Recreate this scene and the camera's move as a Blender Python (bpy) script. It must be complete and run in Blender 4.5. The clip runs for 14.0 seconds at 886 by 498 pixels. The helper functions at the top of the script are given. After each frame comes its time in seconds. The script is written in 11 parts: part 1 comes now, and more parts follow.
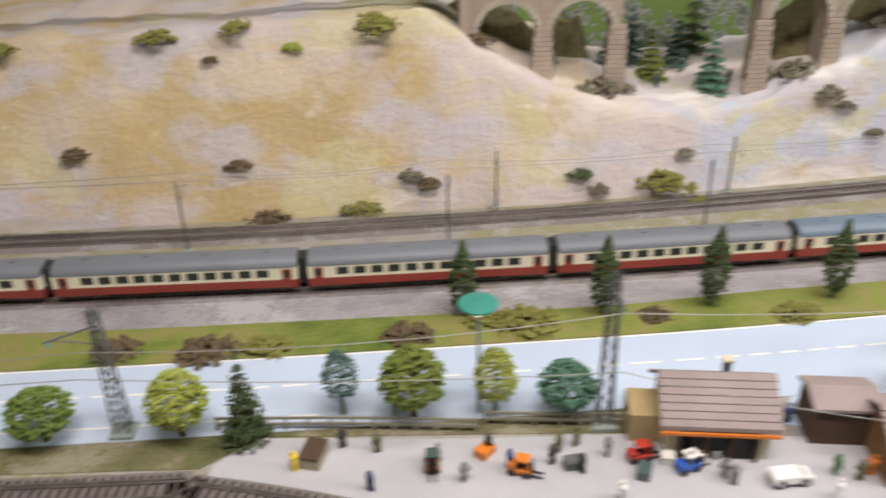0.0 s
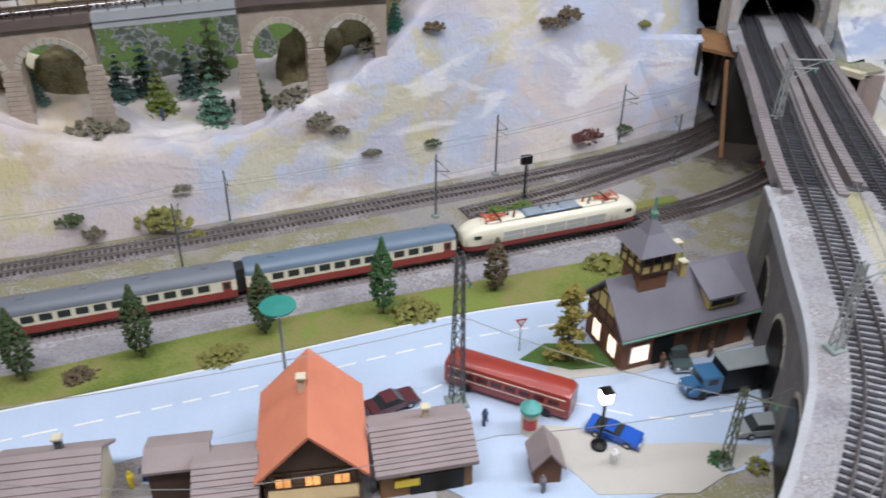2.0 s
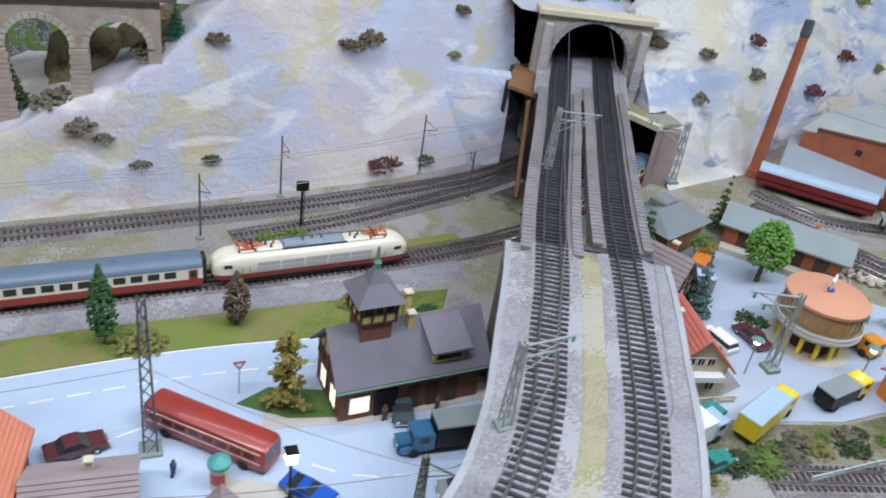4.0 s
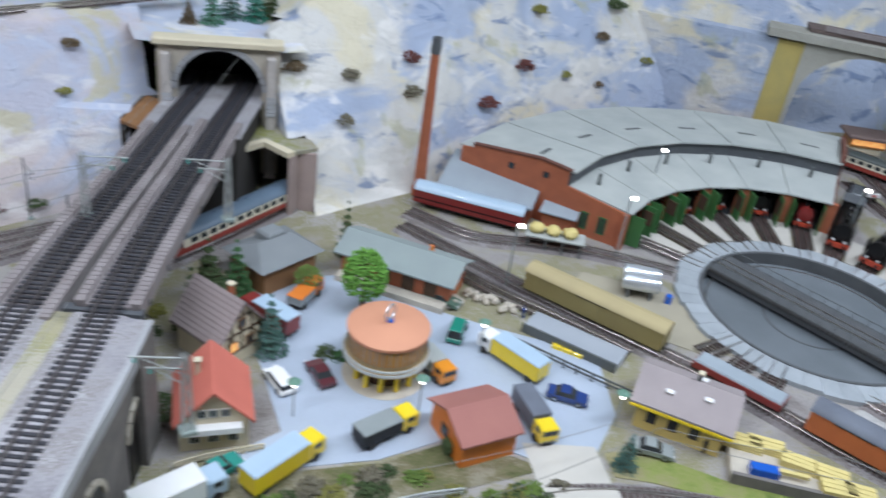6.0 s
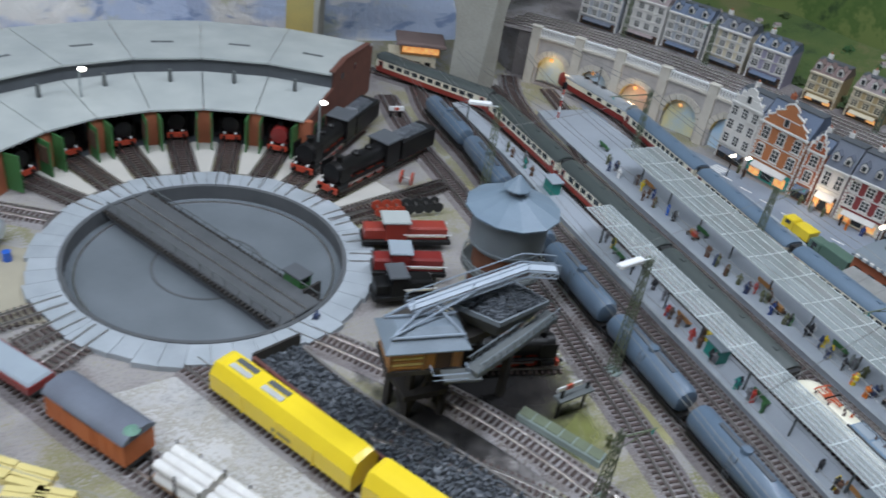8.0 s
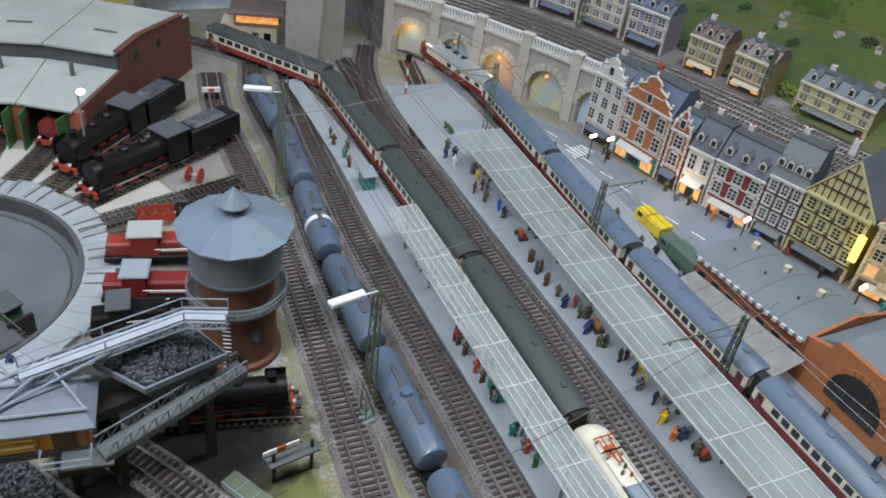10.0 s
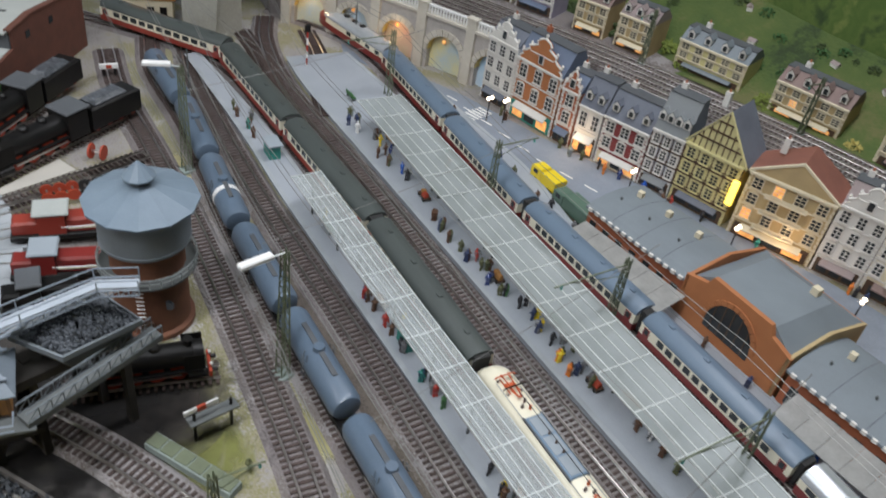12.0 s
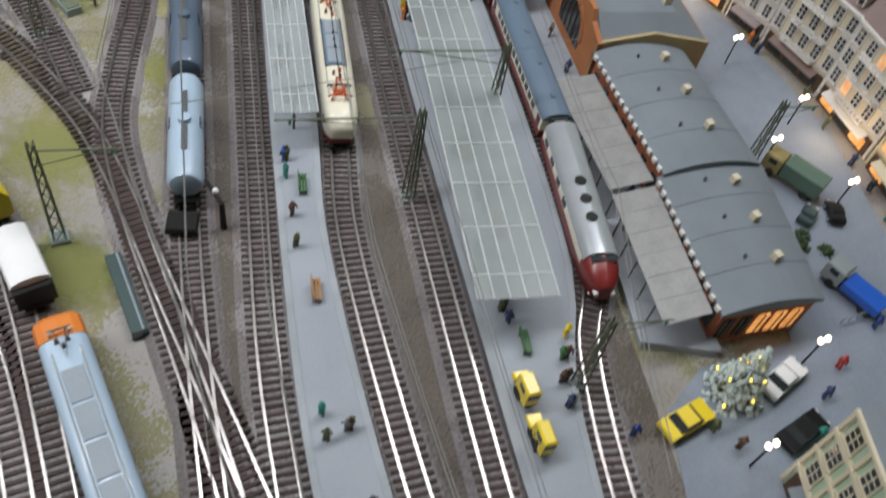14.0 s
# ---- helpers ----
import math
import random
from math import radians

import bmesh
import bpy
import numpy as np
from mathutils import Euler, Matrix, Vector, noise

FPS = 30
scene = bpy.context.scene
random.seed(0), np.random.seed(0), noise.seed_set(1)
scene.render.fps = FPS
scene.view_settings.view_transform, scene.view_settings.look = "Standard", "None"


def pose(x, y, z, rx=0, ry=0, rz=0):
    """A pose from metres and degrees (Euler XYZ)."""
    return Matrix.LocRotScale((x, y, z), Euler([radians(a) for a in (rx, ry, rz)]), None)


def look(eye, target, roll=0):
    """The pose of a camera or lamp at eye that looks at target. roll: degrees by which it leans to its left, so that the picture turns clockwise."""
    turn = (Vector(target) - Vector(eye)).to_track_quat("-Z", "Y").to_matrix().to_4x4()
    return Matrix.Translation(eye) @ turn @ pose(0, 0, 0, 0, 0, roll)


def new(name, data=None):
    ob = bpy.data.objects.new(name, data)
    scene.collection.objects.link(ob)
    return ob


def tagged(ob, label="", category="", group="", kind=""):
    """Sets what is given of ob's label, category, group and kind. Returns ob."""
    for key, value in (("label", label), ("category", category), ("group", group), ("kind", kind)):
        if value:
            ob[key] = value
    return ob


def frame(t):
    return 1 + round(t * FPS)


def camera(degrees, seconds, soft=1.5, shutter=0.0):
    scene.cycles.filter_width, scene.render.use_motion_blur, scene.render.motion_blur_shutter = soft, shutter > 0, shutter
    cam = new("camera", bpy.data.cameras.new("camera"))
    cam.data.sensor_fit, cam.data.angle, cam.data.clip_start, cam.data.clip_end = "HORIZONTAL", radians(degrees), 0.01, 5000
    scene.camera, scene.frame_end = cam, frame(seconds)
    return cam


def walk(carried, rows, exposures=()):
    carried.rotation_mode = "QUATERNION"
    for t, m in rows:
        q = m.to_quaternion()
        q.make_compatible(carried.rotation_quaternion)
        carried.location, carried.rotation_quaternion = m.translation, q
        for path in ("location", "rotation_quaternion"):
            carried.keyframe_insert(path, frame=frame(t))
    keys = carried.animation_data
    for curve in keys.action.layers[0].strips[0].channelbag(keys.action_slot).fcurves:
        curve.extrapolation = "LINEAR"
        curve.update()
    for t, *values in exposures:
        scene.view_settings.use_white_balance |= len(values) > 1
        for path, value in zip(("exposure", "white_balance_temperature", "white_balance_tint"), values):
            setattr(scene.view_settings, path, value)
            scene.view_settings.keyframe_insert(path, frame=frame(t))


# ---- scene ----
cam = camera(57.0, 14.0, 1.7, 0.4)
PATH = [
    (0, (0.289, 0.164, 0.429), (0.304, 1.911, -0.546), -1.5),
    (0.3, (0.354, 0.146, 0.461), (0.549, 1.875, -0.526), 0.3),
    (0.5, (0.406, 0.135, 0.472), (0.678, 1.856, -0.507), 1.0),
    (0.8, (0.472, 0.132, 0.477), (0.745, 1.865, -0.48), 2.6),
    (1, (0.524, 0.138, 0.477), (0.786, 1.878, -0.473), 1.6),
    (1.5, (0.615, 0.137, 0.499), (0.963, 1.823, -0.518), -1.3),
    (2, (0.658, 0.135, 0.51), (1.118, 1.771, -0.544), 0.7),
    (2.2, (0.669, 0.133, 0.516), (1.176, 1.749, -0.547), 2.0),
    (2.5, (0.695, 0.136, 0.512), (1.258, 1.738, -0.545), 3.4),
    (3, (0.722, 0.134, 0.51), (1.411, 1.695, -0.533), 5.3),
    (3.2, (0.74, 0.139, 0.511), (1.472, 1.677, -0.537), 7.9),
    (5.3, (1.076, 0.087, 0.594), (1.699, 1.689, -0.427), 7.5),
    (5.5, (1.131, 0.069, 0.597), (1.76, 1.671, -0.422), 6.3),
    (6, (1.22, 0.032, 0.611), (2.101, 1.518, -0.397), 8.5),
    (6.5, (1.387, -0.049, 0.6), (2.327, 1.392, -0.42), 8.3),
    (7, (1.577, -0.15, 0.606), (2.524, 1.263, -0.447), 9.4),
    (7.5, (1.725, -0.172, 0.595), (2.723, 1.183, -0.485), 9.0),
    (8, (1.885, -0.145, 0.585), (3.002, 1.102, -0.509), 9.5),
    (8.3, (1.951, -0.144, 0.586), (3.072, 1.075, -0.537), 9.7),
    (8.5, (2.009, -0.15, 0.59), (3.095, 1.084, -0.549), 9.2),
    (9, (2.124, -0.168, 0.579), (3.189, 1.066, -0.58), 8.1),
    (9.2, (2.147, -0.173, 0.581), (3.209, 1.051, -0.592), 7.7),
    (11.3, (2.221, -0.177, 0.605), (3.338, 0.986, -0.579), 9.9),
    (11.5, (2.209, -0.183, 0.613), (3.345, 0.956, -0.575), 9.6),
    (12, (2.184, -0.216, 0.608), (3.385, 0.815, -0.614), 9.7),
    (12.5, (2.255, -0.278, 0.629), (3.304, 0.748, -0.73), 10.9),
    (13, (2.349, -0.45, 0.607), (3.19, 0.666, -0.823), 11.8),
    (13.5, (2.386, -0.572, 0.585), (3.193, 0.53, -0.876), 16.3),
    (14, (2.382, -0.636, 0.567), (3.108, 0.412, -0.973), 13.9),
]
walk(cam, [(t, look(eye, target, roll)) for t, eye, target, roll in PATH],
     ((0, 0.38, 7590, 19), (0.5, 0.24, 7190, 19), (1.0, 0.12, 6940, 18), (1.5, 0.08, 6690, 18), (2.2, 0.12, 6340, 17), (3.0, 0.1, 6140, 16), (6.0, 0.1, 5990, 14), (7.0, -0.02, 5990, 13), (8.5, 0.0, 6040, 14), (9.0, 0.05, 6090, 14), (11.5, 0.03, 6640, 15), (14, -0.05, 6790, 15)))

# ---- world and light ----
K = 0.01  # all lengths below are centimetres of the model railway
world = bpy.data.worlds.new("hall")
scene.world = world
world.use_nodes = True
world.node_tree.nodes["Background"].inputs[0].default_value = (0.86, 0.93, 1.0, 1)
world.node_tree.nodes["Background"].inputs[1].default_value = 0.22


def ceiling_lamp(x, y, z, sx, sy, watts, colour=(1, 0.97, 0.93)):
    data = bpy.data.lights.new("ceiling_lamp", "AREA")
    data.shape, data.size, data.size_y, data.energy, data.color = "RECTANGLE", sx * K, sy * K, watts, colour
    ob = new("ceiling_lamp", data)
    ob.matrix_world = pose(x * K, y * K, z * K)
    return ob


ceiling_lamp(40, 20, 150, 120, 20, 19, (0.95, 0.98, 1.0))
ceiling_lamp(190, 10, 150, 120, 20, 18, (0.87, 0.95, 1.0))
ceiling_lamp(330, 20, 150, 120, 20, 16, (0.89, 0.95, 1.0))
ceiling_lamp(120, 95, 165, 160, 12, 8, (0.86, 0.94, 1.0))


# ---- materials ----
def mat(name, c1, c2=None, scale=60.0, rough=0.7, bump=0.0, metal=0.0, fine=900.0, spread=0.0, coat=0.0, emit=0.0):
    """Two-scale mottled surface: c1 and c2 are mixed by patches of 1/scale metres and grain of 1/fine metres."""
    m = bpy.data.materials.new(name)
    m.use_nodes = True
    n, l = m.node_tree.nodes, m.node_tree.links
    b = n["Principled BSDF"]
    c2 = c2 or tuple(v * 0.75 for v in c1)
    tc = n.new("ShaderNodeTexCoord")
    a, g = n.new("ShaderNodeTexNoise"), n.new("ShaderNodeTexNoise")
    a.inputs["Scale"].default_value, a.inputs["Detail"].default_value = scale, 5
    g.inputs["Scale"].default_value, g.inputs["Detail"].default_value = fine, 2
    for t in (a, g):
        l.new(tc.outputs["Object"], t.inputs["Vector"])
    add = n.new("ShaderNodeMath")
    add.operation = "MULTIPLY_ADD"
    l.new(g.outputs["Fac"], add.inputs[0])
    add.inputs[1].default_value = 0.5
    l.new(a.outputs["Fac"], add.inputs[2])
    ramp = n.new("ShaderNodeValToRGB")
    ramp.color_ramp.elements[0].position, ramp.color_ramp.elements[1].position = 0.5, 1.0
    ramp.color_ramp.elements[0].color, ramp.color_ramp.elements[1].color = (*c1, 1), (*c2, 1)
    l.new(add.outputs[0], ramp.inputs["Fac"])
    col = ramp.outputs["Color"]
    if spread:
        info, hsv, mul = n.new("ShaderNodeObjectInfo"), n.new("ShaderNodeHueSaturation"), n.new("ShaderNodeMapRange")
        l.new(info.outputs["Random"], mul.inputs["Value"])
        mul.inputs["To Min"].default_value, mul.inputs["To Max"].default_value = 1 - spread, 1 + spread
        l.new(mul.outputs["Result"], hsv.inputs["Value"])
        l.new(col, hsv.inputs["Color"])
        col = hsv.outputs["Color"]
    l.new(col, b.inputs["Base Color"])
    b.inputs["Roughness"].default_value, b.inputs["Metallic"].default_value = rough, metal
    b.inputs["Coat Weight"].default_value = coat
    if emit:
        l.new(col, b.inputs["Emission Color"])
        b.inputs["Emission Strength"].default_value = emit
    if bump:
        bn = n.new("ShaderNodeBump")
        bn.inputs["Strength"].default_value, bn.inputs["Distance"].default_value = bump, 0.001
        l.new(add.outputs[0], bn.inputs["Height"])
        l.new(bn.outputs["Normal"], b.inputs["Normal"])
    return m




def rock(name, stops, scale, grad=0.0, g0=0.0, grain=0.12, fs=500, bump=0.15, axis=0):
    """Painted plaster: a ramp of colours over large noise, drifting along x by grad."""
    m = bpy.data.materials.new(name)
    m.use_nodes = True
    n, l = m.node_tree.nodes, m.node_tree.links
    b = n["Principled BSDF"]
    tc, sep = n.new("ShaderNodeTexCoord"), n.new("ShaderNodeSeparateXYZ")
    l.new(tc.outputs["Object"], sep.inputs[0])
    def tex(sc, det, dist=0.0):
        t = n.new("ShaderNodeTexNoise")
        t.inputs["Scale"].default_value, t.inputs["Detail"].default_value, t.inputs["Distortion"].default_value = sc, det, dist
        l.new(tc.outputs["Object"], t.inputs["Vector"])
        return t.outputs["Fac"]
    def mth(op, a, bb, c=None):
        k = n.new("ShaderNodeMath")
        k.operation = op
        for i, v in enumerate((a, bb, c)):
            if v is None:
                continue
            if isinstance(v, (int, float)):
                k.inputs[i].default_value = v
            else:
                l.new(v, k.inputs[i])
        return k.outputs[0]
    big, mid, fine = tex(scale, 4, 0.6), tex(scale * 4, 5, 0.3), tex(fs, 3)
    f = mth("MULTIPLY_ADD", mid, 0.45, mth("MULTIPLY_ADD", fine, grain, mth("MULTIPLY", big, 0.95)))
    f = mth("ADD", f, mth("MULTIPLY_ADD", sep.outputs[axis], grad, g0))
    ramp = n.new("ShaderNodeValToRGB")
    els = ramp.color_ramp.elements
    while len(els) < len(stops):
        els.new(0.5)
    for e, (p, c) in zip(els, stops):
        e.position, e.color = p, (*c, 1)
    l.new(f, ramp.inputs["Fac"])
    l.new(ramp.outputs["Color"], b.inputs["Base Color"])
    b.inputs["Roughness"].default_value = 0.9
    bn = n.new("ShaderNodeBump")
    bn.inputs["Strength"].default_value, bn.inputs["Distance"].default_value = 0.7, 0.003
    l.new(mth("ADD", mid, mth("MULTIPLY", fine, bump)), bn.inputs["Height"])
    l.new(bn.outputs["Normal"], b.inputs["Normal"])
    return m


def painted(name, base, layers, bump=0.004):
    """Brushed plaster: soft patches laid over a base; a layer is (colour, scale, low, high, amount, stretch, drift along x, offset)."""
    m = bpy.data.materials.new(name)
    m.use_nodes = True
    n, l = m.node_tree.nodes, m.node_tree.links
    b = n["Principled BSDF"]
    tc, sep = n.new("ShaderNodeTexCoord"), n.new("ShaderNodeSeparateXYZ")
    l.new(tc.outputs["Object"], sep.inputs[0])
    col, heights = None, []
    for k, (c, scale, lo, hi, amount, stretch, drift, off) in enumerate(layers):
        mp, nz = n.new("ShaderNodeMapping"), n.new("ShaderNodeTexNoise")
        mp.inputs["Location"].default_value = (k * 3.1, k * 1.7, k * 2.3)
        mp.inputs["Rotation"].default_value = (0.0, 0.5 if stretch[2] > 1 else 0.0, 0.2 * k)
        mp.inputs["Scale"].default_value = stretch
        nz.inputs["Scale"].default_value, nz.inputs["Detail"].default_value, nz.inputs["Distortion"].default_value = scale, 7, 0.7
        nz.inputs["Roughness"].default_value = 0.58
        l.new(tc.outputs["Object"], mp.inputs["Vector"])
        l.new(mp.outputs["Vector"], nz.inputs["Vector"])
        dr, ad, mr = n.new("ShaderNodeMath"), n.new("ShaderNodeMath"), n.new("ShaderNodeMapRange")
        dr.operation, ad.operation, mr.interpolation_type = "MULTIPLY_ADD", "ADD", "SMOOTHSTEP"
        l.new(sep.outputs[0], dr.inputs[0])
        dr.inputs[1].default_value, dr.inputs[2].default_value = drift, off
        l.new(dr.outputs[0], ad.inputs[0])
        l.new(nz.outputs["Fac"], ad.inputs[1])
        l.new(ad.outputs[0], mr.inputs["Value"])
        mr.inputs["From Min"].default_value, mr.inputs["From Max"].default_value, mr.inputs["To Max"].default_value = lo, hi, amount
        mx = n.new("ShaderNodeMix")
        mx.data_type = "RGBA"
        l.new(mr.outputs["Result"], mx.inputs[0])
        if col is None:
            mx.inputs[6].default_value = (*base, 1)
        else:
            l.new(col, mx.inputs[6])
        mx.inputs[7].default_value = (*c, 1)
        col = mx.outputs[2]
        if scale > 12:
            heights.append(nz.outputs["Fac"])
    l.new(col, b.inputs["Base Color"])
    b.inputs["Roughness"].default_value = 0.92
    b.inputs["Specular IOR Level"].default_value = 0.25
    h = heights[0]
    for o in heights[1:]:
        ad = n.new("ShaderNodeMath")
        l.new(h, ad.inputs[0])
        l.new(o, ad.inputs[1])
        h = ad.outputs[0]
    bn = n.new("ShaderNodeBump")
    bn.inputs["Strength"].default_value, bn.inputs["Distance"].default_value = 0.8, bump
    l.new(h, bn.inputs["Height"])
    l.new(bn.outputs["Normal"], b.inputs["Normal"])
    return m


EVEN = (1, 1, 1)
ROCK = painted("painted_hillside", (0.56, 0.46, 0.32), [
    ((0.67, 0.61, 0.57), 4.2, 0.4, 0.6, 0.92, EVEN, 0.36, -0.13),
    ((0.57, 0.5, 0.51), 7.0, 0.44, 0.6, 0.75, (1, 1, 2.0), 0.03, 0.0),
    ((0.48, 0.36, 0.17), 5.0, 0.46, 0.62, 0.85, EVEN, -0.1, 0.02),
    ((0.47, 0.55, 0.71), 4.6, 0.46, 0.61, 0.8, (1, 1, 1.5), 0.22, -0.2),
    ((0.52, 0.5, 0.57), 7.5, 0.5, 0.64, 0.7, (1, 1, 1.8), 0.02, 0.0),
    ((0.57, 0.52, 0.31), 7.0, 0.55, 0.62, 0.7, (1, 1, 1.3), 0.02, -0.02),
    ((0.8, 0.78, 0.77), 9.0, 0.55, 0.66, 0.6, (1, 1, 2.2), 0.08, -0.07),
    ((0.66, 0.63, 0.66), 24.0, 0.55, 0.7, 0.25, (1, 1, 2.6), 0.0, 0.0),
    ((0.36, 0.3, 0.24), 60.0, 0.64, 0.76, 0.35, (1, 1, 0.5), -0.02, 0.0),
    ((0.22, 0.18, 0.13), 130.0, 0.69, 0.77, 0.5, EVEN, 0.0, 0.0)], 0.0022)
ROCKB = painted("painted_cliff", (0.62, 0.61, 0.58), [
    ((0.66, 0.6, 0.42), 5.0, 0.51, 0.6, 0.75, EVEN, 0.0, 0.0),
    ((0.36, 0.43, 0.58), 5.0, 0.46, 0.6, 0.9, (1, 1, 1.7), 0.08, -0.15),
    ((0.16, 0.22, 0.36), 13.0, 0.54, 0.66, 0.8, (1, 1, 2.4), 0.0, -0.02),
    ((0.78, 0.76, 0.73), 13.0, 0.54, 0.67, 0.65, (1, 1, 2.2), -0.04, 0.08),
    ((0.42, 0.42, 0.24), 12.0, 0.58, 0.67, 0.55, EVEN, 0.0, 0.0),
    ((0.3, 0.3, 0.33), 60.0, 0.62, 0.75, 0.45, (1, 1, 0.5), 0.0, 0.0)], 0.004)
GRASS = rock("scatter_grass", [(0.6, (0.06, 0.1, 0.015)), (0.76, (0.15, 0.2, 0.035)), (0.88, (0.22, 0.24, 0.06)), (0.98, (0.27, 0.22, 0.09)), (1.1, (0.2, 0.25, 0.05))], 8.0, 0, 0, 0.35, 420, 1.2)
BALLAST = rock("track_ballast", [(0.6, (0.07, 0.06, 0.06)), (0.78, (0.17, 0.15, 0.15)), (0.9, (0.24, 0.215, 0.215)), (1.05, (0.15, 0.125, 0.105)), (1.2, (0.3, 0.28, 0.28))], 7.0, 0, 0, 0.5, 400, 1.5)
GROUND = rock("gravel_ground", [(0.55, (0.1, 0.085, 0.075)), (0.7, (0.24, 0.215, 0.205)), (0.82, (0.34, 0.32, 0.31)), (0.92, (0.29, 0.265, 0.18)), (1.02, (0.22, 0.215, 0.08)), (1.15, (0.37, 0.35, 0.33))], 5.0, 0, 0, 0.4, 330, 1.2)
ROAD = mat("painted_road", (0.5, 0.6, 0.75), (0.44, 0.54, 0.68), 10, 0.55, 0.1, fine=500)
PAVE = mat("pale_paving", (0.55, 0.52, 0.46), (0.48, 0.46, 0.42), 20, 0.8, 0.2)
LINE = mat("white_line", (0.85, 0.85, 0.82), (0.75, 0.75, 0.72), 40, 0.6)
SLEEPER = mat("brown_sleeper", (0.075, 0.05, 0.045), (0.05, 0.035, 0.03), 80, 0.8, spread=0.25)
RAIL = mat("rail_steel", (0.62, 0.6, 0.58), (0.4, 0.36, 0.34), 120, 0.28, metal=0.9)
RAILD = mat("dark_rail", (0.2, 0.18, 0.18), (0.12, 0.1, 0.1), 120, 0.45, metal=0.6)
PLATF = mat("platform_grey", (0.37, 0.4, 0.44), (0.3, 0.33, 0.37), 15, 0.75, 0.15)
STONE = mat("pale_stone", (0.56, 0.51, 0.42), (0.42, 0.38, 0.32), 40, 0.9, 0.5, fine=500)
BRICK = mat("red_brick", (0.42, 0.13, 0.06), (0.32, 0.1, 0.05), 50, 0.85, 0.3, fine=600)
ROOFG = mat("grey_roof", (0.46, 0.485, 0.46), (0.36, 0.385, 0.375), 18, 0.8, 0.2)
SLATE = mat("slate_roof", (0.16, 0.18, 0.22), (0.11, 0.12, 0.15), 25, 0.7, 0.2)
TILE = mat("orange_tile", (0.7, 0.25, 0.145), (0.6, 0.2, 0.115), 30, 0.7, 0.2)
BROWNR = mat("brown_roof", (0.25, 0.18, 0.16), (0.2, 0.14, 0.13), 30, 0.75, 0.2)
CREAM = mat("cream_paint", (0.85, 0.8, 0.64), (0.8, 0.75, 0.59), 30, 0.35, coat=0.3)
MAROON = mat("maroon_paint", (0.24, 0.028, 0.024), (0.2, 0.022, 0.02), 30, 0.35, coat=0.3)
BLUEGREY = mat("bluegrey_paint", (0.17, 0.26, 0.36), (0.14, 0.22, 0.31), 20, 0.4, coat=0.2)
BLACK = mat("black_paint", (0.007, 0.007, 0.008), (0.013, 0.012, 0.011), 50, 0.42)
BLACK.node_tree.nodes["Principled BSDF"].inputs["Specular IOR Level"].default_value = 0.3
DARK = mat("dark_grey", (0.1, 0.11, 0.12), (0.075, 0.08, 0.09), 30, 0.7, 0.2)
YELLOW = mat("yellow_paint", (0.88, 0.66, 0.02), (0.82, 0.6, 0.02), 25, 0.35, coat=0.3)
WHITE = mat("white_paint", (0.85, 0.85, 0.84), (0.78, 0.78, 0.77), 30, 0.5)
LEAF = mat("leaf_green", (0.06, 0.13, 0.025), (0.1, 0.17, 0.04), 120, 0.9, 0.3)
PIT = mat("pit_grey", (0.16, 0.18, 0.198), (0.11, 0.127, 0.14), 12, 0.8, 0.1)
CANOPY = mat("canopy_glass", (0.42, 0.46, 0.45), (0.34, 0.38, 0.37), 20, 0.3)
CANOPY.node_tree.nodes["Principled BSDF"].inputs["Alpha"].default_value = 0.5
ROUGHWALL = mat("hall_wall", (0.5, 0.5, 0.48), (0.45, 0.45, 0.43), 3, 0.9)
ORANGE = mat("orange_paint", (0.75, 0.22, 0.03), (0.68, 0.19, 0.03), 30, 0.45)
RED = mat("red_paint", (0.5, 0.04, 0.025), (0.42, 0.035, 0.02), 30, 0.35, coat=0.3)


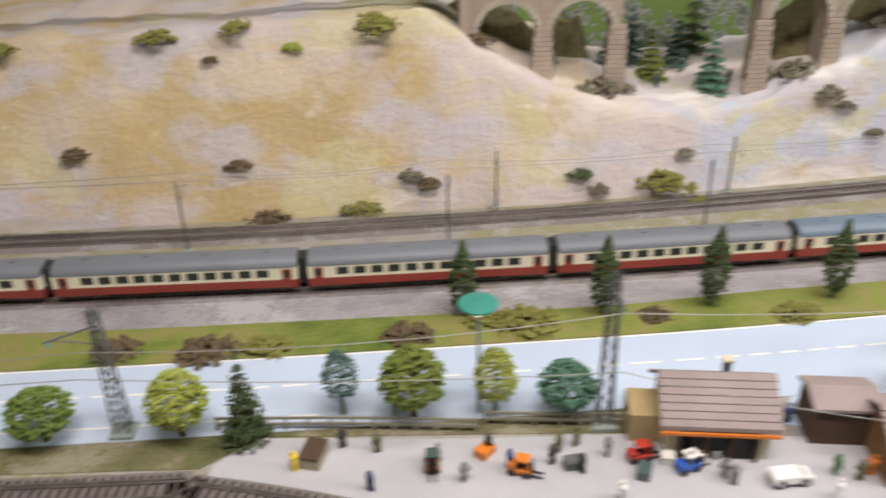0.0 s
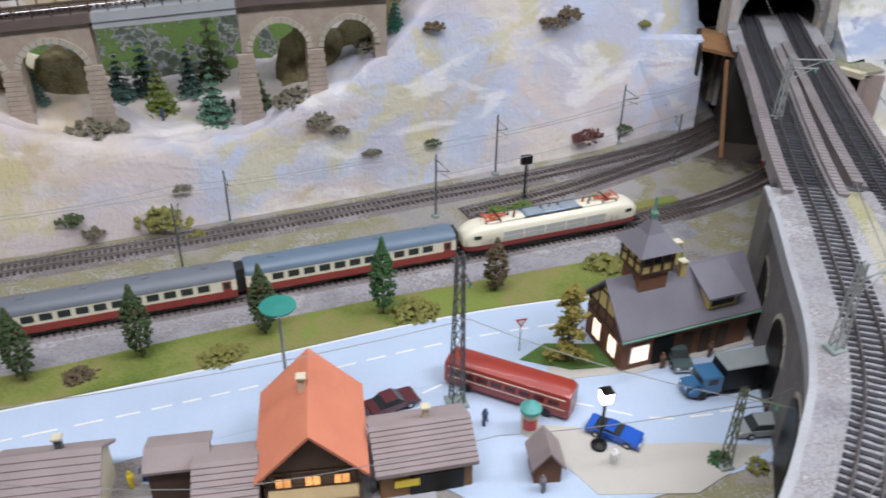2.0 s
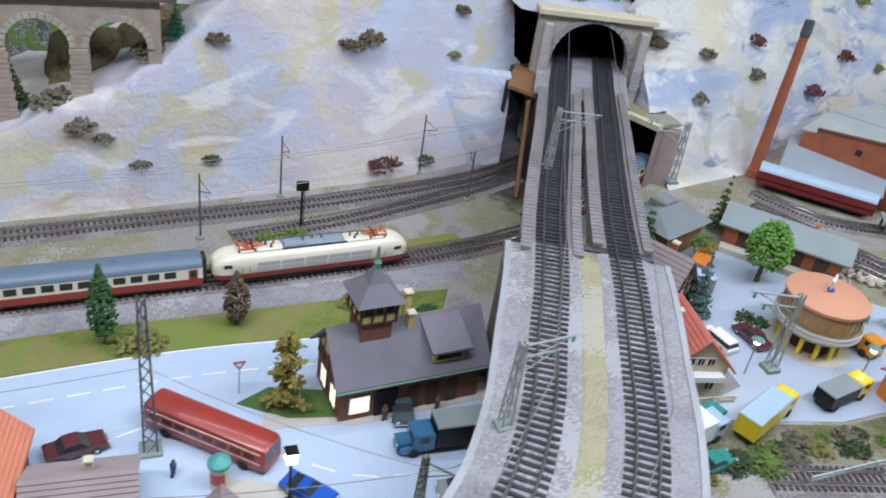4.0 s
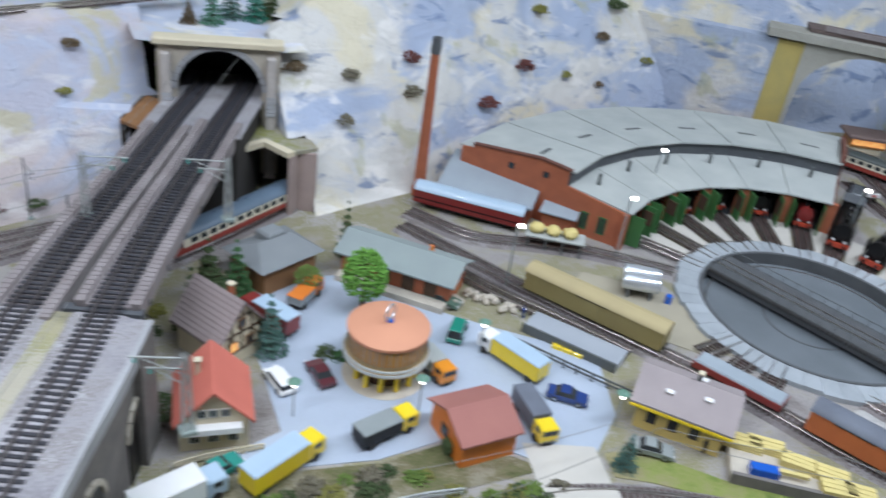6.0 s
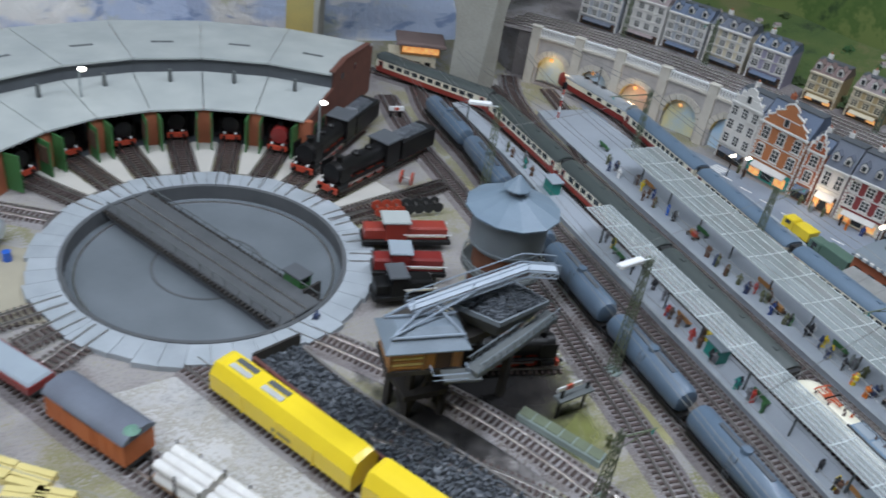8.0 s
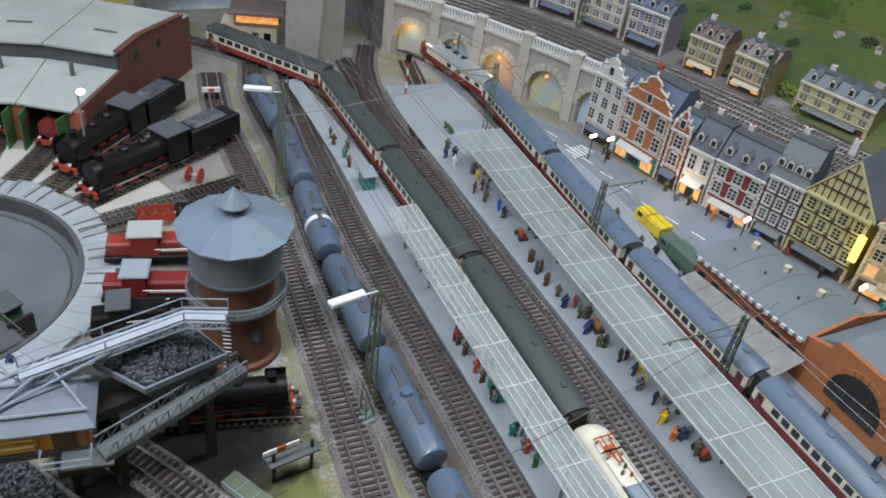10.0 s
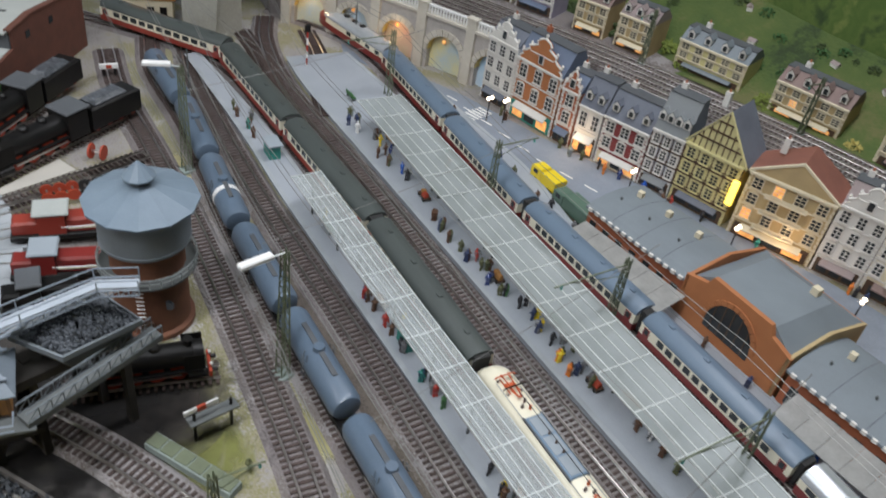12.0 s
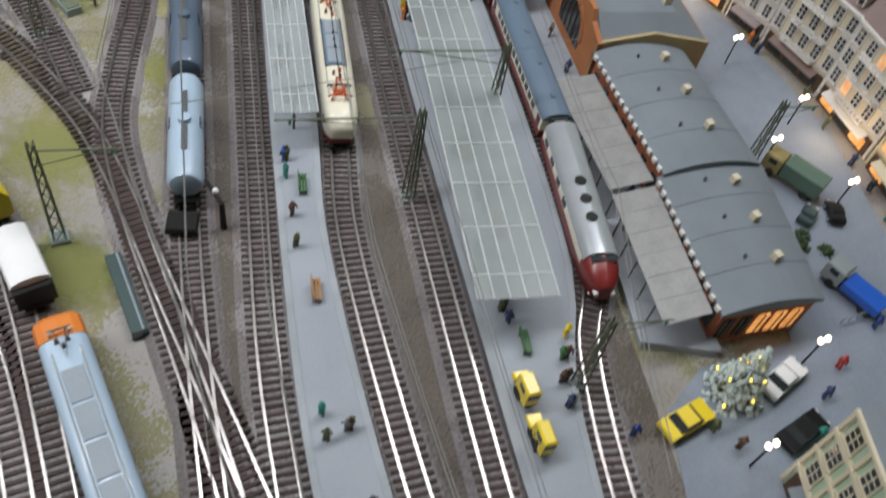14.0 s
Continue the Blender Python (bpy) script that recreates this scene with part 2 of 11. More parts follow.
# ---- mesh building ----
class M:
    """Collects vertices (in centimetres) and faces."""

    def __init__(self):
        self.v, self.f = [], []

    def add(self, vs, fs):
        o = len(self.v)
        self.v += [tuple(p) for p in vs]
        self.f += [tuple(i + o for i in f) for f in fs]
        return self

    def box(self, x, y, z0, z1, sx, sy, rz=0, ch=0.0, top=1.0):
        """A block standing on z0, its upper edges bevelled by ch, its top scaled by top."""
        c, s = math.cos(radians(rz)), math.sin(radians(rz))
        levels = [(z0, sx / 2, sy / 2), (z1, sx / 2 * top, sy / 2 * top)]
        if ch:
            levels = [(z0, sx / 2, sy / 2), (z1 - ch, sx / 2 * top, sy / 2 * top), (z1, sx / 2 * top - ch, sy / 2 * top - ch)]
        vs = [(x + c * a * p - s * b * q, y + s * a * p + c * b * q, z) for z, a, b in levels for p, q in ((-1, -1), (1, -1), (1, 1), (-1, 1))]
        n = len(levels)
        fs = [(3, 2, 1, 0), tuple(4 * (n - 1) + i for i in range(4))]
        for k in range(n - 1):
            fs += [(4 * k + i, 4 * k + (i + 1) % 4, 4 * k + 4 + (i + 1) % 4, 4 * k + 4 + i) for i in range(4)]
        return self.add(vs, fs)

    def lathe(self, profile, x=0, y=0, n=20, a0=0, a1=360, caps=True):
        full = a1 - a0 >= 360
        k = n if full else n + 1
        vs = []
        for r, z in profile:
            for i in range(k):
                a = radians(a0 + (a1 - a0) * i / n)
                vs.append((x + r * math.cos(a), y + r * math.sin(a), z))
        fs = []
        for j in range(len(profile) - 1):
            for i in range(n):
                i2 = (i + 1) % k
                fs.append((j * k + i, j * k + i2, j * k + k + i2, j * k + k + i))
        if full and caps:
            fs += [tuple(range(k - 1, -1, -1)), tuple((len(profile) - 1) * k + i for i in range(k))]
        return self.add(vs, fs)

    def cyl(self, x, y, z0, z1, r0, r1=None, n=16):
        return self.lathe([(r0, z0), (r0 if r1 is None else r1, z1)], x, y, n)

    def tube(self, pts, r, n=4):
        """One unbroken round bar along a line of points."""
        P = [Vector(p) for p in pts]
        vs = []
        for i, p in enumerate(P):
            d = (P[min(i + 1, len(P) - 1)] - P[max(i - 1, 0)]).normalized()
            u = d.cross(Vector((0, 0, 1)) if abs(d.z) < 0.9 else Vector((1, 0, 0))).normalized()
            w = d.cross(u)
            vs += [p + r * (math.cos(2 * math.pi * j / n) * u + math.sin(2 * math.pi * j / n) * w) for j in range(n)]
        fs = [(i * n + j, i * n + (j + 1) % n, i * n + n + (j + 1) % n, i * n + n + j) for i in range(len(P) - 1) for j in range(n)]
        return self.add(vs, fs + [tuple(range(n - 1, -1, -1)), tuple((len(P) - 1) * n + j for j in range(n))])

    def rod(self, p, q, r, n=6, r1=None):
        p, q = Vector(p), Vector(q)
        d = (q - p).normalized()
        u = d.cross(Vector((0, 0, 1)) if abs(d.z) < 0.9 else Vector((1, 0, 0))).normalized()
        w = d.cross(u)
        r1 = r if r1 is None else r1
        vs = []
        for e, rr in ((p, r), (q, r1)):
            vs += [e + rr * (math.cos(2 * math.pi * i / n) * u + math.sin(2 * math.pi * i / n) * w) for i in range(n)]
        fs = [(i, (i + 1) % n, n + (i + 1) % n, n + i) for i in range(n)]
        return self.add(vs, fs + [tuple(range(n - 1, -1, -1)), tuple(range(n, 2 * n))])

    def poly(self, pts, z0, z1):
        n = len(pts)
        vs = [(x, y, z0) for x, y in pts] + [(x, y, z1) for x, y in pts]
        fs = [tuple(range(n - 1, -1, -1)), tuple(range(n, 2 * n))]
        return self.add(vs, fs + [(i, (i + 1) % n, n + (i + 1) % n, n + i) for i in range(n)])

    def extrude(self, profile, y0, y1, axis="y"):
        """A closed profile of (a, z) drawn out along y (or along x)."""
        n = len(profile)
        at = (lambda a, e, z: (a, e, z)) if axis == "y" else (lambda a, e, z: (e, a, z))
        vs = [at(a, y0, z) for a, z in profile] + [at(a, y1, z) for a, z in profile]
        fs = [tuple(range(n)), tuple(range(2 * n - 1, n - 1, -1))]
        return self.add(vs, fs + [((i + 1) % n, i, n + i, n + (i + 1) % n) for i in range(n)])

    def sweep(self, path, profile, close=True):
        """A closed profile of (side, z) swept along a path of (x, y) or (x, y, z)."""
        n, k = len(path), len(profile)
        vs = []
        for i, p in enumerate(path):
            a, b = Vector(path[max(i - 1, 0)][:2]), Vector(path[min(i + 1, n - 1)][:2])
            d = (b - a).normalized()
            z = p[2] if len(p) > 2 else 0
            vs += [(p[0] + d.y * s, p[1] - d.x * s, z + h) for s, h in profile]
        fs = []
        for i in range(n - 1):
            fs += [(i * k + j, i * k + (j + 1) % k, i * k + k + (j + 1) % k, i * k + k + j) for j in range(k if close else k - 1)]
        if close:
            fs += [tuple(range(k - 1, -1, -1)), tuple((n - 1) * k + j for j in range(k))]
        return self.add(vs, fs)

    def quad(self, *pts):
        return self.add(pts, [tuple(range(len(pts)))])

    def ball(self, x, y, z, rx, ry=None, rz=None, n=10, m=6, rough=0.0, seed=0):
        ry, rz = ry or rx, rz or rx
        vs, fs = [(x, y, z - rz)], []
        for j in range(1, m):
            for i in range(n):
                a, b = 2 * math.pi * i / n, math.pi * (j / m - 0.5)
                d = Vector((math.cos(a) * math.cos(b), math.sin(a) * math.cos(b), math.sin(b)))
                k = 1 + rough * noise.noise(d * 2.3 + Vector((seed * 3.7, seed * 1.3, 0)))
                vs.append((x + rx * d.x * k, y + ry * d.y * k, z + rz * d.z * k))
        vs.append((x, y, z + rz))
        t = len(vs) - 1
        fs += [(0, 1 + (i + 1) % n, 1 + i) for i in range(n)]
        for j in range(m - 2):
            fs += [(1 + j * n + i, 1 + j * n + (i + 1) % n, 1 + j * n + n + (i + 1) % n, 1 + j * n + n + i) for i in range(n)]
        fs += [(t, 1 + (m - 2) * n + i, 1 + (m - 2) * n + (i + 1) % n) for i in range(n)]
        return self.add(vs, fs)

    def mesh(self, name, material, smooth=False):
        me = bpy.data.meshes.new(name)
        me.from_pydata([(a * K, b * K, c * K) for a, b, c in self.v], [], self.f)
        me.validate()
        bm = bmesh.new()
        bm.from_mesh(me)
        bmesh.ops.recalc_face_normals(bm, faces=bm.faces)
        bm.to_mesh(me)
        bm.free()
        me.materials.append(material)
        if smooth:
            me.shade_smooth()
            me.set_sharp_from_angle(angle=radians(40))
        return me


def part(name, m, material, parent, label="", smooth=False):
    ob = new(name, m if isinstance(m, bpy.types.Mesh) else m.mesh(name, material, smooth))
    ob.parent = parent
    return tagged(ob, label)


def thing(name, label, category, x=0, y=0, z=0, rz=0, group="", kind=""):
    ob = new(name)
    ob.matrix_basis = pose(x * K, y * K, z * K, 0, 0, rz)
    ob.empty_display_size = 0.01
    return tagged(ob, label, category, group, kind)


def solid(name, label, category, m, material, kind="", group="", smooth=False):
    ob = new(name, m.mesh(name, material, smooth))
    return tagged(ob, label, category, group, kind)


def smoothline(pts, step=1.5):
    """A Catmull-Rom line through the points, in even steps."""
    P = [np.array(p, float) for p in pts]
    P = [2 * P[0] - P[1]] + P + [2 * P[-1] - P[-2]]
    out = []
    for a, b, c, d in zip(P, P[1:], P[2:], P[3:]):
        n = max(2, int(np.linalg.norm(c - b) / step))
        for i in range(n):
            t = i / n
            out.append(0.5 * (2 * b + (c - a) * t + (2 * a - 5 * b + 4 * c - d) * t * t + (3 * b - a - 3 * c + d) * t ** 3))
    out.append(P[-2])
    return [tuple(float(v) for v in p) for p in out]
PAVEG = mat("grey_yard_paving", (0.47, 0.47, 0.5), (0.38, 0.38, 0.41), 16, 0.8, 0.2)
GRASSD = rock("dark_scatter", [(0.6, (0.05, 0.055, 0.02)), (0.76, (0.11, 0.12, 0.045)), (0.9, (0.17, 0.15, 0.08)), (1.1, (0.26, 0.24, 0.17))], 12.0, 0, 0, 0.4, 350, 1.3)
GRASSO = rock("olive_scatter", [(0.6, (0.1, 0.12, 0.03)), (0.78, (0.2, 0.22, 0.07)), (0.9, (0.3, 0.28, 0.14)), (1.1, (0.24, 0.26, 0.08))], 9.0, 0, 0, 0.35, 350, 1.2)
LAWN = rock("mossy_lawn", [(0.55, (0.07, 0.11, 0.02)), (0.72, (0.14, 0.2, 0.04)), (0.85, (0.24, 0.28, 0.07)), (1.0, (0.3, 0.27, 0.14))], 10.0, 0, 0, 0.35, 420, 1.2)
ROADY = mat("yard_asphalt", (0.42, 0.48, 0.57), (0.36, 0.41, 0.49), 9, 0.7, 0.1, fine=500)
ROADT = mat("town_asphalt", (0.27, 0.31, 0.37), (0.19, 0.22, 0.26), 14, 0.7, 0.1, fine=500)
SAND = mat("sandy_apron", (0.4, 0.36, 0.27), (0.32, 0.29, 0.22), 16, 0.9, 0.3)
BALLASTD = rock("dark_brown_ballast", [(0.6, (0.04, 0.032, 0.028)), (0.78, (0.11, 0.092, 0.08)), (0.9, (0.16, 0.135, 0.115)), (1.05, (0.09, 0.075, 0.055)), (1.2, (0.2, 0.175, 0.155))], 7.0, 0, 0, 0.5, 400, 1.5)
BALLASTL = rock("light_gravel", [(0.6, (0.2, 0.19, 0.18)), (0.76, (0.36, 0.35, 0.34)), (0.88, (0.5, 0.49, 0.48)), (1.0, (0.34, 0.31, 0.25)), (1.15, (0.54, 0.53, 0.52))], 9.0, 0, 0, 0.5, 300, 1.5)
GLASS = mat("dark_glass", (0.03, 0.035, 0.04), (0.045, 0.05, 0.05), 60, 0.12)
VENT = mat("vent_grey", (0.5, 0.51, 0.5), (0.42, 0.43, 0.42), 80, 0.5)
PANTO = mat("pantograph_red", (0.62, 0.12, 0.03), (0.5, 0.09, 0.03), 80, 0.5)
SILVER = mat("silver_paint", (0.7, 0.74, 0.78), (0.6, 0.64, 0.68), 40, 0.25, metal=0.6)
COACHR = mat("coach_red", (0.34, 0.05, 0.032), (0.26, 0.035, 0.025), 25, 0.4, coat=0.2)
ROOFD = mat("coach_roof", (0.17, 0.19, 0.22), (0.14, 0.155, 0.18), 20, 0.5, 0.1)
ROOFGR = mat("coach_roof_dark_green", (0.075, 0.09, 0.085), (0.06, 0.07, 0.068), 20, 0.5, 0.1)
ROOFB = mat("coach_roof_blue", (0.15, 0.21, 0.28), (0.12, 0.17, 0.23), 20, 0.4, 0.1)
TANKB = mat("tank_blue", (0.12, 0.17, 0.235), (0.085, 0.125, 0.175), 18, 0.45, 0.1, coat=0.2)
TANKP = mat("tank_pale_blue", (0.45, 0.58, 0.7), (0.38, 0.5, 0.62), 18, 0.35, coat=0.2)
OLIVE = mat("olive_paint", (0.3, 0.25, 0.1), (0.25, 0.2, 0.08), 25, 0.6, 0.1)
TAN = mat("tan_roof", (0.46, 0.38, 0.2), (0.4, 0.33, 0.18), 25, 0.7, 0.1)
WOOD = mat("brown_wood", (0.3, 0.15, 0.06), (0.22, 0.11, 0.045), 60, 0.7, 0.3)
TIMBER = mat("dark_timber", (0.09, 0.05, 0.03), (0.06, 0.035, 0.02), 60, 0.8)
PLASTERY = mat("yellow_plaster", (0.68, 0.52, 0.18), (0.6, 0.46, 0.16), 40, 0.85, 0.2)
PLASTERC = mat("cream_plaster", (0.7, 0.62, 0.45), (0.6, 0.54, 0.4), 40, 0.85, 0.2)
PLASTERW = mat("white_plaster", (0.74, 0.72, 0.68), (0.64, 0.62, 0.58), 40, 0.85, 0.2)
PLASTERG = mat("grey_plaster", (0.42, 0.44, 0.48), (0.34, 0.36, 0.4), 40, 0.85, 0.2)
BROWNRED = mat("red_brown_tile", (0.26, 0.1, 0.07), (0.19, 0.075, 0.055), 30, 0.75, 0.2)
PLASTERV = mat("violet_plaster", (0.34, 0.31, 0.4), (0.27, 0.25, 0.33), 40, 0.85, 0.2)
PLASTERB = mat("buff_stone", (0.5, 0.38, 0.2), (0.4, 0.3, 0.16), 40, 0.85, 0.3)
DARKRED = mat("dark_red_brick", (0.25, 0.05, 0.05), (0.2, 0.04, 0.04), 40, 0.85, 0.2)
ROOFPINK = mat("mauve_brown_tile", (0.33, 0.27, 0.265), (0.27, 0.22, 0.215), 30, 0.8, 0.2)
ROOFRED = mat("red_tile", (0.6, 0.17, 0.12), (0.52, 0.14, 0.1), 30, 0.75, 0.2)
GREEND = mat("green_paint", (0.05, 0.17, 0.05), (0.04, 0.13, 0.04), 50, 0.5)
TEAL = mat("teal_paint", (0.03, 0.27, 0.22), (0.025, 0.22, 0.18), 40, 0.5)
MASTG = mat("mast_green", (0.16, 0.19, 0.12), (0.12, 0.14, 0.09), 60, 0.7)
MASTD = mat("mast_dark", (0.12, 0.13, 0.13), (0.09, 0.1, 0.1), 60, 0.7)
WIRE = mat("wire", (0.3, 0.3, 0.29), (0.24, 0.24, 0.23), 60, 0.5, metal=0.5)
COAL = mat("coal", (0.03, 0.034, 0.04), (0.15, 0.165, 0.185), 150, 0.32, 0.8, fine=500)
LAMPW = mat("lamp_white", (1, 0.95, 0.85), (1, 0.93, 0.8), 50, 0.4, emit=9.0)
LAMPT = mat("town_lamp_glow", (1, 0.86, 0.66), (1, 0.8, 0.58), 50, 0.4, emit=6.0)
LAMPO = mat("window_glow", (1, 0.5, 0.16), (0.5, 0.2, 0.05), 120, 0.4, emit=0.9)
CABLUE = mat("car_blue", (0.02, 0.12, 0.55), (0.02, 0.1, 0.48), 40, 0.25, coat=0.5)
CADBLUE = mat("car_dark_blue", (0.03, 0.06, 0.22), (0.025, 0.05, 0.18), 40, 0.25, coat=0.5)
CATRUCK = mat("truck_blue", (0.05, 0.17, 0.32), (0.04, 0.14, 0.27), 40, 0.3, coat=0.3)
CAGREEN = mat("car_green", (0.02, 0.24, 0.17), (0.02, 0.2, 0.14), 40, 0.25, coat=0.5)
CAMAROON = mat("car_maroon", (0.12, 0.03, 0.04), (0.1, 0.025, 0.03), 40, 0.25, coat=0.5)
CAGREY = mat("car_grey", (0.3, 0.33, 0.33), (0.26, 0.29, 0.29), 40, 0.25, coat=0.5)
RUBBER = mat("rubber", (0.02, 0.02, 0.02), (0.03, 0.03, 0.03), 80, 0.8)
WHEELR = mat("wheel_red", (0.5, 0.07, 0.03), (0.4, 0.05, 0.025), 80, 0.5)
TWIG = mat("bark", (0.12, 0.085, 0.05), (0.09, 0.065, 0.04), 80, 0.9, 0.5)
LF_DARK = mat("leaf_dark", (0.04, 0.075, 0.025), (0.075, 0.1, 0.04), 200, 0.95, 0.3)
LF_MID = mat("leaf_mid", (0.1, 0.17, 0.03), (0.17, 0.24, 0.06), 200, 0.95, 0.3)
LF_LIGHT = mat("leaf_light", (0.26, 0.32, 0.05), (0.36, 0.4, 0.1), 200, 0.95, 0.3)
LF_BRIGHT = mat("leaf_bright", (0.12, 0.3, 0.04), (0.18, 0.38, 0.07), 200, 0.95, 0.3)
LF_BLUE = mat("leaf_blue", (0.06, 0.13, 0.11), (0.1, 0.19, 0.16), 200, 0.95, 0.3)
LF_OLIVE = mat("leaf_olive", (0.17, 0.17, 0.04), (0.25, 0.24, 0.07), 200, 0.95, 0.3)
LF_BROWN = mat("leaf_brown", (0.1, 0.07, 0.04), (0.16, 0.12, 0.07), 200, 0.95, 0.3)
LF_GREY = mat("leaf_grey", (0.13, 0.12, 0.08), (0.2, 0.18, 0.13), 200, 0.95, 0.3)
LF_RED = mat("leaf_red", (0.11, 0.035, 0.035), (0.15, 0.06, 0.05), 200, 0.95, 0.3)
LF_GOLD = mat("leaf_gold", (0.2, 0.17, 0.035), (0.34, 0.28, 0.07), 200, 0.95, 0.3)
LF_YEL = mat("leaf_yellow", (0.42, 0.34, 0.08), (0.5, 0.44, 0.16), 200, 0.95, 0.3)
TURQ = mat("turquoise", (0.1, 0.4, 0.36), (0.08, 0.34, 0.3), 50, 0.5)
VILLAGE = rock("village_print", [(0.5, (0.03, 0.045, 0.025)), (0.7, (0.06, 0.08, 0.05)), (0.84, (0.1, 0.12, 0.1)), (0.91, (0.3, 0.31, 0.3)), (0.95, (0.09, 0.12, 0.06)), (1.05, (0.12, 0.2, 0.05))], 26.0, 0, 0, 0.5, 150, 0)
FOREST = mat("forest_print", (0.05, 0.09, 0.06), (0.1, 0.15, 0.12), 10, 0.8, fine=60)
MEADOW = rock("meadow_print", [(0.4, (0.012, 0.024, 0.016)), (0.58, (0.022, 0.042, 0.022)), (0.68, (0.05, 0.09, 0.025)), (0.76, (0.11, 0.17, 0.04)), (0.86, (0.08, 0.14, 0.03)), (0.94, (0.17, 0.22, 0.06))], 7.0, -0.8, 0.22, 0.2, 90, 0, 2)
STONEG = mat("grey_concrete", (0.42, 0.43, 0.45), (0.3, 0.3, 0.31), 14, 0.9, 0.4, fine=500)
STONED = mat("dark_stone", (0.14, 0.13, 0.125), (0.2, 0.185, 0.17), 60, 0.9, 0.6, fine=350)
STEELG = mat("dusty_steel", (0.3, 0.27, 0.27), (0.22, 0.19, 0.19), 30, 0.7, 0.2)
SANDSTG = mat("mauve_sandstone", (0.5, 0.465, 0.435), (0.38, 0.35, 0.33), 60, 0.9, 0.5, fine=400)
SANDST = mat("sandstone", (0.48, 0.4, 0.33), (0.36, 0.29, 0.24), 60, 0.9, 0.6, fine=400)
PITD = mat("pit_dark", (0.1, 0.105, 0.11), (0.075, 0.08, 0.085), 30, 0.8, 0.3)
CONC = mat("pale_concrete", (0.4, 0.43, 0.46), (0.28, 0.31, 0.33), 25, 0.85, 0.3, spread=0.06)
OCHREW = mat("ochre_wall", (0.5, 0.4, 0.13), (0.4, 0.34, 0.13), 25, 0.9, 0.4, fine=300)
CONCV = mat("viaduct_concrete", (0.42, 0.41, 0.36), (0.29, 0.285, 0.245), 14, 0.9, 0.4, fine=300)
# darker copy of red_brick with shade painted into its colour
BRICKD = mat("shaded_brick", (0.16, 0.06, 0.04), (0.11, 0.045, 0.032), 50, 0.85, 0.3, fine=600)
ROOFBG = mat("bluegrey_roof", (0.33, 0.38, 0.42), (0.27, 0.31, 0.35), 18, 0.75, 0.2)
WHITEGR = mat("dusty_white", (0.55, 0.585, 0.575), (0.42, 0.45, 0.44), 40, 0.5)
WHITEG = mat("greyed_white", (0.58, 0.62, 0.62), (0.48, 0.52, 0.52), 40, 0.5)
STONEP = mat("pale_dressed_stone", (0.64, 0.6, 0.52), (0.52, 0.48, 0.41), 40, 0.9, 0.4, fine=500)
NICHE = [mat("niche_" + n, a, b, 18, 0.8) for n, a, b in (("cream", (0.8, 0.68, 0.25), (0.42, 0.6, 0.78)), ("blue", (0.4, 0.62, 0.85), (0.72, 0.74, 0.7)), ("pink", (0.6, 0.35, 0.3), (0.66, 0.6, 0.4)))]
PAPER = mat("white_wrap", (0.78, 0.76, 0.72), (0.6, 0.58, 0.55), 60, 0.7, 0.3)
ORANGEB = mat("orange_brown", (0.55, 0.16, 0.05), (0.45, 0.13, 0.04), 40, 0.6, 0.1)
WOODW = mat("weathered_wood", (0.2, 0.13, 0.08), (0.15, 0.1, 0.06), 60, 0.8, 0.3)
BRICKB = mat("brown_brick", (0.2, 0.085, 0.045), (0.15, 0.065, 0.035), 60, 0.85, 0.3, fine=700)
SLATEV = mat("violet_slate", (0.2, 0.19, 0.22), (0.16, 0.15, 0.175), 30, 0.75, 0.2)
GREENV = mat("copper_green", (0.16, 0.3, 0.22), (0.12, 0.24, 0.18), 60, 0.6)
GLOWW = mat("lit_window", (1, 0.85, 0.66), (0.95, 0.75, 0.55), 150, 0.4, emit=1.3)
ROOFS = mat("mid_grey_roof", (0.24, 0.26, 0.27), (0.2, 0.215, 0.225), 20, 0.8, 0.2)
ROOFG2 = mat("greygreen_roof", (0.3, 0.35, 0.34), (0.25, 0.29, 0.29), 18, 0.8, 0.2)
AMBER = mat("amber_glass", (0.5, 0.26, 0.08), (0.35, 0.18, 0.06), 100, 0.2)
PEACH = mat("peach_roof", (0.68, 0.32, 0.19), (0.6, 0.28, 0.17), 15, 0.7, 0.1)
ROOFDR = mat("dull_red_roof", (0.38, 0.16, 0.13), (0.32, 0.13, 0.11), 20, 0.8, 0.2)
ROOFM = mat("mauve_roof", (0.36, 0.31, 0.31), (0.3, 0.26, 0.26), 20, 0.8, 0.2)
PLANKY = mat("pale_planks", (0.7, 0.58, 0.22), (0.6, 0.5, 0.2), 60, 0.7, 0.2)
BRICKT = mat("tower_brick", (0.21, 0.085, 0.045), (0.12, 0.05, 0.03), 40, 0.8, 0.3, fine=700)
TANKG = mat("tank_grey", (0.2, 0.23, 0.25), (0.15, 0.17, 0.19), 25, 0.5, 0.1)
ROOFWT = mat("sheet_roof", (0.2, 0.26, 0.32), (0.14, 0.19, 0.24), 25, 0.45, 0.1)
ROOFCR = mat("crane_roof", (0.19, 0.23, 0.27), (0.13, 0.16, 0.19), 25, 0.55, 0.2)
WOODO = mat("varnished_wood", (0.45, 0.22, 0.07), (0.36, 0.17, 0.055), 60, 0.5, 0.2)
JIB = mat("jib_grey", (0.3, 0.35, 0.41), (0.22, 0.26, 0.31), 50, 0.5)
JIBW = mat("jib_walkway", (0.42, 0.47, 0.53), (0.34, 0.38, 0.43), 50, 0.6)
RUST = mat("rusty_steel", (0.17, 0.06, 0.045), (0.11, 0.045, 0.035), 50, 0.8, 0.3)
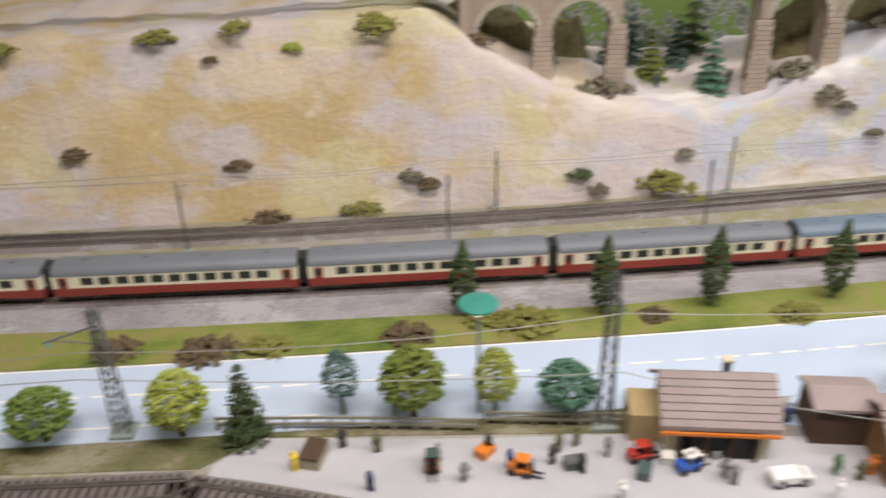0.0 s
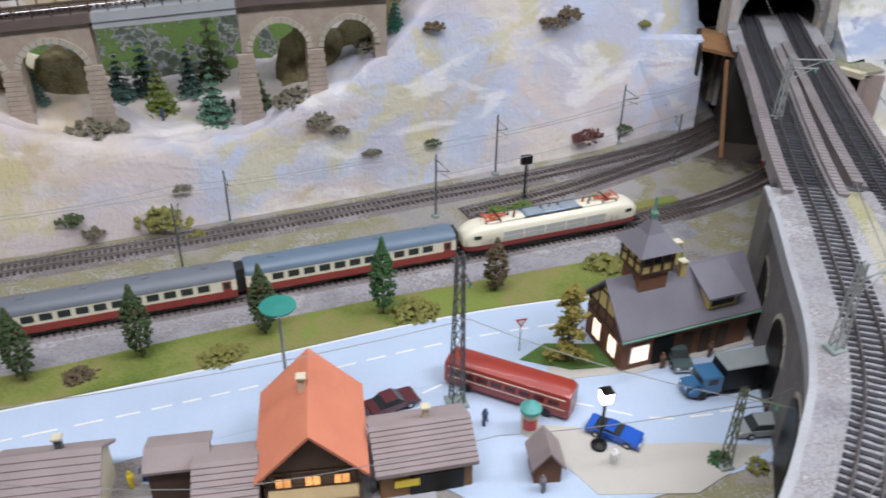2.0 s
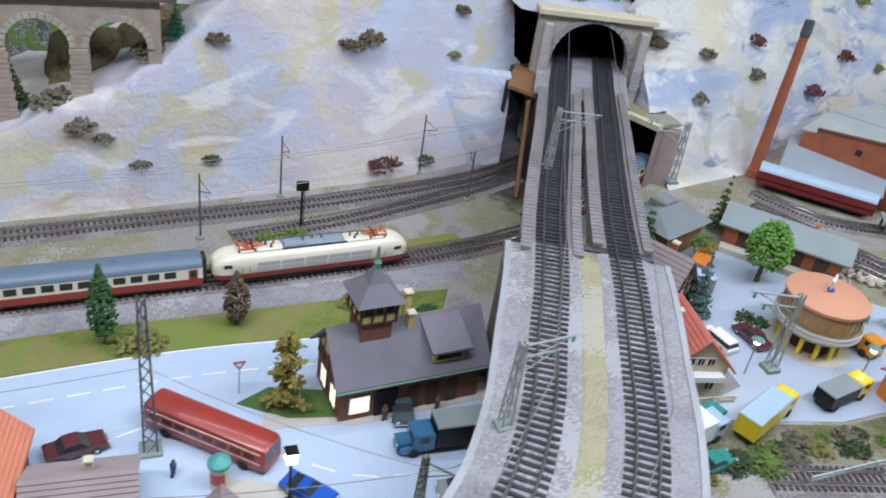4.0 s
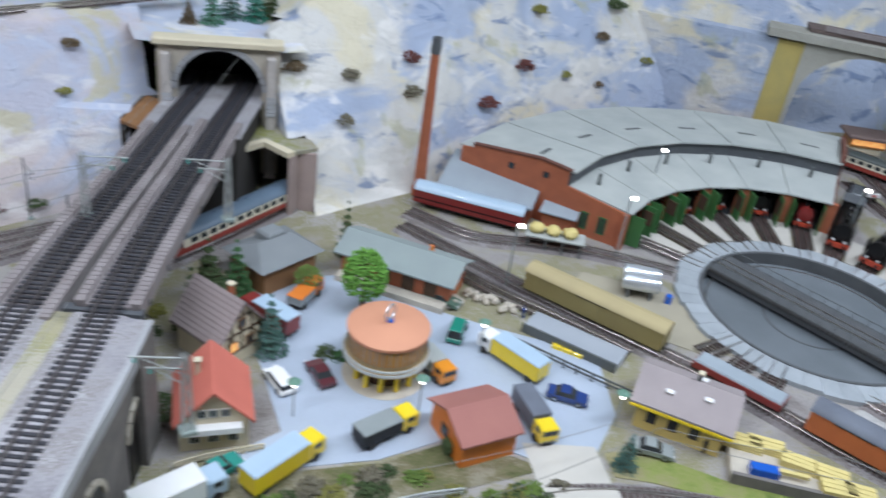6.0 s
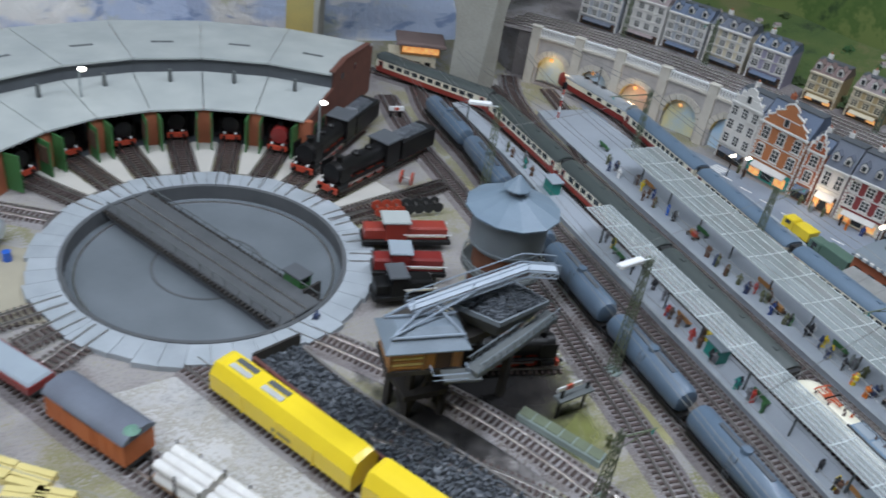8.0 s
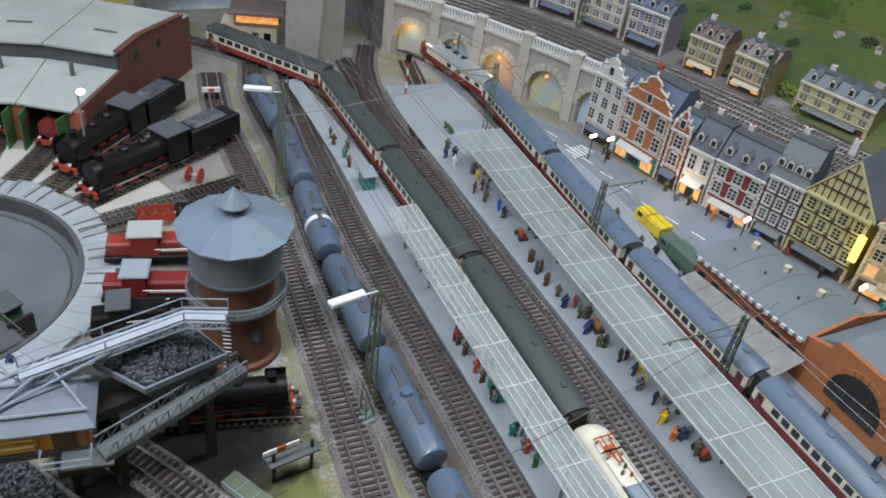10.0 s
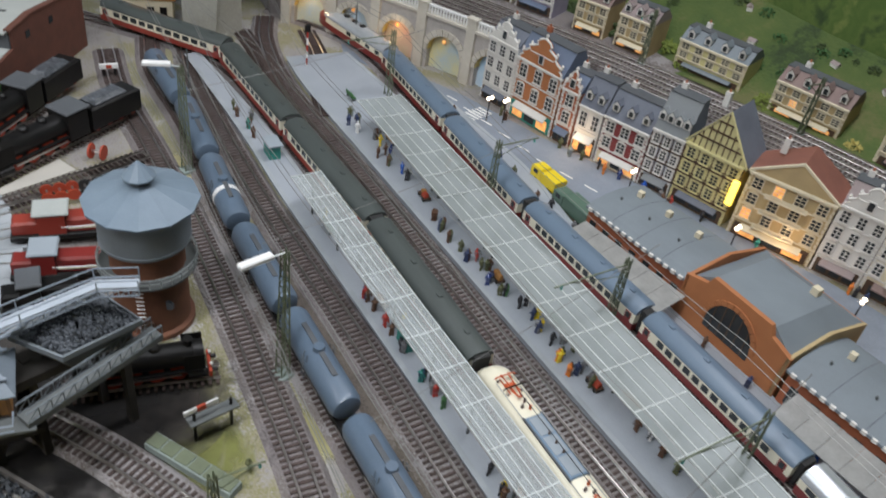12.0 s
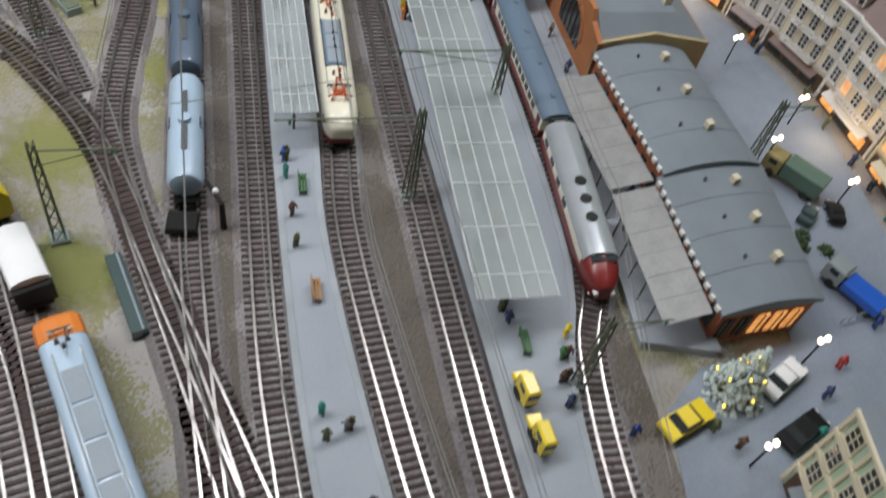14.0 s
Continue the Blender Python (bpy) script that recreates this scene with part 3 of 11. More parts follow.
SANDY = rock("yellowish_scatter", [(0.6, (0.17, 0.15, 0.08)), (0.78, (0.3, 0.27, 0.16)), (0.9, (0.36, 0.34, 0.28)), (1.05, (0.26, 0.26, 0.09))], 12.0, 0, 0, 0.4, 350, 1.2)
CONCG = mat("greenish_concrete", (0.3, 0.36, 0.34), (0.24, 0.29, 0.27), 40, 0.8, 0.2)
SLATEG = mat("station_slate", (0.2, 0.235, 0.26), (0.16, 0.185, 0.205), 16, 0.7, 0.2)
SLATEB = mat("blue_slate", (0.14, 0.18, 0.26), (0.11, 0.14, 0.2), 25, 0.7, 0.2)
BRICKO = mat("orange_brick", (0.46, 0.18, 0.07), (0.38, 0.14, 0.055), 40, 0.85, 0.2, fine=700)
CANOPYB = mat("dusty_glass", (0.4, 0.4, 0.38), (0.3, 0.3, 0.29), 60, 0.4, fine=300)
CANOPYB.node_tree.nodes["Principled BSDF"].inputs["Alpha"].default_value = 0.7
PLASTERLY = mat("pale_yellow_plaster", (0.66, 0.6, 0.3), (0.55, 0.5, 0.26), 40, 0.85, 0.2)
PLASTERLG = mat("pale_green_plaster", (0.45, 0.58, 0.42), (0.38, 0.5, 0.36), 40, 0.85, 0.2)
CAGREY2 = mat("car_grey_green", (0.07, 0.11, 0.11), (0.06, 0.09, 0.09), 40, 0.25, coat=0.5)
CAORANGE = mat("car_orange", (0.8, 0.3, 0.02), (0.72, 0.26, 0.02), 40, 0.3, coat=0.4)
CAGREEN2 = mat("truck_green", (0.1, 0.17, 0.13), (0.08, 0.14, 0.1), 40, 0.5, coat=0.2)
LF_OLIVE2 = mat("leaf_olive_green", (0.13, 0.18, 0.03), (0.2, 0.25, 0.06), 200, 0.95, 0.3)
LF_BLUE2 = mat("leaf_bluegreen", (0.07, 0.18, 0.12), (0.11, 0.25, 0.17), 200, 0.95, 0.3)
LF_DARK2 = mat("leaf_deep", (0.035, 0.1, 0.03), (0.06, 0.14, 0.05), 200, 0.95, 0.3)
LF_TEALT = mat("leaf_teal", (0.03, 0.16, 0.11), (0.05, 0.2, 0.14), 200, 0.95, 0.3)
LF_FROST = mat("leaf_frost", (0.5, 0.58, 0.55), (0.6, 0.66, 0.62), 200, 0.9, 0.3)
LAMPY = mat("lamp_yellow", (1, 0.75, 0.1), (1, 0.7, 0.08), 50, 0.4, emit=3.0)
GLOBE = mat("lamp_globe", (0.9, 0.82, 0.72), (0.85, 0.75, 0.62), 50, 0.4, emit=1.2)
WOODG = mat("grey_wood", (0.33, 0.32, 0.26), (0.26, 0.25, 0.2), 60, 0.85, 0.3)
SLOPE = rock("alpine_slope", [(0.52, (0.02, 0.035, 0.014)), (0.65, (0.03, 0.052, 0.017)), (0.73, (0.062, 0.1, 0.026)), (0.87, (0.08, 0.115, 0.03)), (0.97, (0.13, 0.13, 0.05))], 7.0, 0, 0.02, 0.2, 200, 1.0)
MOUND = rock("brown_hump", [(0.6, (0.07, 0.05, 0.025)), (0.78, (0.14, 0.11, 0.05)), (0.92, (0.26, 0.22, 0.12)), (1.1, (0.14, 0.15, 0.06))], 14.0, 0, 0, 0.3, 300, 1.0)
# near-black: tunnel shade put into the colour, also plain dark parts
DARKWALL = mat("shade_black", (0.03, 0.027, 0.025), (0.045, 0.04, 0.035), 40, 0.95, 0.4)
FIGD = [mat("figure_" + n, c, None, 80, 0.6) for n, c in (("navy", (0.04, 0.06, 0.14)), ("brown", (0.14, 0.07, 0.04)), ("grey", (0.2, 0.2, 0.21)), ("black", (0.03, 0.03, 0.035)), ("olive", (0.12, 0.13, 0.06)))]


def stain_or_shade_mat(name, colour, r):
    """A soft-edged ragged patch of moss, coal dust or painted shade: fades out towards radius r (metres) of its object.
    """
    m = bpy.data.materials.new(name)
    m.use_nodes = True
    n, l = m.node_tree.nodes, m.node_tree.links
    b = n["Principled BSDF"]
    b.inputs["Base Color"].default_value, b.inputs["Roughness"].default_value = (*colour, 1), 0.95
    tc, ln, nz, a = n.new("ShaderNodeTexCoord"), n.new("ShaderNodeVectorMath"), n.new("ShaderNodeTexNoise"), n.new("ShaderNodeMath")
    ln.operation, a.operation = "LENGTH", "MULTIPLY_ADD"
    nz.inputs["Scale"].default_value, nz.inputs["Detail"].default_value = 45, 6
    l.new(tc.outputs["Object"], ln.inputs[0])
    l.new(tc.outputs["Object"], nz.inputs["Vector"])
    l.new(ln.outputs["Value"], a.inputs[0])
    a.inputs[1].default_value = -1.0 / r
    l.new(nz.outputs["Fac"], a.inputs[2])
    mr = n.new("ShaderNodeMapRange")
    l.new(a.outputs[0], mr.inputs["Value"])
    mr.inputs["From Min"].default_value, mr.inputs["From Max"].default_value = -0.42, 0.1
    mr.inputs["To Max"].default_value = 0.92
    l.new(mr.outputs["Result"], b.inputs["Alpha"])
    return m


def stain_or_shade(label, x, y, r, colour, z=0.05, sx=1.0, rz=0):
    ob = new("ground_patch", M().cyl(0, 0, 0, 0.02, r, r, 40).mesh("ground_patch", stain_or_shade_mat("stain_or_shade", colour, r * K)))
    ob.matrix_basis = pose(x * K, y * K, z * K, 0, 0, rz) @ Matrix.Diagonal((sx, 1, 1, 1))
    ob.visible_shadow = False
    return tagged(ob, label, "ground", kind="structure")


CANOPYL = mat("clear_canopy_glass", (0.5, 0.54, 0.54), (0.42, 0.46, 0.46), 20, 0.25)
CANOPYL.node_tree.nodes["Principled BSDF"].inputs["Alpha"].default_value = 0.42
CANOPY.node_tree.nodes["Principled BSDF"].inputs["Alpha"].default_value = 0.46
PINKST = mat("pinkish_stone", (0.42, 0.33, 0.3), (0.34, 0.27, 0.25), 30, 0.9, 0.3)
STEELP = mat("pale_steel", (0.46, 0.48, 0.5), (0.38, 0.4, 0.42), 30, 0.6, 0.1)
BROWNDK = mat("brown_deck", (0.16, 0.12, 0.11), (0.12, 0.09, 0.08), 40, 0.8, 0.3)
MOSSY = rock("mossy_gravel", [(0.6, (0.16, 0.15, 0.1)), (0.78, (0.33, 0.31, 0.2)), (0.9, (0.42, 0.38, 0.25)), (1.05, (0.28, 0.29, 0.12)), (1.2, (0.46, 0.43, 0.34))], 9.0, 0, 0, 0.45, 380, 1.3)
BEDPALE = rock("pale_lavender_gravel", [(0.6, (0.17, 0.16, 0.165)), (0.78, (0.28, 0.27, 0.29)), (0.9, (0.37, 0.36, 0.38)), (1.05, (0.22, 0.2, 0.19)), (1.2, (0.42, 0.41, 0.43))], 7.0, 0, 0, 0.45, 380, 1.3)
SLEEPD = mat("slate_sleeper", (0.045, 0.045, 0.055), (0.03, 0.03, 0.036), 80, 0.7, spread=0.25)
MASTP = mat("mast_pale", (0.42, 0.44, 0.43), (0.3, 0.32, 0.31), 60, 0.6)


# ---- the room and the board ----
def lerp_table(x, table):
    return float(np.interp(x, [a for a, _ in table], [b for _, b in table]))


solid("floor", "grey carpet floor of the exhibition hall", "floor", M().box(120, 0, -99, -95, 1000, 900), ROUGHWALL, kind="structure")
solid("ceiling", "plain white ceiling of the exhibition hall", "ceiling", M().box(120, 0, 175, 179, 1000, 900), WHITE, kind="structure")
for nm, x, y, sx, sy in (("wall_north", 120, 190, 1000, 4), ("wall_south", 120, -448, 1000, 4), ("wall_west", -378, 0, 4, 896), ("wall_east", 618, 0, 4, 896)):
    solid(nm, "plain painted wall of the exhibition hall", "wall", M().box(x, y, -95, 175, sx, sy), ROUGHWALL, kind="structure")

board = M()
board.box(48.3, 92.5, -6, 0, 304.6, 155).box(310.3, 45, -6, 0, 139.4, 250)
board.box(220.6, -18.6, -6, 0, 40, 122.8).box(220.6, 126.4, -6, 0, 40, 87.2)
for k in range(64):  # the pit of the turntable goes through the board
    q = []
    for a in (2 * math.pi * k / 64, 2 * math.pi * (k + 1) / 64):
        c, s = math.cos(a), math.sin(a)
        e = 20 / max(abs(c), abs(s))
        q += [(220.6 + 16.3 * c, 62.8 + 16.3 * s, 0), (220.6 + e * c, 62.8 + e * s, 0)]
    board.quad(q[0], q[1], q[3], q[2])
solid("ground", "sandy grey-brown scattered ground of the layout board", "ground", board, GROUND, kind="structure")

# grass between the line and the road, and small lawns
def patch(name, label, pts, z, material, category="grass", kind="structure"):
    m = M().poly(pts, 0.0, z)
    return solid(name, label, category, m, material, kind=kind)


ROADL = smoothline([(-90, 66.5), (-40, 68.4), (3, 69.9), (45, 72.0), (66, 73.6), (85, 75.4), (100, 75.2), (112, 74)], 3)
road = M().sweep(ROADL, [(-4.1, 0.02), (-4.1, 0.12), (5.6, 0.12), (5.6, 0.02)])
solid("road_1", "pale blue-grey painted country road with white lines", "road", road, ROAD, kind="structure")
ln = M().sweep(ROADL, [(-4.05, 0.125), (-4.05, 0.15), (-3.85, 0.15), (-3.85, 0.125)])
ln.sweep(ROADL[:36], [(3.85, 0.125), (3.85, 0.15), (4.05, 0.15), (4.05, 0.125)])
DASHL = smoothline([(-90, 66.5), (-40, 68.4), (3, 69.9), (45, 72.0), (66, 73.6), (85, 75.4), (100, 75.2), (112, 74)], 1.0)
for i in range(0, len(DASHL) - 3, 3):
    ln.sweep(DASHL[i:i + 3], [(-0.1, 0.125), (-0.1, 0.15), (0.12, 0.15), (0.12, 0.125)])
solid("road_line_1", "white edge and dashed centre lines", "road marking", ln, LINE, kind="structure")
GR = [(x, y + 4.3) for x, y in ROADL]
strip = [(x, y) for x, y in GR] + [(116, 86), (100, 85.6), (78, 84.4), (60, 82.9), (45, 81.0), (20, 80.2), (0, 79.6), (-90, 78.5)]
patch("grass", "green and brown scattered grass verge", strip, 0.1, GRASS)
verge = M().sweep(smoothline([(77, 92.1), (90, 93.2), (100, 94.1), (109.5, 95.2), (121, 96.8)], 3), [(-0.9, 0), (-0.75, 0.5), (0.75, 0.5), (0.9, 0)])
solid("grass", "yellow-green grass strip between two railway tracks", "grass", verge, GRASS, kind="structure")
# station square
sq = [(80, 71.0), (88, 71.2), (99, 69), (112, 68.5), (121, 66), (121, 55.5), (110, 53.5), (98, 52.4), (84, 51.5), (76, 60)]
patch("road_2", "pale blue-grey painted street and square", sq, 0.1, ROAD, "road")
patch("pavement_1", "cream pavement in front of the small station", [(91.5, 67.2), (98.8, 66.6), (99.6, 66.2), (114, 67.5), (114.5, 69.5), (99.8, 71), (99.6, 74.5), (98.6, 74.5), (98.4, 70.5), (92, 69)], 0.18, PAVE, "pavement")
patch("grass", "dark green lawn island with a tree", [(89.8, 70.9), (94, 68.2), (99.2, 67.4), (98.2, 71.2), (93, 72.6)], 0.22, LEAF)
patch("pavement_2", "cream sandy corner of the square", [(88, 62.2), (91.5, 61), (93.5, 58.2), (101, 56.6), (107, 54.6), (98, 51.6), (90.2, 53.5), (88.5, 58)], 0.16, PAVE, "pavement")
patch("pavement_3", "pale grey paved loading yard", [(12, 61.5), (15, 64.2), (31, 63.4), (44, 63.4), (56, 62.5), (74, 66), (78, 60), (77, 50), (10, 50)], 0.12, PAVEG, "pavement")
patch("grass", "dark scattered green bank beside the track", [(-60, 65.3), (12, 64.8), (44, 66.4), (44, 63.6), (15, 64.4), (11, 61.2), (-60, 61.5)], 0.08, GRASSD)
ln = M()
for x, y, a in ((93.1, 63.6, -30), (96.0, 61.7, -33), (99.3, 60.1, -18), (102.9, 59.5, -6), (105.9, 59.4, -4), (84, 70.2, 20), (80.5, 69, 20)):
    ln.box(x, y, 0.1, 0.14, 2.2, 0.22, a)
solid("road_line_2", "white dashed lines of the street", "road marking", ln, LINE, kind="structure")
patch("road_5", "pale blue-grey ground between inn and road", [(55, 64), (58, 69), (82, 71.5), (85, 66), (79, 59), (74, 59)], 0.085, ROAD, "road")
# works yard with the round restaurant
patch("road_3", "pale grey-blue yard street with parked vehicles", [(131, 61), (142, 64), (143.5, 84), (148, 92), (158, 90.5), (166, 80.5), (172, 74.5), (183, 64.5), (178.5, 54.5), (172.5, 50), (166.8, 50.2), (160, 57.5), (150, 57)], 0.1, ROADY, "road")
patch("pavement_4", "pale concrete level crossing path", [(162.6, 41.5), (169.6, 38.5), (166.5, 28), (159.5, 30.5)], 0.12, PAVE, "pavement")
patch("pavement_5", "pale concrete path up to the crossing", [(165.6, 54.2), (173.0, 51), (171.3, 45), (163.9, 47.7)], 0.12, PAVE, "pavement")
patch("grass", "bright green lawn beside the siding", [(173.5, 50), (178, 48.5), (184, 41.9), (194.5, 33.4), (193, 31), (184, 38.2), (176, 44.5), (172.5, 46.6)], 0.12, LAWN)
patch("grass", "olive scattered scrub ground in front of the yard", [(131, 60.5), (150, 56.5), (160, 57), (166, 50), (157, 50.5), (140, 52), (128, 55)], 0.09, GRASSD)
patch("grass", "olive field at the edge of the board", [(150, 44), (164, 41.5), (160, 30), (196, 10), (196, -20), (140, 10), (120, 30)], 0.06, GRASSO)
patch("pavement_6", "sandy concrete apron beside the turntable", [(184, 76.5), (193, 82), (204, 72), (203, 58.5), (197.5, 60)], 0.1, SAND, "pavement")
patch("pavement_7", "rough grey ballast strip beside yellow wagons", [(199, 46), (211.5, 45), (214.8, 33.5), (218, 23), (223, 8), (228, -6), (219, -8), (213, 8), (207.5, 23), (202.5, 36)], 0.12, BALLASTL, "pavement")
patch("ground_patch", "dark brown ballast of the station tracks", [(236, -62), (271, -62), (279, -30), (290, 12), (300, 50), (262, 46), (250, 8)], 0.03, BALLASTD, "ground")
# town street
STREET = [(303, 82), (308.5, 57), (310, 40), (313, 20), (315.5, -4), (315, -22), (309, -40), (300, -60), (270, -60), (276, -46), (281, -43.5), (291, -44), (296.5, -29), (299, -8), (304.5, 18), (300.5, 22), (299.5, 36), (304, 58), (300.5, 78)]
patch("road_4", "grey-blue town street", STREET, 0.1, ROADT, "road")
ln = M()
for y in np.arange(74, 24, -4.2):
    x = lerp_table(y, [(20, 306), (36, 304.4), (58, 306.2), (80, 301.8)])
    ln.box(x, y, 0.1, 0.13, 0.25, 2.2, 4)
for k in range(6):
    ln.box(304.2 + k * 0.75, 51.5, 0.1, 0.13, 0.4, 2.6, 6)
solid("road_line_3", "white dashed lines and zebra crossing", "road marking", ln, LINE, kind="structure")


# ---- hills ----
YF = [(-90, 97), (0, 101), (42, 103.4), (75, 107.4), (103, 111.4), (117, 113.6), (128, 117), (134, 119.5), (142, 124)]
YT = [(-90, 109.5), (0, 111), (30, 112), (85, 115), (110, 122.5), (133, 130), (150, 137)]
ZT = [(-90, 18), (0, 20), (30, 21.3), (85, 23.6), (150, 25)]


def hill_z(x, y):
    yf, yt, zt = lerp_table(x, YF), lerp_table(x, YT), lerp_table(x, ZT)
    t = (y - yf) / (yt - yf)
    z = zt * (max(t, 0) ** 0.92 if t < 1 else 1)
    valley = 9.4 + ((x - 60) / 26) ** 2 * 8.2 + max(0, y - 113) * 0.12
    z = min(z, valley) if abs(z - valley) > 2 else (z + valley) / 2 - 0.5 + (abs(z - valley) / 2) * -0.5 + 0.25
    n = noise.fractal(Vector((x * 0.11, y * 0.11, 3)), 1.0, 2.0, 5) * 0.9 + 0.5 * noise.noise(Vector((x * 0.45, y * 0.45, 9)))
    return z + n * min(1.0, max(0, t) * 4)


def heightfield(xs, rows, fz):
    m = M()
    for x in xs:
        for y in rows(x):
            m.v.append((x, y, fz(x, y)))
    n = len(rows(xs[0]))
    for i in range(len(xs) - 1):
        for j in range(n - 1):
            m.f.append((i * n + j, i * n + n + j, i * n + n + j + 1, i * n + j + 1))
    return m


def hill_rows(x):
    yf, yt = lerp_table(x, YF), lerp_table(x, YT)
    return [yf - 0.5 + (yt - yf + 2) * j / 26 for j in range(27)] + [yt + 1.5 + (152 - yt - 1.5) * (j / 14) ** 1.2 for j in range(1, 15)]


xs = [float(v) for v in np.arange(-90, 140.1, 1.25)]
hm = heightfield(xs, hill_rows, lambda x, y: hill_z(x, y) - 0.15)
solid("hillside_1", "sandy ochre and pale blue plaster hillside", "hillside", hm, ROCK, kind="structure", smooth=True)

YF2 = [(157, 106.6), (168, 109.5), (180, 112.2), (192, 117), (210, 123), (235, 127), (255, 126), (275, 123), (290, 119), (300, 117), (316, 119)]


def hill2_z(x, y):
    yf = lerp_table(x, YF2)
    t = (y - yf) / 17
    zt = lerp_table(x, [(157, 22), (170, 30), (200, 38), (300, 42)])
    z = zt * (max(t, 0) ** 0.8 if t < 1 else 1)
    n = noise.fractal(Vector((x * 0.13, y * 0.13, 7)), 1.0, 2.0, 5) * 1.7 + 1.3 * abs(noise.noise(Vector((x * 0.34, y * 0.5, z * 0.25)))) + 0.5 * noise.noise(Vector((x * 0.9, y * 0.9, 2)))
    return z + n * min(1.0, max(0, t) * 4)


hm = heightfield([157.4, 158.4, 159.4, 160.4], lambda x: [113.2 + j for j in range(14)], hill2_z)
for y0 in range(113, 126):
    hm.quad((157.4, y0 + 0.2, 10.1), (157.4, y0 + 1.2, 10.1), (157.4, y0 + 1.2, hill2_z(157.4, y0 + 1.2)), (157.4, y0 + 0.2, hill2_z(157.4, y0 + 0.2)))
solid("hillside_5", "pale cream cliff above the lower tunnel mouth", "hillside", hm, ROCKB, kind="structure", smooth=True)
hm = heightfield([139.6, 140.4, 141.2, 142.0], lambda x: [121.0 + j * 0.9 for j in range(9)], lambda x, y: min(hill_z(x, y) - 0.2, 22.0))
solid("hillside_6", "pale plaster hill meeting the tunnel portal", "hillside", hm, ROCK, kind="structure", smooth=True)
xs = [float(v) for v in np.arange(160.3, 315.1, 0.9)]
hm = heightfield(xs, lambda x: [lerp_table(x, YF2) - 0.6 + 18.5 * j / 26 for j in range(27)] + [lerp_table(x, YF2) + 18.5 + (160 - lerp_table(x, YF2) - 18.5) * j / 5 for j in range(1, 6)], hill2_z)
solid("hillside_2", "pale blue and cream rocky plaster cliff", "hillside", hm, ROCKB, kind="structure", smooth=True)
# ground behind the tunnel mouth
bk = heightfield([138.0, 142.0, 146.0, 150.0, 154.0, 158.0, 162.0], lambda x: [121.4 - (x - 150) * 0.26, 124.5, 127.5, 130.0, 134.0, 140.0, 150.0, 160.0], lambda x, y: 22.2 + (y - 126) * 0.05 + 0.8 * noise.noise(Vector((x * 0.2, y * 0.2, 1))))
solid("hillside_3", "cream plaster hilltop above the tunnel mouth", "hillside", bk, ROCK, kind="structure", smooth=True)

# backdrops
bd = M().quad((36, 127.5, 4), (86, 128.5, 4), (86, 130.5, 20.5), (36, 129.5, 20.5))
solid("backdrop_4", "printed village and meadow picture behind the valley", "backdrop", bd, VILLAGE, kind="structure")
for hx0, hy0, rx, ry, top in ((33, 121.5, 11, 6, 20.4), (45.5, 124, 5, 4, 17.5), (78, 121.5, 6, 4.5, 19.6), (88, 123, 9, 6, 21.5)):
    mo = M().ball(hx0, hy0, 8, rx, ry, top - 8, 22, 12, 0.22, hx0)
    solid("mound", "dark brown scattered hump behind the arches", "hillside", mo, MOUND, kind="structure", smooth=True)
bd = M().quad((-120, 153, 0), (170, 153, 0), (170, 153, 90), (-120, 153, 90))
solid("backdrop_1", "printed grey-green village landscape backdrop", "backdrop", bd, VILLAGE, kind="structure")
bd = M().quad((170, 158, 0), (345, 158, 0), (345, 158, 120), (170, 158, 120))
solid("backdrop_2", "printed dark green forest backdrop", "backdrop", bd, FOREST, kind="structure")
bd = M().quad((346, 160, 0), (352, 60, 0), (352, 60, 110), (346, 160, 110)).quad((352, 60, 0), (352, -160, 0), (352, -160, 110), (352, 60, 110))
solid("backdrop_3", "printed green alpine meadow and forest backdrop", "backdrop", bd, MEADOW, kind="structure")


# ---- railway tracks ----


def offset(path, s):
    out = []
    for i, p in enumerate(path):
        a, b = Vector(path[max(i - 1, 0)][:2]), Vector(path[min(i + 1, len(path) - 1)][:2])
        d = (b - a).normalized()
        out.append((p[0] + d.y * s, p[1] - d.x * s) + tuple(p[2:]))
    return out


def along(path):
    """Arc length table of a path and a function giving place and heading (degrees) at a length."""
    P = np.array([p[:2] for p in path])
    s = np.r_[0, np.cumsum(np.linalg.norm(np.diff(P, axis=0), axis=1))]

    def at(v):
        x, y = np.interp(v, s, P[:, 0]), np.interp(v, s, P[:, 1])
        e = 0.4
        dx = np.interp(v + e, s, P[:, 0]) - np.interp(v - e, s, P[:, 0])
        dy = np.interp(v + e, s, P[:, 1]) - np.interp(v - e, s, P[:, 1])
        return float(x), float(y), math.degrees(math.atan2(dy, dx))

    return float(s[-1]), at


SLEEPER_JOBS = []


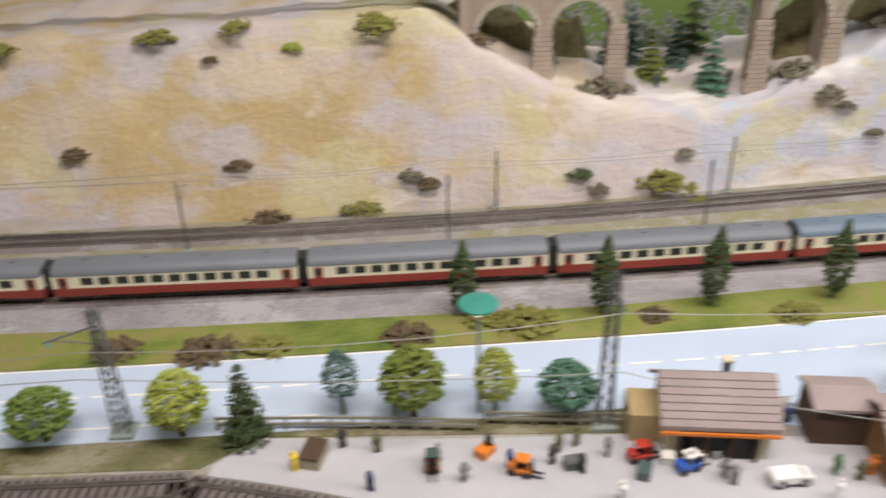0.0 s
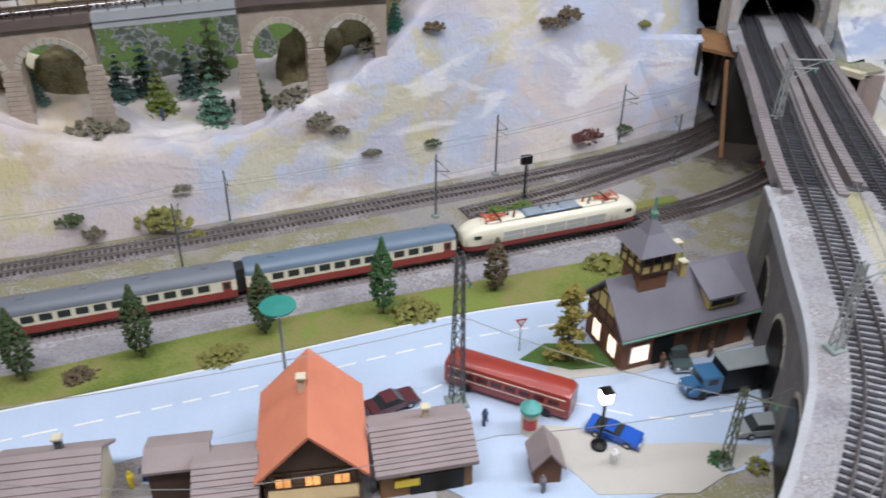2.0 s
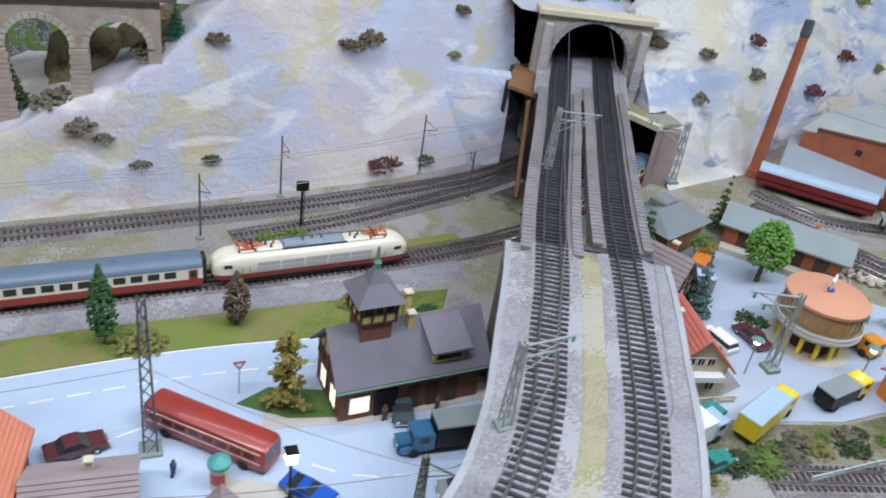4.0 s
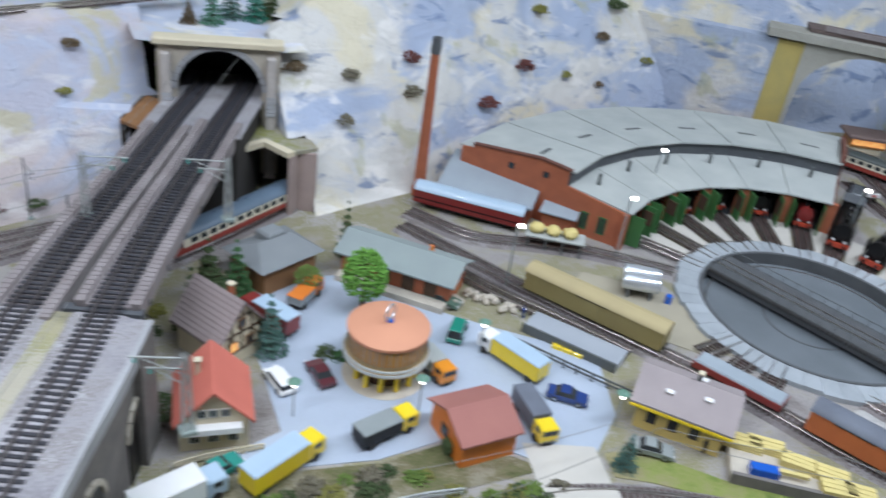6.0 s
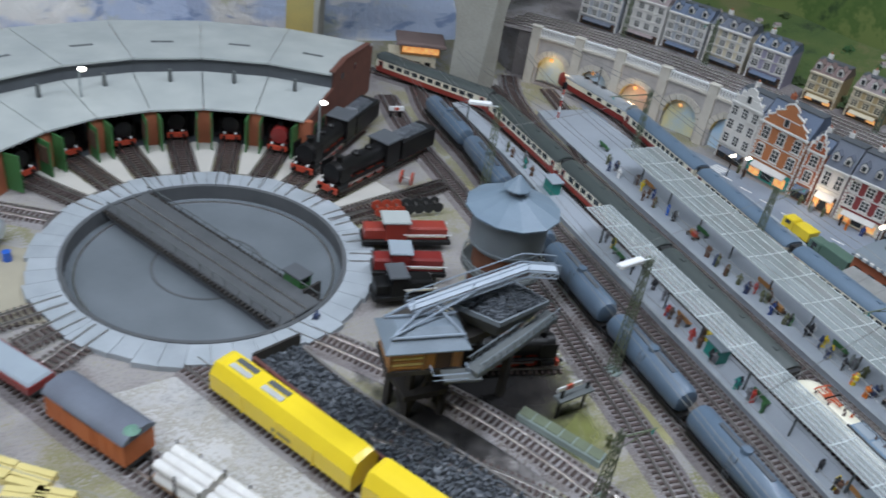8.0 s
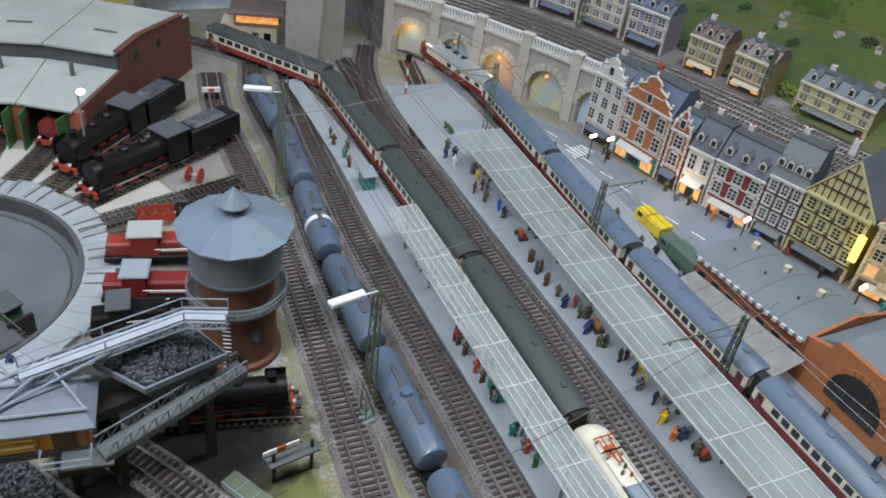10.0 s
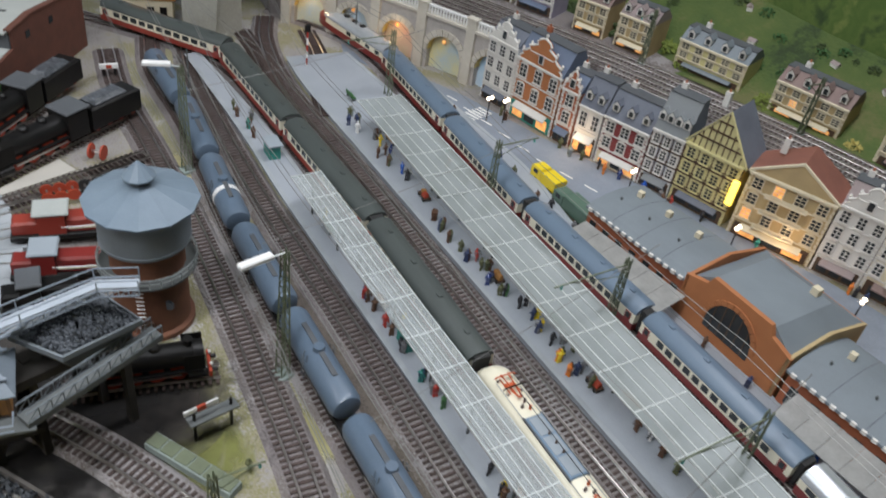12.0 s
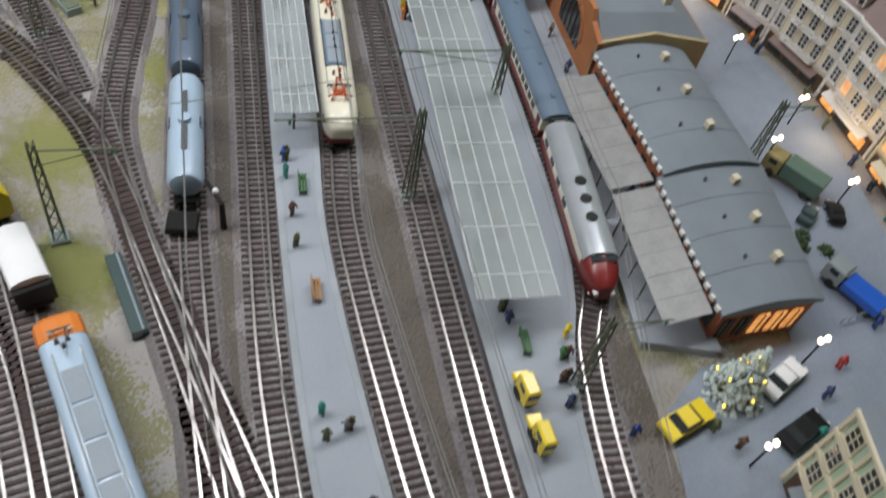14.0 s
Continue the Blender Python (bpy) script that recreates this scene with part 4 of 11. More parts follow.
def track(pts, z=0.0, label="railway track with dark sleepers on grey ballast", single=True, bed=True, step=1.5, sink=0.0, wide=3.1, bedding=None, steel=None):
    path = [(p[0], p[1], z(p[0]) if callable(z) else z) for p in smoothline(pts, step)]
    t = thing("railway_track", label, "railway track", kind="structure")
    if bed:
        part("ballast_bed", M().sweep(path, [(-2.3, 0.0), (-1.75, 0.34 - sink), (1.75, 0.34 - sink), (2.3, 0.0)]), bedding or BALLAST, t)
    for s in (-0.82, 0.82):
        part("rail", M().sweep(offset(path, s), [(-0.12, 0.5), (-0.1, 0.53), (-0.03, 0.55), (-0.06, 0.7), (-0.06, 0.76), (0.06, 0.76), (0.06, 0.7), (0.03, 0.55), (0.1, 0.53), (0.12, 0.5)]), steel or RAIL, t, "steel rail")
    SLEEPER_JOBS.append((t, path, z, single, wide))
    return path


FRONT = track([(-90, 84.6), (0, 85.6), (45, 87.3), (72, 89.3), (99, 91.3), (117, 93.4), (132, 97.5), (146, 104.5), (160, 113)])
shoulder = M().sweep([p[:2] for p in FRONT if p[0] < 120], [(1.9, 0.0), (1.9, 0.16), (5.2, 0.1), (5.9, 0.0)])
solid("pavement_10", "lavender-grey gravel shoulder beside the railway", "gravel", shoulder, BEDPALE, kind="structure")
BACK = track([(-90, 96.6), (-4, 97.5), (22, 98.8), (46, 100.6), (67, 102.8), (88, 105.4), (105, 107.6), (124, 111.6), (136, 116), (148, 123)])
track([(93, 99.6), (107.6, 102.8), (121.3, 107.2), (131, 110.8), (145, 118)], label="branch track joining through a set of points")
BRIDGE = [(153.5, 131), (148.8, 121.5), (144.3, 113), (136.5, 97.5), (133.1, 91), (125.9, 76.8), (120.8, 65.8), (116.4, 57.2), (112.8, 50.2), (109.3, 44.7), (105.7, 40.3), (97, 32), (84, 23.5), (64, 14)]
BPATH = smoothline(BRIDGE, 1.5)
BZ = 14.0


def deck_line(side):
    """One track of the pair: the two draw together towards the tunnel."""
    out = []
    for i, p in enumerate(BPATH):
        a, b = Vector(BPATH[max(i - 1, 0)]), Vector(BPATH[min(i + 1, len(BPATH) - 1)])
        d = (b - a).normalized()
        s = side * lerp_table(p[1], [(40, 3.9), (70, 3.6), (95, 3.3), (125, 3.2)])
        out.append((p[0] + d.y * s, p[1] - d.x * s))
    return out


DECKA, DECKB = deck_line(-1), deck_line(1)
track(DECKA[::3], BZ, "bridge track with dark grey sleepers", wide=3.2, bed=False, steel=RAILD)
track(DECKB[::3], BZ, "bridge track with dark grey sleepers", wide=3.2, bed=False, steel=RAILD)
# station throat
TA = track([(268, 96), (263.5, 83), (259.5, 65), (255.3, 47.1), (247.2, 18.5), (243, 6), (240.5, -3), (240.2, -14), (241, -28), (241.5, -42), (241, -62)])
TT = track([(275.5, 97), (270.6, 86), (266.4, 68), (260.6, 50.5), (256.6, 36), (253, 20.8), (250.2, 9), (247.9, -1.3), (246.2, -9), (244.7, -15), (242.5, -27), (240.6, -39.6), (238, -60)])
TBB = track([(281, 96), (274.2, 80), (265.3, 49.1), (258.5, 17.3), (252.6, -7.4), (247.5, -29), (245.4, -41.5), (243, -60)])
TC = track([(262, 122), (271, 107.5), (279, 92), (280.8, 80), (277.3, 62), (272.2, 37), (268.3, 22), (264.5, 6), (260.6, -9), (257.2, -21), (254.6, -39), (252.6, -60)])
TD = track([(297, 96), (291, 87), (285, 72), (279.6, 47.2), (274.3, 23.8), (269.9, 4.3), (266.4, -12), (262, -34), (259.6, -46.7), (257, -62)])
TE = track([(300, 99), (304.6, 84), (303.8, 73), (299.2, 56), (291.9, 32), (287, 10), (281.8, -13), (277, -31), (272.2, -39), (268.5, -50), (266, -62)])
track([(290, 93), (287.5, 84), (283, 72), (280.5, 62)], label="connecting track at the station throat", bed=False)
track([(300, 88), (295.5, 78), (289.5, 70), (285, 62)], label="connecting track at the station throat", bed=False)
track([(222, 30), (230.5, 17), (236, 5), (239.2, -6), (241.6, -27), (243.5, -45), (245, -60)], label="crossing track curving through points", bed=False)
TG = track([(172, 101), (177.4, 89.5), (182, 79.8), (187.4, 69.5), (192.4, 60.5), (196.7, 51.5), (200.9, 40.3), (206.2, 28.3), (210.6, 17), (215, 4), (219.5, -12), (223, -30)])
track([(175, 105), (181, 95.5), (189.5, 91), (198, 86), (207, 78)], label="track leading to the turntable")
track([(172, 92), (177, 81), (182.5, 71.5), (187, 63)], label="short siding beside the yard", bed=False)
TY = track([(211.6, 46), (215.0, 34), (218.2, 23.5), (223.2, 8), (227.9, -6), (230.6, -20), (231.6, -50)])
track([(223, 47), (229, 36), (234, 24), (237, 12), (238.3, 3)], label="track under the coal crane")
track([(136, 52), (146, 49.6), (157, 46.9), (168.3, 44.9), (179.6, 39.3), (190, 30.6), (199, 20), (207, 6), (214, -10), (219, -26)])
crossing = M().poly([(163.9, 47.6), (171.3, 44.9), (169.6, 38.6), (162.6, 41.6)], 0.0, 0.62)
solid("pavement_9", "pale concrete slabs of the level crossing", "pavement", crossing, PAVE, kind="structure")
track([(-90, 57.4), (0, 58.6), (12, 58.2), (30, 53), (48, 44), (66, 33)], label="curved track along the board edge")
track([(222, -8), (227, -20), (228.5, -30), (228.6, -45), (228, -60)], label="siding at the board edge")
# upper line on the hill
def rise(x):
    """The line climbs a little across the hill viaduct."""
    return 24.3 + lerp_table(x, [(0, 0), (30, -0.4), (42, 0), (72, 1.3), (86, 1.3), (108, 0)])


UPPER = track([(-90, 113), (-10, 114.2), (14, 114.8), (30, 115), (46, 115.2), (62, 115.6), (84, 117), (110, 126), (133, 134), (150, 140)], rise, "upper railway line along the hilltop", single=False, bed=False)


# ---- bridge to the tunnel ----
def arch_wall(width, height, arches, thick, z0=0.0, n=14):
    """A wall along x with arched openings (centre, half width, spring height, bottom), extruded along y."""
    m = M()
    marks = sorted(a[0] for a in arches)
    edges = [-width / 2] + [(a + b) / 2 for a, b in zip(marks, marks[1:])] + [width / 2]
    for (cx, hw, spring, bottom), e0, e1 in zip(sorted(arches), edges, edges[1:]):
        arc = [(cx + hw * math.cos(math.pi * i / n), spring + hw * math.sin(math.pi * i / n)) for i in range(n + 1)]
        for y in (-thick / 2, thick / 2):
            m.quad((e0, y, z0), (cx - hw, y, z0), (cx - hw, y, spring), (e0, y, spring))
            m.quad((cx + hw, y, z0), (e1, y, z0), (e1, y, spring), (cx + hw, y, spring))
            for (xa, za), (xb, zb) in zip(arc, arc[1:]):
                ta = e1 if xa > cx + 1e-6 else e0
                m.quad((xa, y, za), (xb, y, zb), (xb, y, height), (xa, y, height))
            m.quad((cx + hw, y, spring), (e1, y, spring), (e1, y, height), (cx + hw, y, height))
            m.quad((e0, y, spring), (cx - hw, y, spring), (cx - hw, y, height), (e0, y, height))
        full = [(cx + hw, bottom)] + arc + [(cx - hw, bottom)]
        for (xa, za), (xb, zb) in zip(full, full[1:]):
            m.quad((xa, -thick / 2, za), (xb, -thick / 2, zb), (xb, thick / 2, zb), (xa, thick / 2, za))
    t = thick / 2
    m.quad((-width / 2, -t, height), (width / 2, -t, height), (width / 2, t, height), (-width / 2, t, height))
    for x in (-width / 2, width / 2):
        m.quad((x, -t, z0), (x, t, z0), (x, t, height), (x, -t, height))
    return m


def ring(cx, hw, spring, thick, wide, y, n=13):
    """Stones round an arch."""
    out = []
    for i in range(n):
        a0, a1 = math.pi * (i + 0.06) / n, math.pi * (i + 0.94) / n
        pts = [(cx + r * math.cos(a), spring + r * math.sin(a)) for r, a in ((hw, a0), (hw + wide, a0), (hw + wide, a1), (hw, a1))]
        out.append(M().extrude(pts, y - thick, y))
    return out


def cut(path, y0, y1):
    return [p for p in path if y0 <= p[1] <= y1]


br = thing("railway_bridge", "curved grey stone double-track railway bridge with steel span", "bridge")
south = cut(BPATH, -50, 71.6)
part("deck", M().sweep([(x, y, BZ) for x, y in south], [(-8.0, -1.7), (-8.0, -0.1), (-7.85, 0.0), (7.85, 0.0), (8.0, -0.1), (8.0, -1.7)]), STONEG, br, "grey concrete deck with ballast")
gv0 = M()
for i, (x, y) in enumerate(south):
    a, b = Vector(south[max(i - 1, 0)]), Vector(south[min(i + 1, len(south) - 1)])
    d = (b - a).normalized()
    for k in range(23):
        u = -7.6 + 15.2 * k / 22
        near = min(abs(abs(u) - lerp_table(y, [(40, 3.9), (70, 3.6)])), 3.0)
        z = BZ + 0.05 + (0.3 if near < 1.9 else 0.3 * max(0.0, 1 - (near - 1.9) / 0.9)) + (0.12 if abs(u) < 1.4 else 0) + 0.07 * noise.noise(Vector((x * 2.1 + u, y * 2.3, u * 1.7))) + 0.05 * noise.noise(Vector((x * 6 + u * 4, y * 6, 4)))
        gv0.v.append((x + d.y * u, y - d.x * u, z))
for i in range(len(south) - 1):
    for k in range(22):
        gv0.f.append((i * 23 + k, i * 23 + k + 1, i * 23 + 24 + k, i * 23 + 23 + k))
part("gravel_bed", gv0, BEDPALE, br, "pale lavender-grey gravel")
part("moss_strip", M().sweep([(x, y, BZ) for x, y in south], [(-1.25, 0.1), (-0.9, 0.25), (0.8, 0.26), (1.15, 0.1)]), MOSSY, br, "yellowish mossy gravel between the tracks")
for s in (-7.85, 7.85):
    part("edge_stone", M().sweep(offset([(x, y, BZ) for x, y in south], s), [(-0.28, -0.05), (-0.28, 0.16), (0.28, 0.16), (0.28, -0.05)]), STONEG, br, "weathered edge stones")
part("side_wall", M().sweep(south, [(-7.3, 0), (-7.3, BZ - 1.7), (7.3, BZ - 1.7), (7.3, 0)]), STONED, br, "dark rubble stone side wall")
for k in range(3, len(south) - 3, 7):
    x, y = south[k]
    a, b = Vector(south[k - 1]), Vector(south[k + 1])
    ang = math.atan2(b.y - a.y, b.x - a.x)
    for s in (-7.35, 7.35):
        ax = [(2.6 * math.cos(math.pi * i / 10), 5.6 + 2.6 * math.sin(math.pi * i / 10)) for i in range(11)]
        # no real hollow: a flat black panel paints the arch's shade
        rec = M().extrude([(2.6, 0.02)] + ax + [(-2.6, 0.02)], -0.12, 0.12)
        cx, cy = x + math.sin(ang) * s, y - math.cos(ang) * s
        rec.v = [(cx + u * math.cos(ang) - v * math.sin(ang), cy + u * math.sin(ang) + v * math.cos(ang), w) for u, v, w in rec.v]
        part("arch_recess", rec, BLACK, br, "flat black arched panel painted as a shaded opening")
        for st in ring(0, 2.6, 5.6, 0.2, 0.5, 0.2, 9):
            st.v = [(cx + u * math.cos(ang) - v * math.sin(ang) * 1.6, cy + u * math.sin(ang) + v * math.cos(ang) * 1.6, w) for u, v, w in st.v]
            part("arch_stone", st, STONE, br)
ab = south[0] if south[0][1] > south[-1][1] else south[-1]
ang = math.degrees(math.atan2(91 - 65.8, 133.1 - 120.8))
part("abutment", M().box(ab[0] - 0.9, ab[1] - 2.0, 0, BZ - 0.1, 4, 16.4, ang), STONED, br, "dark stone abutment")
north = cut(BPATH, 70.8, 113)
for deck in (DECKA, DECKB):
    span = [(x, y, BZ) for x, y in cut(deck, 70.8, 113)]
    part("span_floor", M().sweep(span, [(-2.9, -1.0), (-2.9, 0.22), (2.9, 0.22), (2.9, -1.0)]), STEELG, br, "dusty grey steel floor")
    for s in (-2.55, 2.55):
        line = offset(span, s)
        g = part("girder", M().sweep(line, [(-0.42, -1.5), (-0.42, 0.5), (-0.5, 0.5), (-0.5, 0.62), (0.5, 0.62), (0.5, 0.5), (0.42, 0.5), (0.42, -1.5)]), STEELG, br, "dusty grey steel girder")
        total, at = along(line)
        ribs = M()
        for k in range(int(total / 0.8)):
            x, y, a = at(0.4 + 0.8 * k)
            ribs.box(x, y, BZ + 0.6, BZ + 0.7, 0.22, 0.95, a)
        tagged(part("flange_ribs", ribs, STEELG, g), kind="stuff")
    for k in range(2, len(span) - 1, 4):
        x, y = span[k][:2]
        part("cross_beam", M().box(x, y, BZ - 1.4, BZ - 0.9, 0.4, 6.2, 62), DARK, br)
ex, ey = cut(BPATH, 70.8, 73)[0]
part("bearing", M().box(ex, ey, BZ - 1.6, BZ - 0.1, 1.0, 13.6, 64), DARK, br, "dark bearing gap")
far = cut(BPATH, 108, 135)
# near-black colour stands for the darkness beneath the span
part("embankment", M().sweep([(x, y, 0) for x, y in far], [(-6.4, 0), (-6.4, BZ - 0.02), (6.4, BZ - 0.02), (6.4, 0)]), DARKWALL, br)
part("causeway", M().sweep([(x, y, BZ) for x, y in far], [(-6.9, -0.02), (-6.9, 0.2), (6.9, 0.2), (6.9, -0.02)]), BEDPALE, br, "grey gravel bed")
# lower tunnel mouth under the ledge, east of the span
rw = thing("tunnel_portal", "low dark tunnel mouth with pale coping beside the bridge", "tunnel portal")
part("coping", M().sweep([(148.6, 111.2), (154.0, 113.4), (156.6, 108.4)], [(-0.7, 9.5), (-0.7, 10.35), (0.7, 10.35), (0.7, 9.5)]), PLASTERC, rw, "cream coping")
part("side_slab", M().sweep([(156.3, 108.2), (158.0, 110.0), (160.6, 108.6)], [(-0.3, 0), (-0.3, 9.6), (0.3, 9.6), (0.3, 0)]), PINKST, rw, "pinkish stone slab")
part("ledge", M().poly([(146.5, 111), (154.0, 113.2), (156.8, 108.8), (161, 109.5), (161, 124), (146.5, 124)], 9.62, 10.2), SANDY, rw, "sandy mossy ledge")
# lining coloured near-black so the mouth reads as unlit
part("lining", M().sweep([(160.8, 112.6), (160.8, 122), (149, 122)], [(-0.3, 0), (-0.3, 9.6), (0.3, 9.6), (0.3, 0)]), DARKWALL, rw, "near-black lining with painted-in tunnel shade")
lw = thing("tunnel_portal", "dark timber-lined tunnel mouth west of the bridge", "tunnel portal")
# near-black lining, the dark of the hollow is in its colour
part("lining", M().sweep([(134.8, 118.2), (139, 126), (146, 127)], [(-0.3, 0), (-0.3, 13.0), (0.3, 13.0), (0.3, 0)]), DARKWALL, lw, "near-black lining with painted-in tunnel shade")
# slab added between hill and deck to keep the space below dark
part("roof", M().poly([(134.4, 117.2), (137.4, 112.8), (143, 122), (139.4, 126)], 12.7, 13.2), WOOD, lw, "brown timber roof")
part("rock_face", M().sweep(smoothline([(121, 123), (125, 121), (129, 119.4), (132.5, 118.5), (135.4, 117.6)], 1.2), [(0.9, 0), (0.6, 3), (0.1, 6.5), (-0.9, 10.5), (-2.2, 13.4), (-4.2, 13.6), (-4.2, 0)]), ROCK, lw, "pale painted rock face")
part("beam", M().rod((133.6, 106.4, 0.3), (136.2, 113.2, 12.4), 0.33), WOOD, lw, "orange-brown diagonal beam")
# brown ballast, darkened in colour for the shade below the span
stain_or_shade("dark brown ballast with painted shade under the bridge span", 137.5, 109, 9, (0.06, 0.045, 0.035), 0.04, 1.0)


# ---- tunnel mouth ----
tp = thing("tunnel_portal", "pale grey stone tunnel portal with arched mouth", "tunnel portal", 149.3, 121.4, 0, -15)
part("wall", arch_wall(17.6, 22.4, [(0, 6.1, 15.6, BZ)], 1.6, 2.0), STONE, tp)
for s in ring(0, 6.1, 15.6, 0.3, 0.8, -0.8, 17):
    part("arch_stone", s, STONEG, tp)
part("coping", M().box(0, -0.2, 22.4, 23.3, 18.6, 3.0, 0, 0.2), PLASTERC, tp, "cream stone coping")
for s in (-1, 1):
    pl = part("buttress", M().box(7.5 * s, -1.6, 2, 21.2, 1.7, 1.9, 0, 0.1, 0.72), SANDSTG, tp, "battered stone buttress")
    for k in range(14):
        part("quoin", M().box(7.5 * s + 0.12 * (k % 2), -2.4 + 0.05 * k, 12.4 + 0.62 * k, 12.94 + 0.62 * k, 1.55 - 0.03 * k, 0.4), STONEG, pl)
# black inner skin paints the darkness of the tunnel
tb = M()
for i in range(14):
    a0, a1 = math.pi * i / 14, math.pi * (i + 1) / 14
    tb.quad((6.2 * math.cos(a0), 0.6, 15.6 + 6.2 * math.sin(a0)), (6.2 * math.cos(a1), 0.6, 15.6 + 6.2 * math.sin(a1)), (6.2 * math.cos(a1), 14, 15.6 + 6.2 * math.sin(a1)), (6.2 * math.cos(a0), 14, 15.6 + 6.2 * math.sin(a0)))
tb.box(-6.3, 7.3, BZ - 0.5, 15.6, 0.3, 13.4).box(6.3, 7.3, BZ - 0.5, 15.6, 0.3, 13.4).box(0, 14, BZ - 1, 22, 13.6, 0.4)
part("tunnel_lining", tb, BLACK, tp, "black tunnel lining with painted-in darkness")


# ---- stone viaduct on the hill ----
vd = thing("viaduct", "pale sandstone arched railway viaduct with steel centre span", "viaduct")
for x0, cs in ((42.6, ((38.0, 3.45), (46.9, 3.6))), (0, ((72.8, 3.35), (81.4, 3.25)))):
    lo, hi = (32.4, 51.6) if x0 else (68.2, 86.2)
    sp = 18.6 if x0 else 19.4
    cx = (lo + hi) / 2
    w = arch_wall(hi - lo, 23.3, [(c - cx, hw, sp - 0.7, 9) for c, hw in cs], 3.4, 9)
    w.v = [(a + cx, b + 114.9 + (0.3 if not x0 else 0), c + (rise(a + cx) - 24.3 if c > 23 else 0)) for a, b, c in w.v]
    part("arcade", w, SANDST, vd)
    for c, hw in cs:
        for s in ring(c, hw, sp - 0.7, 0.25, 0.7, 113.2 + (0.3 if not x0 else 0), 15):
            part("arch_stone", s, STONE, vd)
for x in (42.3, 51.2, 68.6, 77.1):
    for k in range(19):
        part("pier_stone", M().box(x + (0.06 if k % 2 else -0.06), 113.1, 7.6 + k * 0.58, 8.13 + k * 0.58, 3.0 - 0.055 * k, 0.7 - 0.012 * k), SANDST, vd)
VL = [(float(x), 114.9, rise(float(x)) - 24.3) for x in range(28, 90, 2)]
part("girder", M().sweep([p for p in VL if 51 < p[0] < 69], [(-2.0, 22.4), (-2.0, 24.2), (2.0, 24.2), (2.0, 22.4)]), STEELP, vd, "pale grey steel girder span")
for lo, hi, paint in ((27, 53, BROWNDK), (51, 69, STEELP), (67, 90, BROWNDK)):
    part("deck", M().sweep([p for p in VL if lo < p[0] < hi], [(-2.2, 23.2), (-2.2, 24.3), (2.2, 24.3), (2.2, 23.2)]), paint, vd, "deck edge")
rl = M()
for y in (112.9, 117.1):
    for p, q in zip(VL, VL[1:]):
        rl.rod((p[0], y, p[2] + 25.6), (q[0], y, q[2] + 25.6), 0.12)
    for k in range(31):
        rl.rod((28 + 2 * k, y, VL[min(k, 30)][2] + 24.3), (28 + 2 * k, y, VL[min(k, 30)][2] + 25.6), 0.09, 4)
part("railing", rl, TIMBER, vd, "brown iron railing")


# ---- turntable and roundhouse ----
TX, TYY = 220.6, 62.8
tt = thing("turntable", "dark grey railway turntable in a round concrete pit", "turntable", TX, TYY)
part("pit_floor", M().cyl(0, 0, -1.3, -1.2, 16.2, None, 56), PIT, tt)
part("pit_wall", M().lathe([(16.0, -1.25), (16.0, 0.75), (16.5, 0.8), (16.5, -1.25)], 0, 0, 64, caps=False), PITD, tt, "dark pit wall")
part("pit_rail", M().lathe([(14.9, -1.2), (14.9, -1.04), (15.1, -1.04), (15.1, -1.2)], 0, 0, 64, caps=False), RAIL, tt)
part("pit_ring", M().lathe([(6.4, -1.2), (6.4, -1.14), (6.7, -1.14), (6.7, -1.2)], 0, 0, 48, caps=False), PITD, tt)
for k in range(48):
    a0, a1 = radians(k * 7.5 + 0.08), radians(k * 7.5 + 7.42)
    pts = [(r * math.cos(a), r * math.sin(a)) for r, a in ((16.55, a0), (19.9 + 0.3 * math.sin(k * 1.7), a0), (19.9 + 0.3 * math.sin(k * 1.7), a1), (16.55, a1))]
    part("rim_slab", M().poly(pts, 0.0, 0.68), CONC, tt)
TBA = 106
tb = part("bridge", M().box(0, 0, -0.6, 0.85, 31.4, 6.2, TBA, 0.1), PITD, tt, "dark planked turntable bridge")
ca, sa = math.cos(radians(TBA)), math.sin(radians(TBA))
for s in (-0.82, 0.82):
    part("bridge_rail", M().box(-sa * s, ca * s, 0.85, 1.05, 31.2, 0.14, TBA), RAIL, tb)
for s in (-3.0, 3.0):
    m = M().rod((-15.5 * ca - sa * s, -15.5 * sa + ca * s, 1.9), (15.5 * ca - sa * s, 15.5 * sa + ca * s, 1.9), 0.07, 5)
    for k in range(-7, 8):
        m.rod((2.2 * k * ca - sa * s, 2.2 * k * sa + ca * s, 0.8), (2.2 * k * ca - sa * s, 2.2 * k * sa + ca * s, 1.9), 0.06, 4)
    part("handrail", m, MASTD, tb)
for k in range(46):
    u = -15.4 + 0.685 * k
    for s in (-3.2, 3.2):
        part("sleeper_end", M().box(u * ca - sa * s, u * sa + ca * s, 0.3, 0.7, 0.32, 0.9, TBA), DARKWALL, tb)
cabp = (-11.0 * ca - sa * -4.0, -11.0 * sa + ca * -4.0)
cb = part("control_cabin", M().box(cabp[0], cabp[1], -1.2, 2.0, 2.6, 1.8, TBA, 0.1), GREEND, tt, "small green control cabin")
part("cabin_roof", M().box(cabp[0], cabp[1], 2.0, 2.2, 3.0, 2.2, TBA, 0.08), DARK, cb)
part("cabin_window", M().box(cabp[0], cabp[1], 1.1, 1.7, 2.64, 1.2, TBA), GLASS, cb)
part("stair_board", M().box(cabp[0] - 2.4 * ca, cabp[1] - 2.4 * sa, -1.2, 1.4, 0.3, 2.6, TBA), DARKWALL, cb)
# radial tracks
RAD = [4, 18, 33, 46, 60.5, 75, 89.5, 104, 118.5]
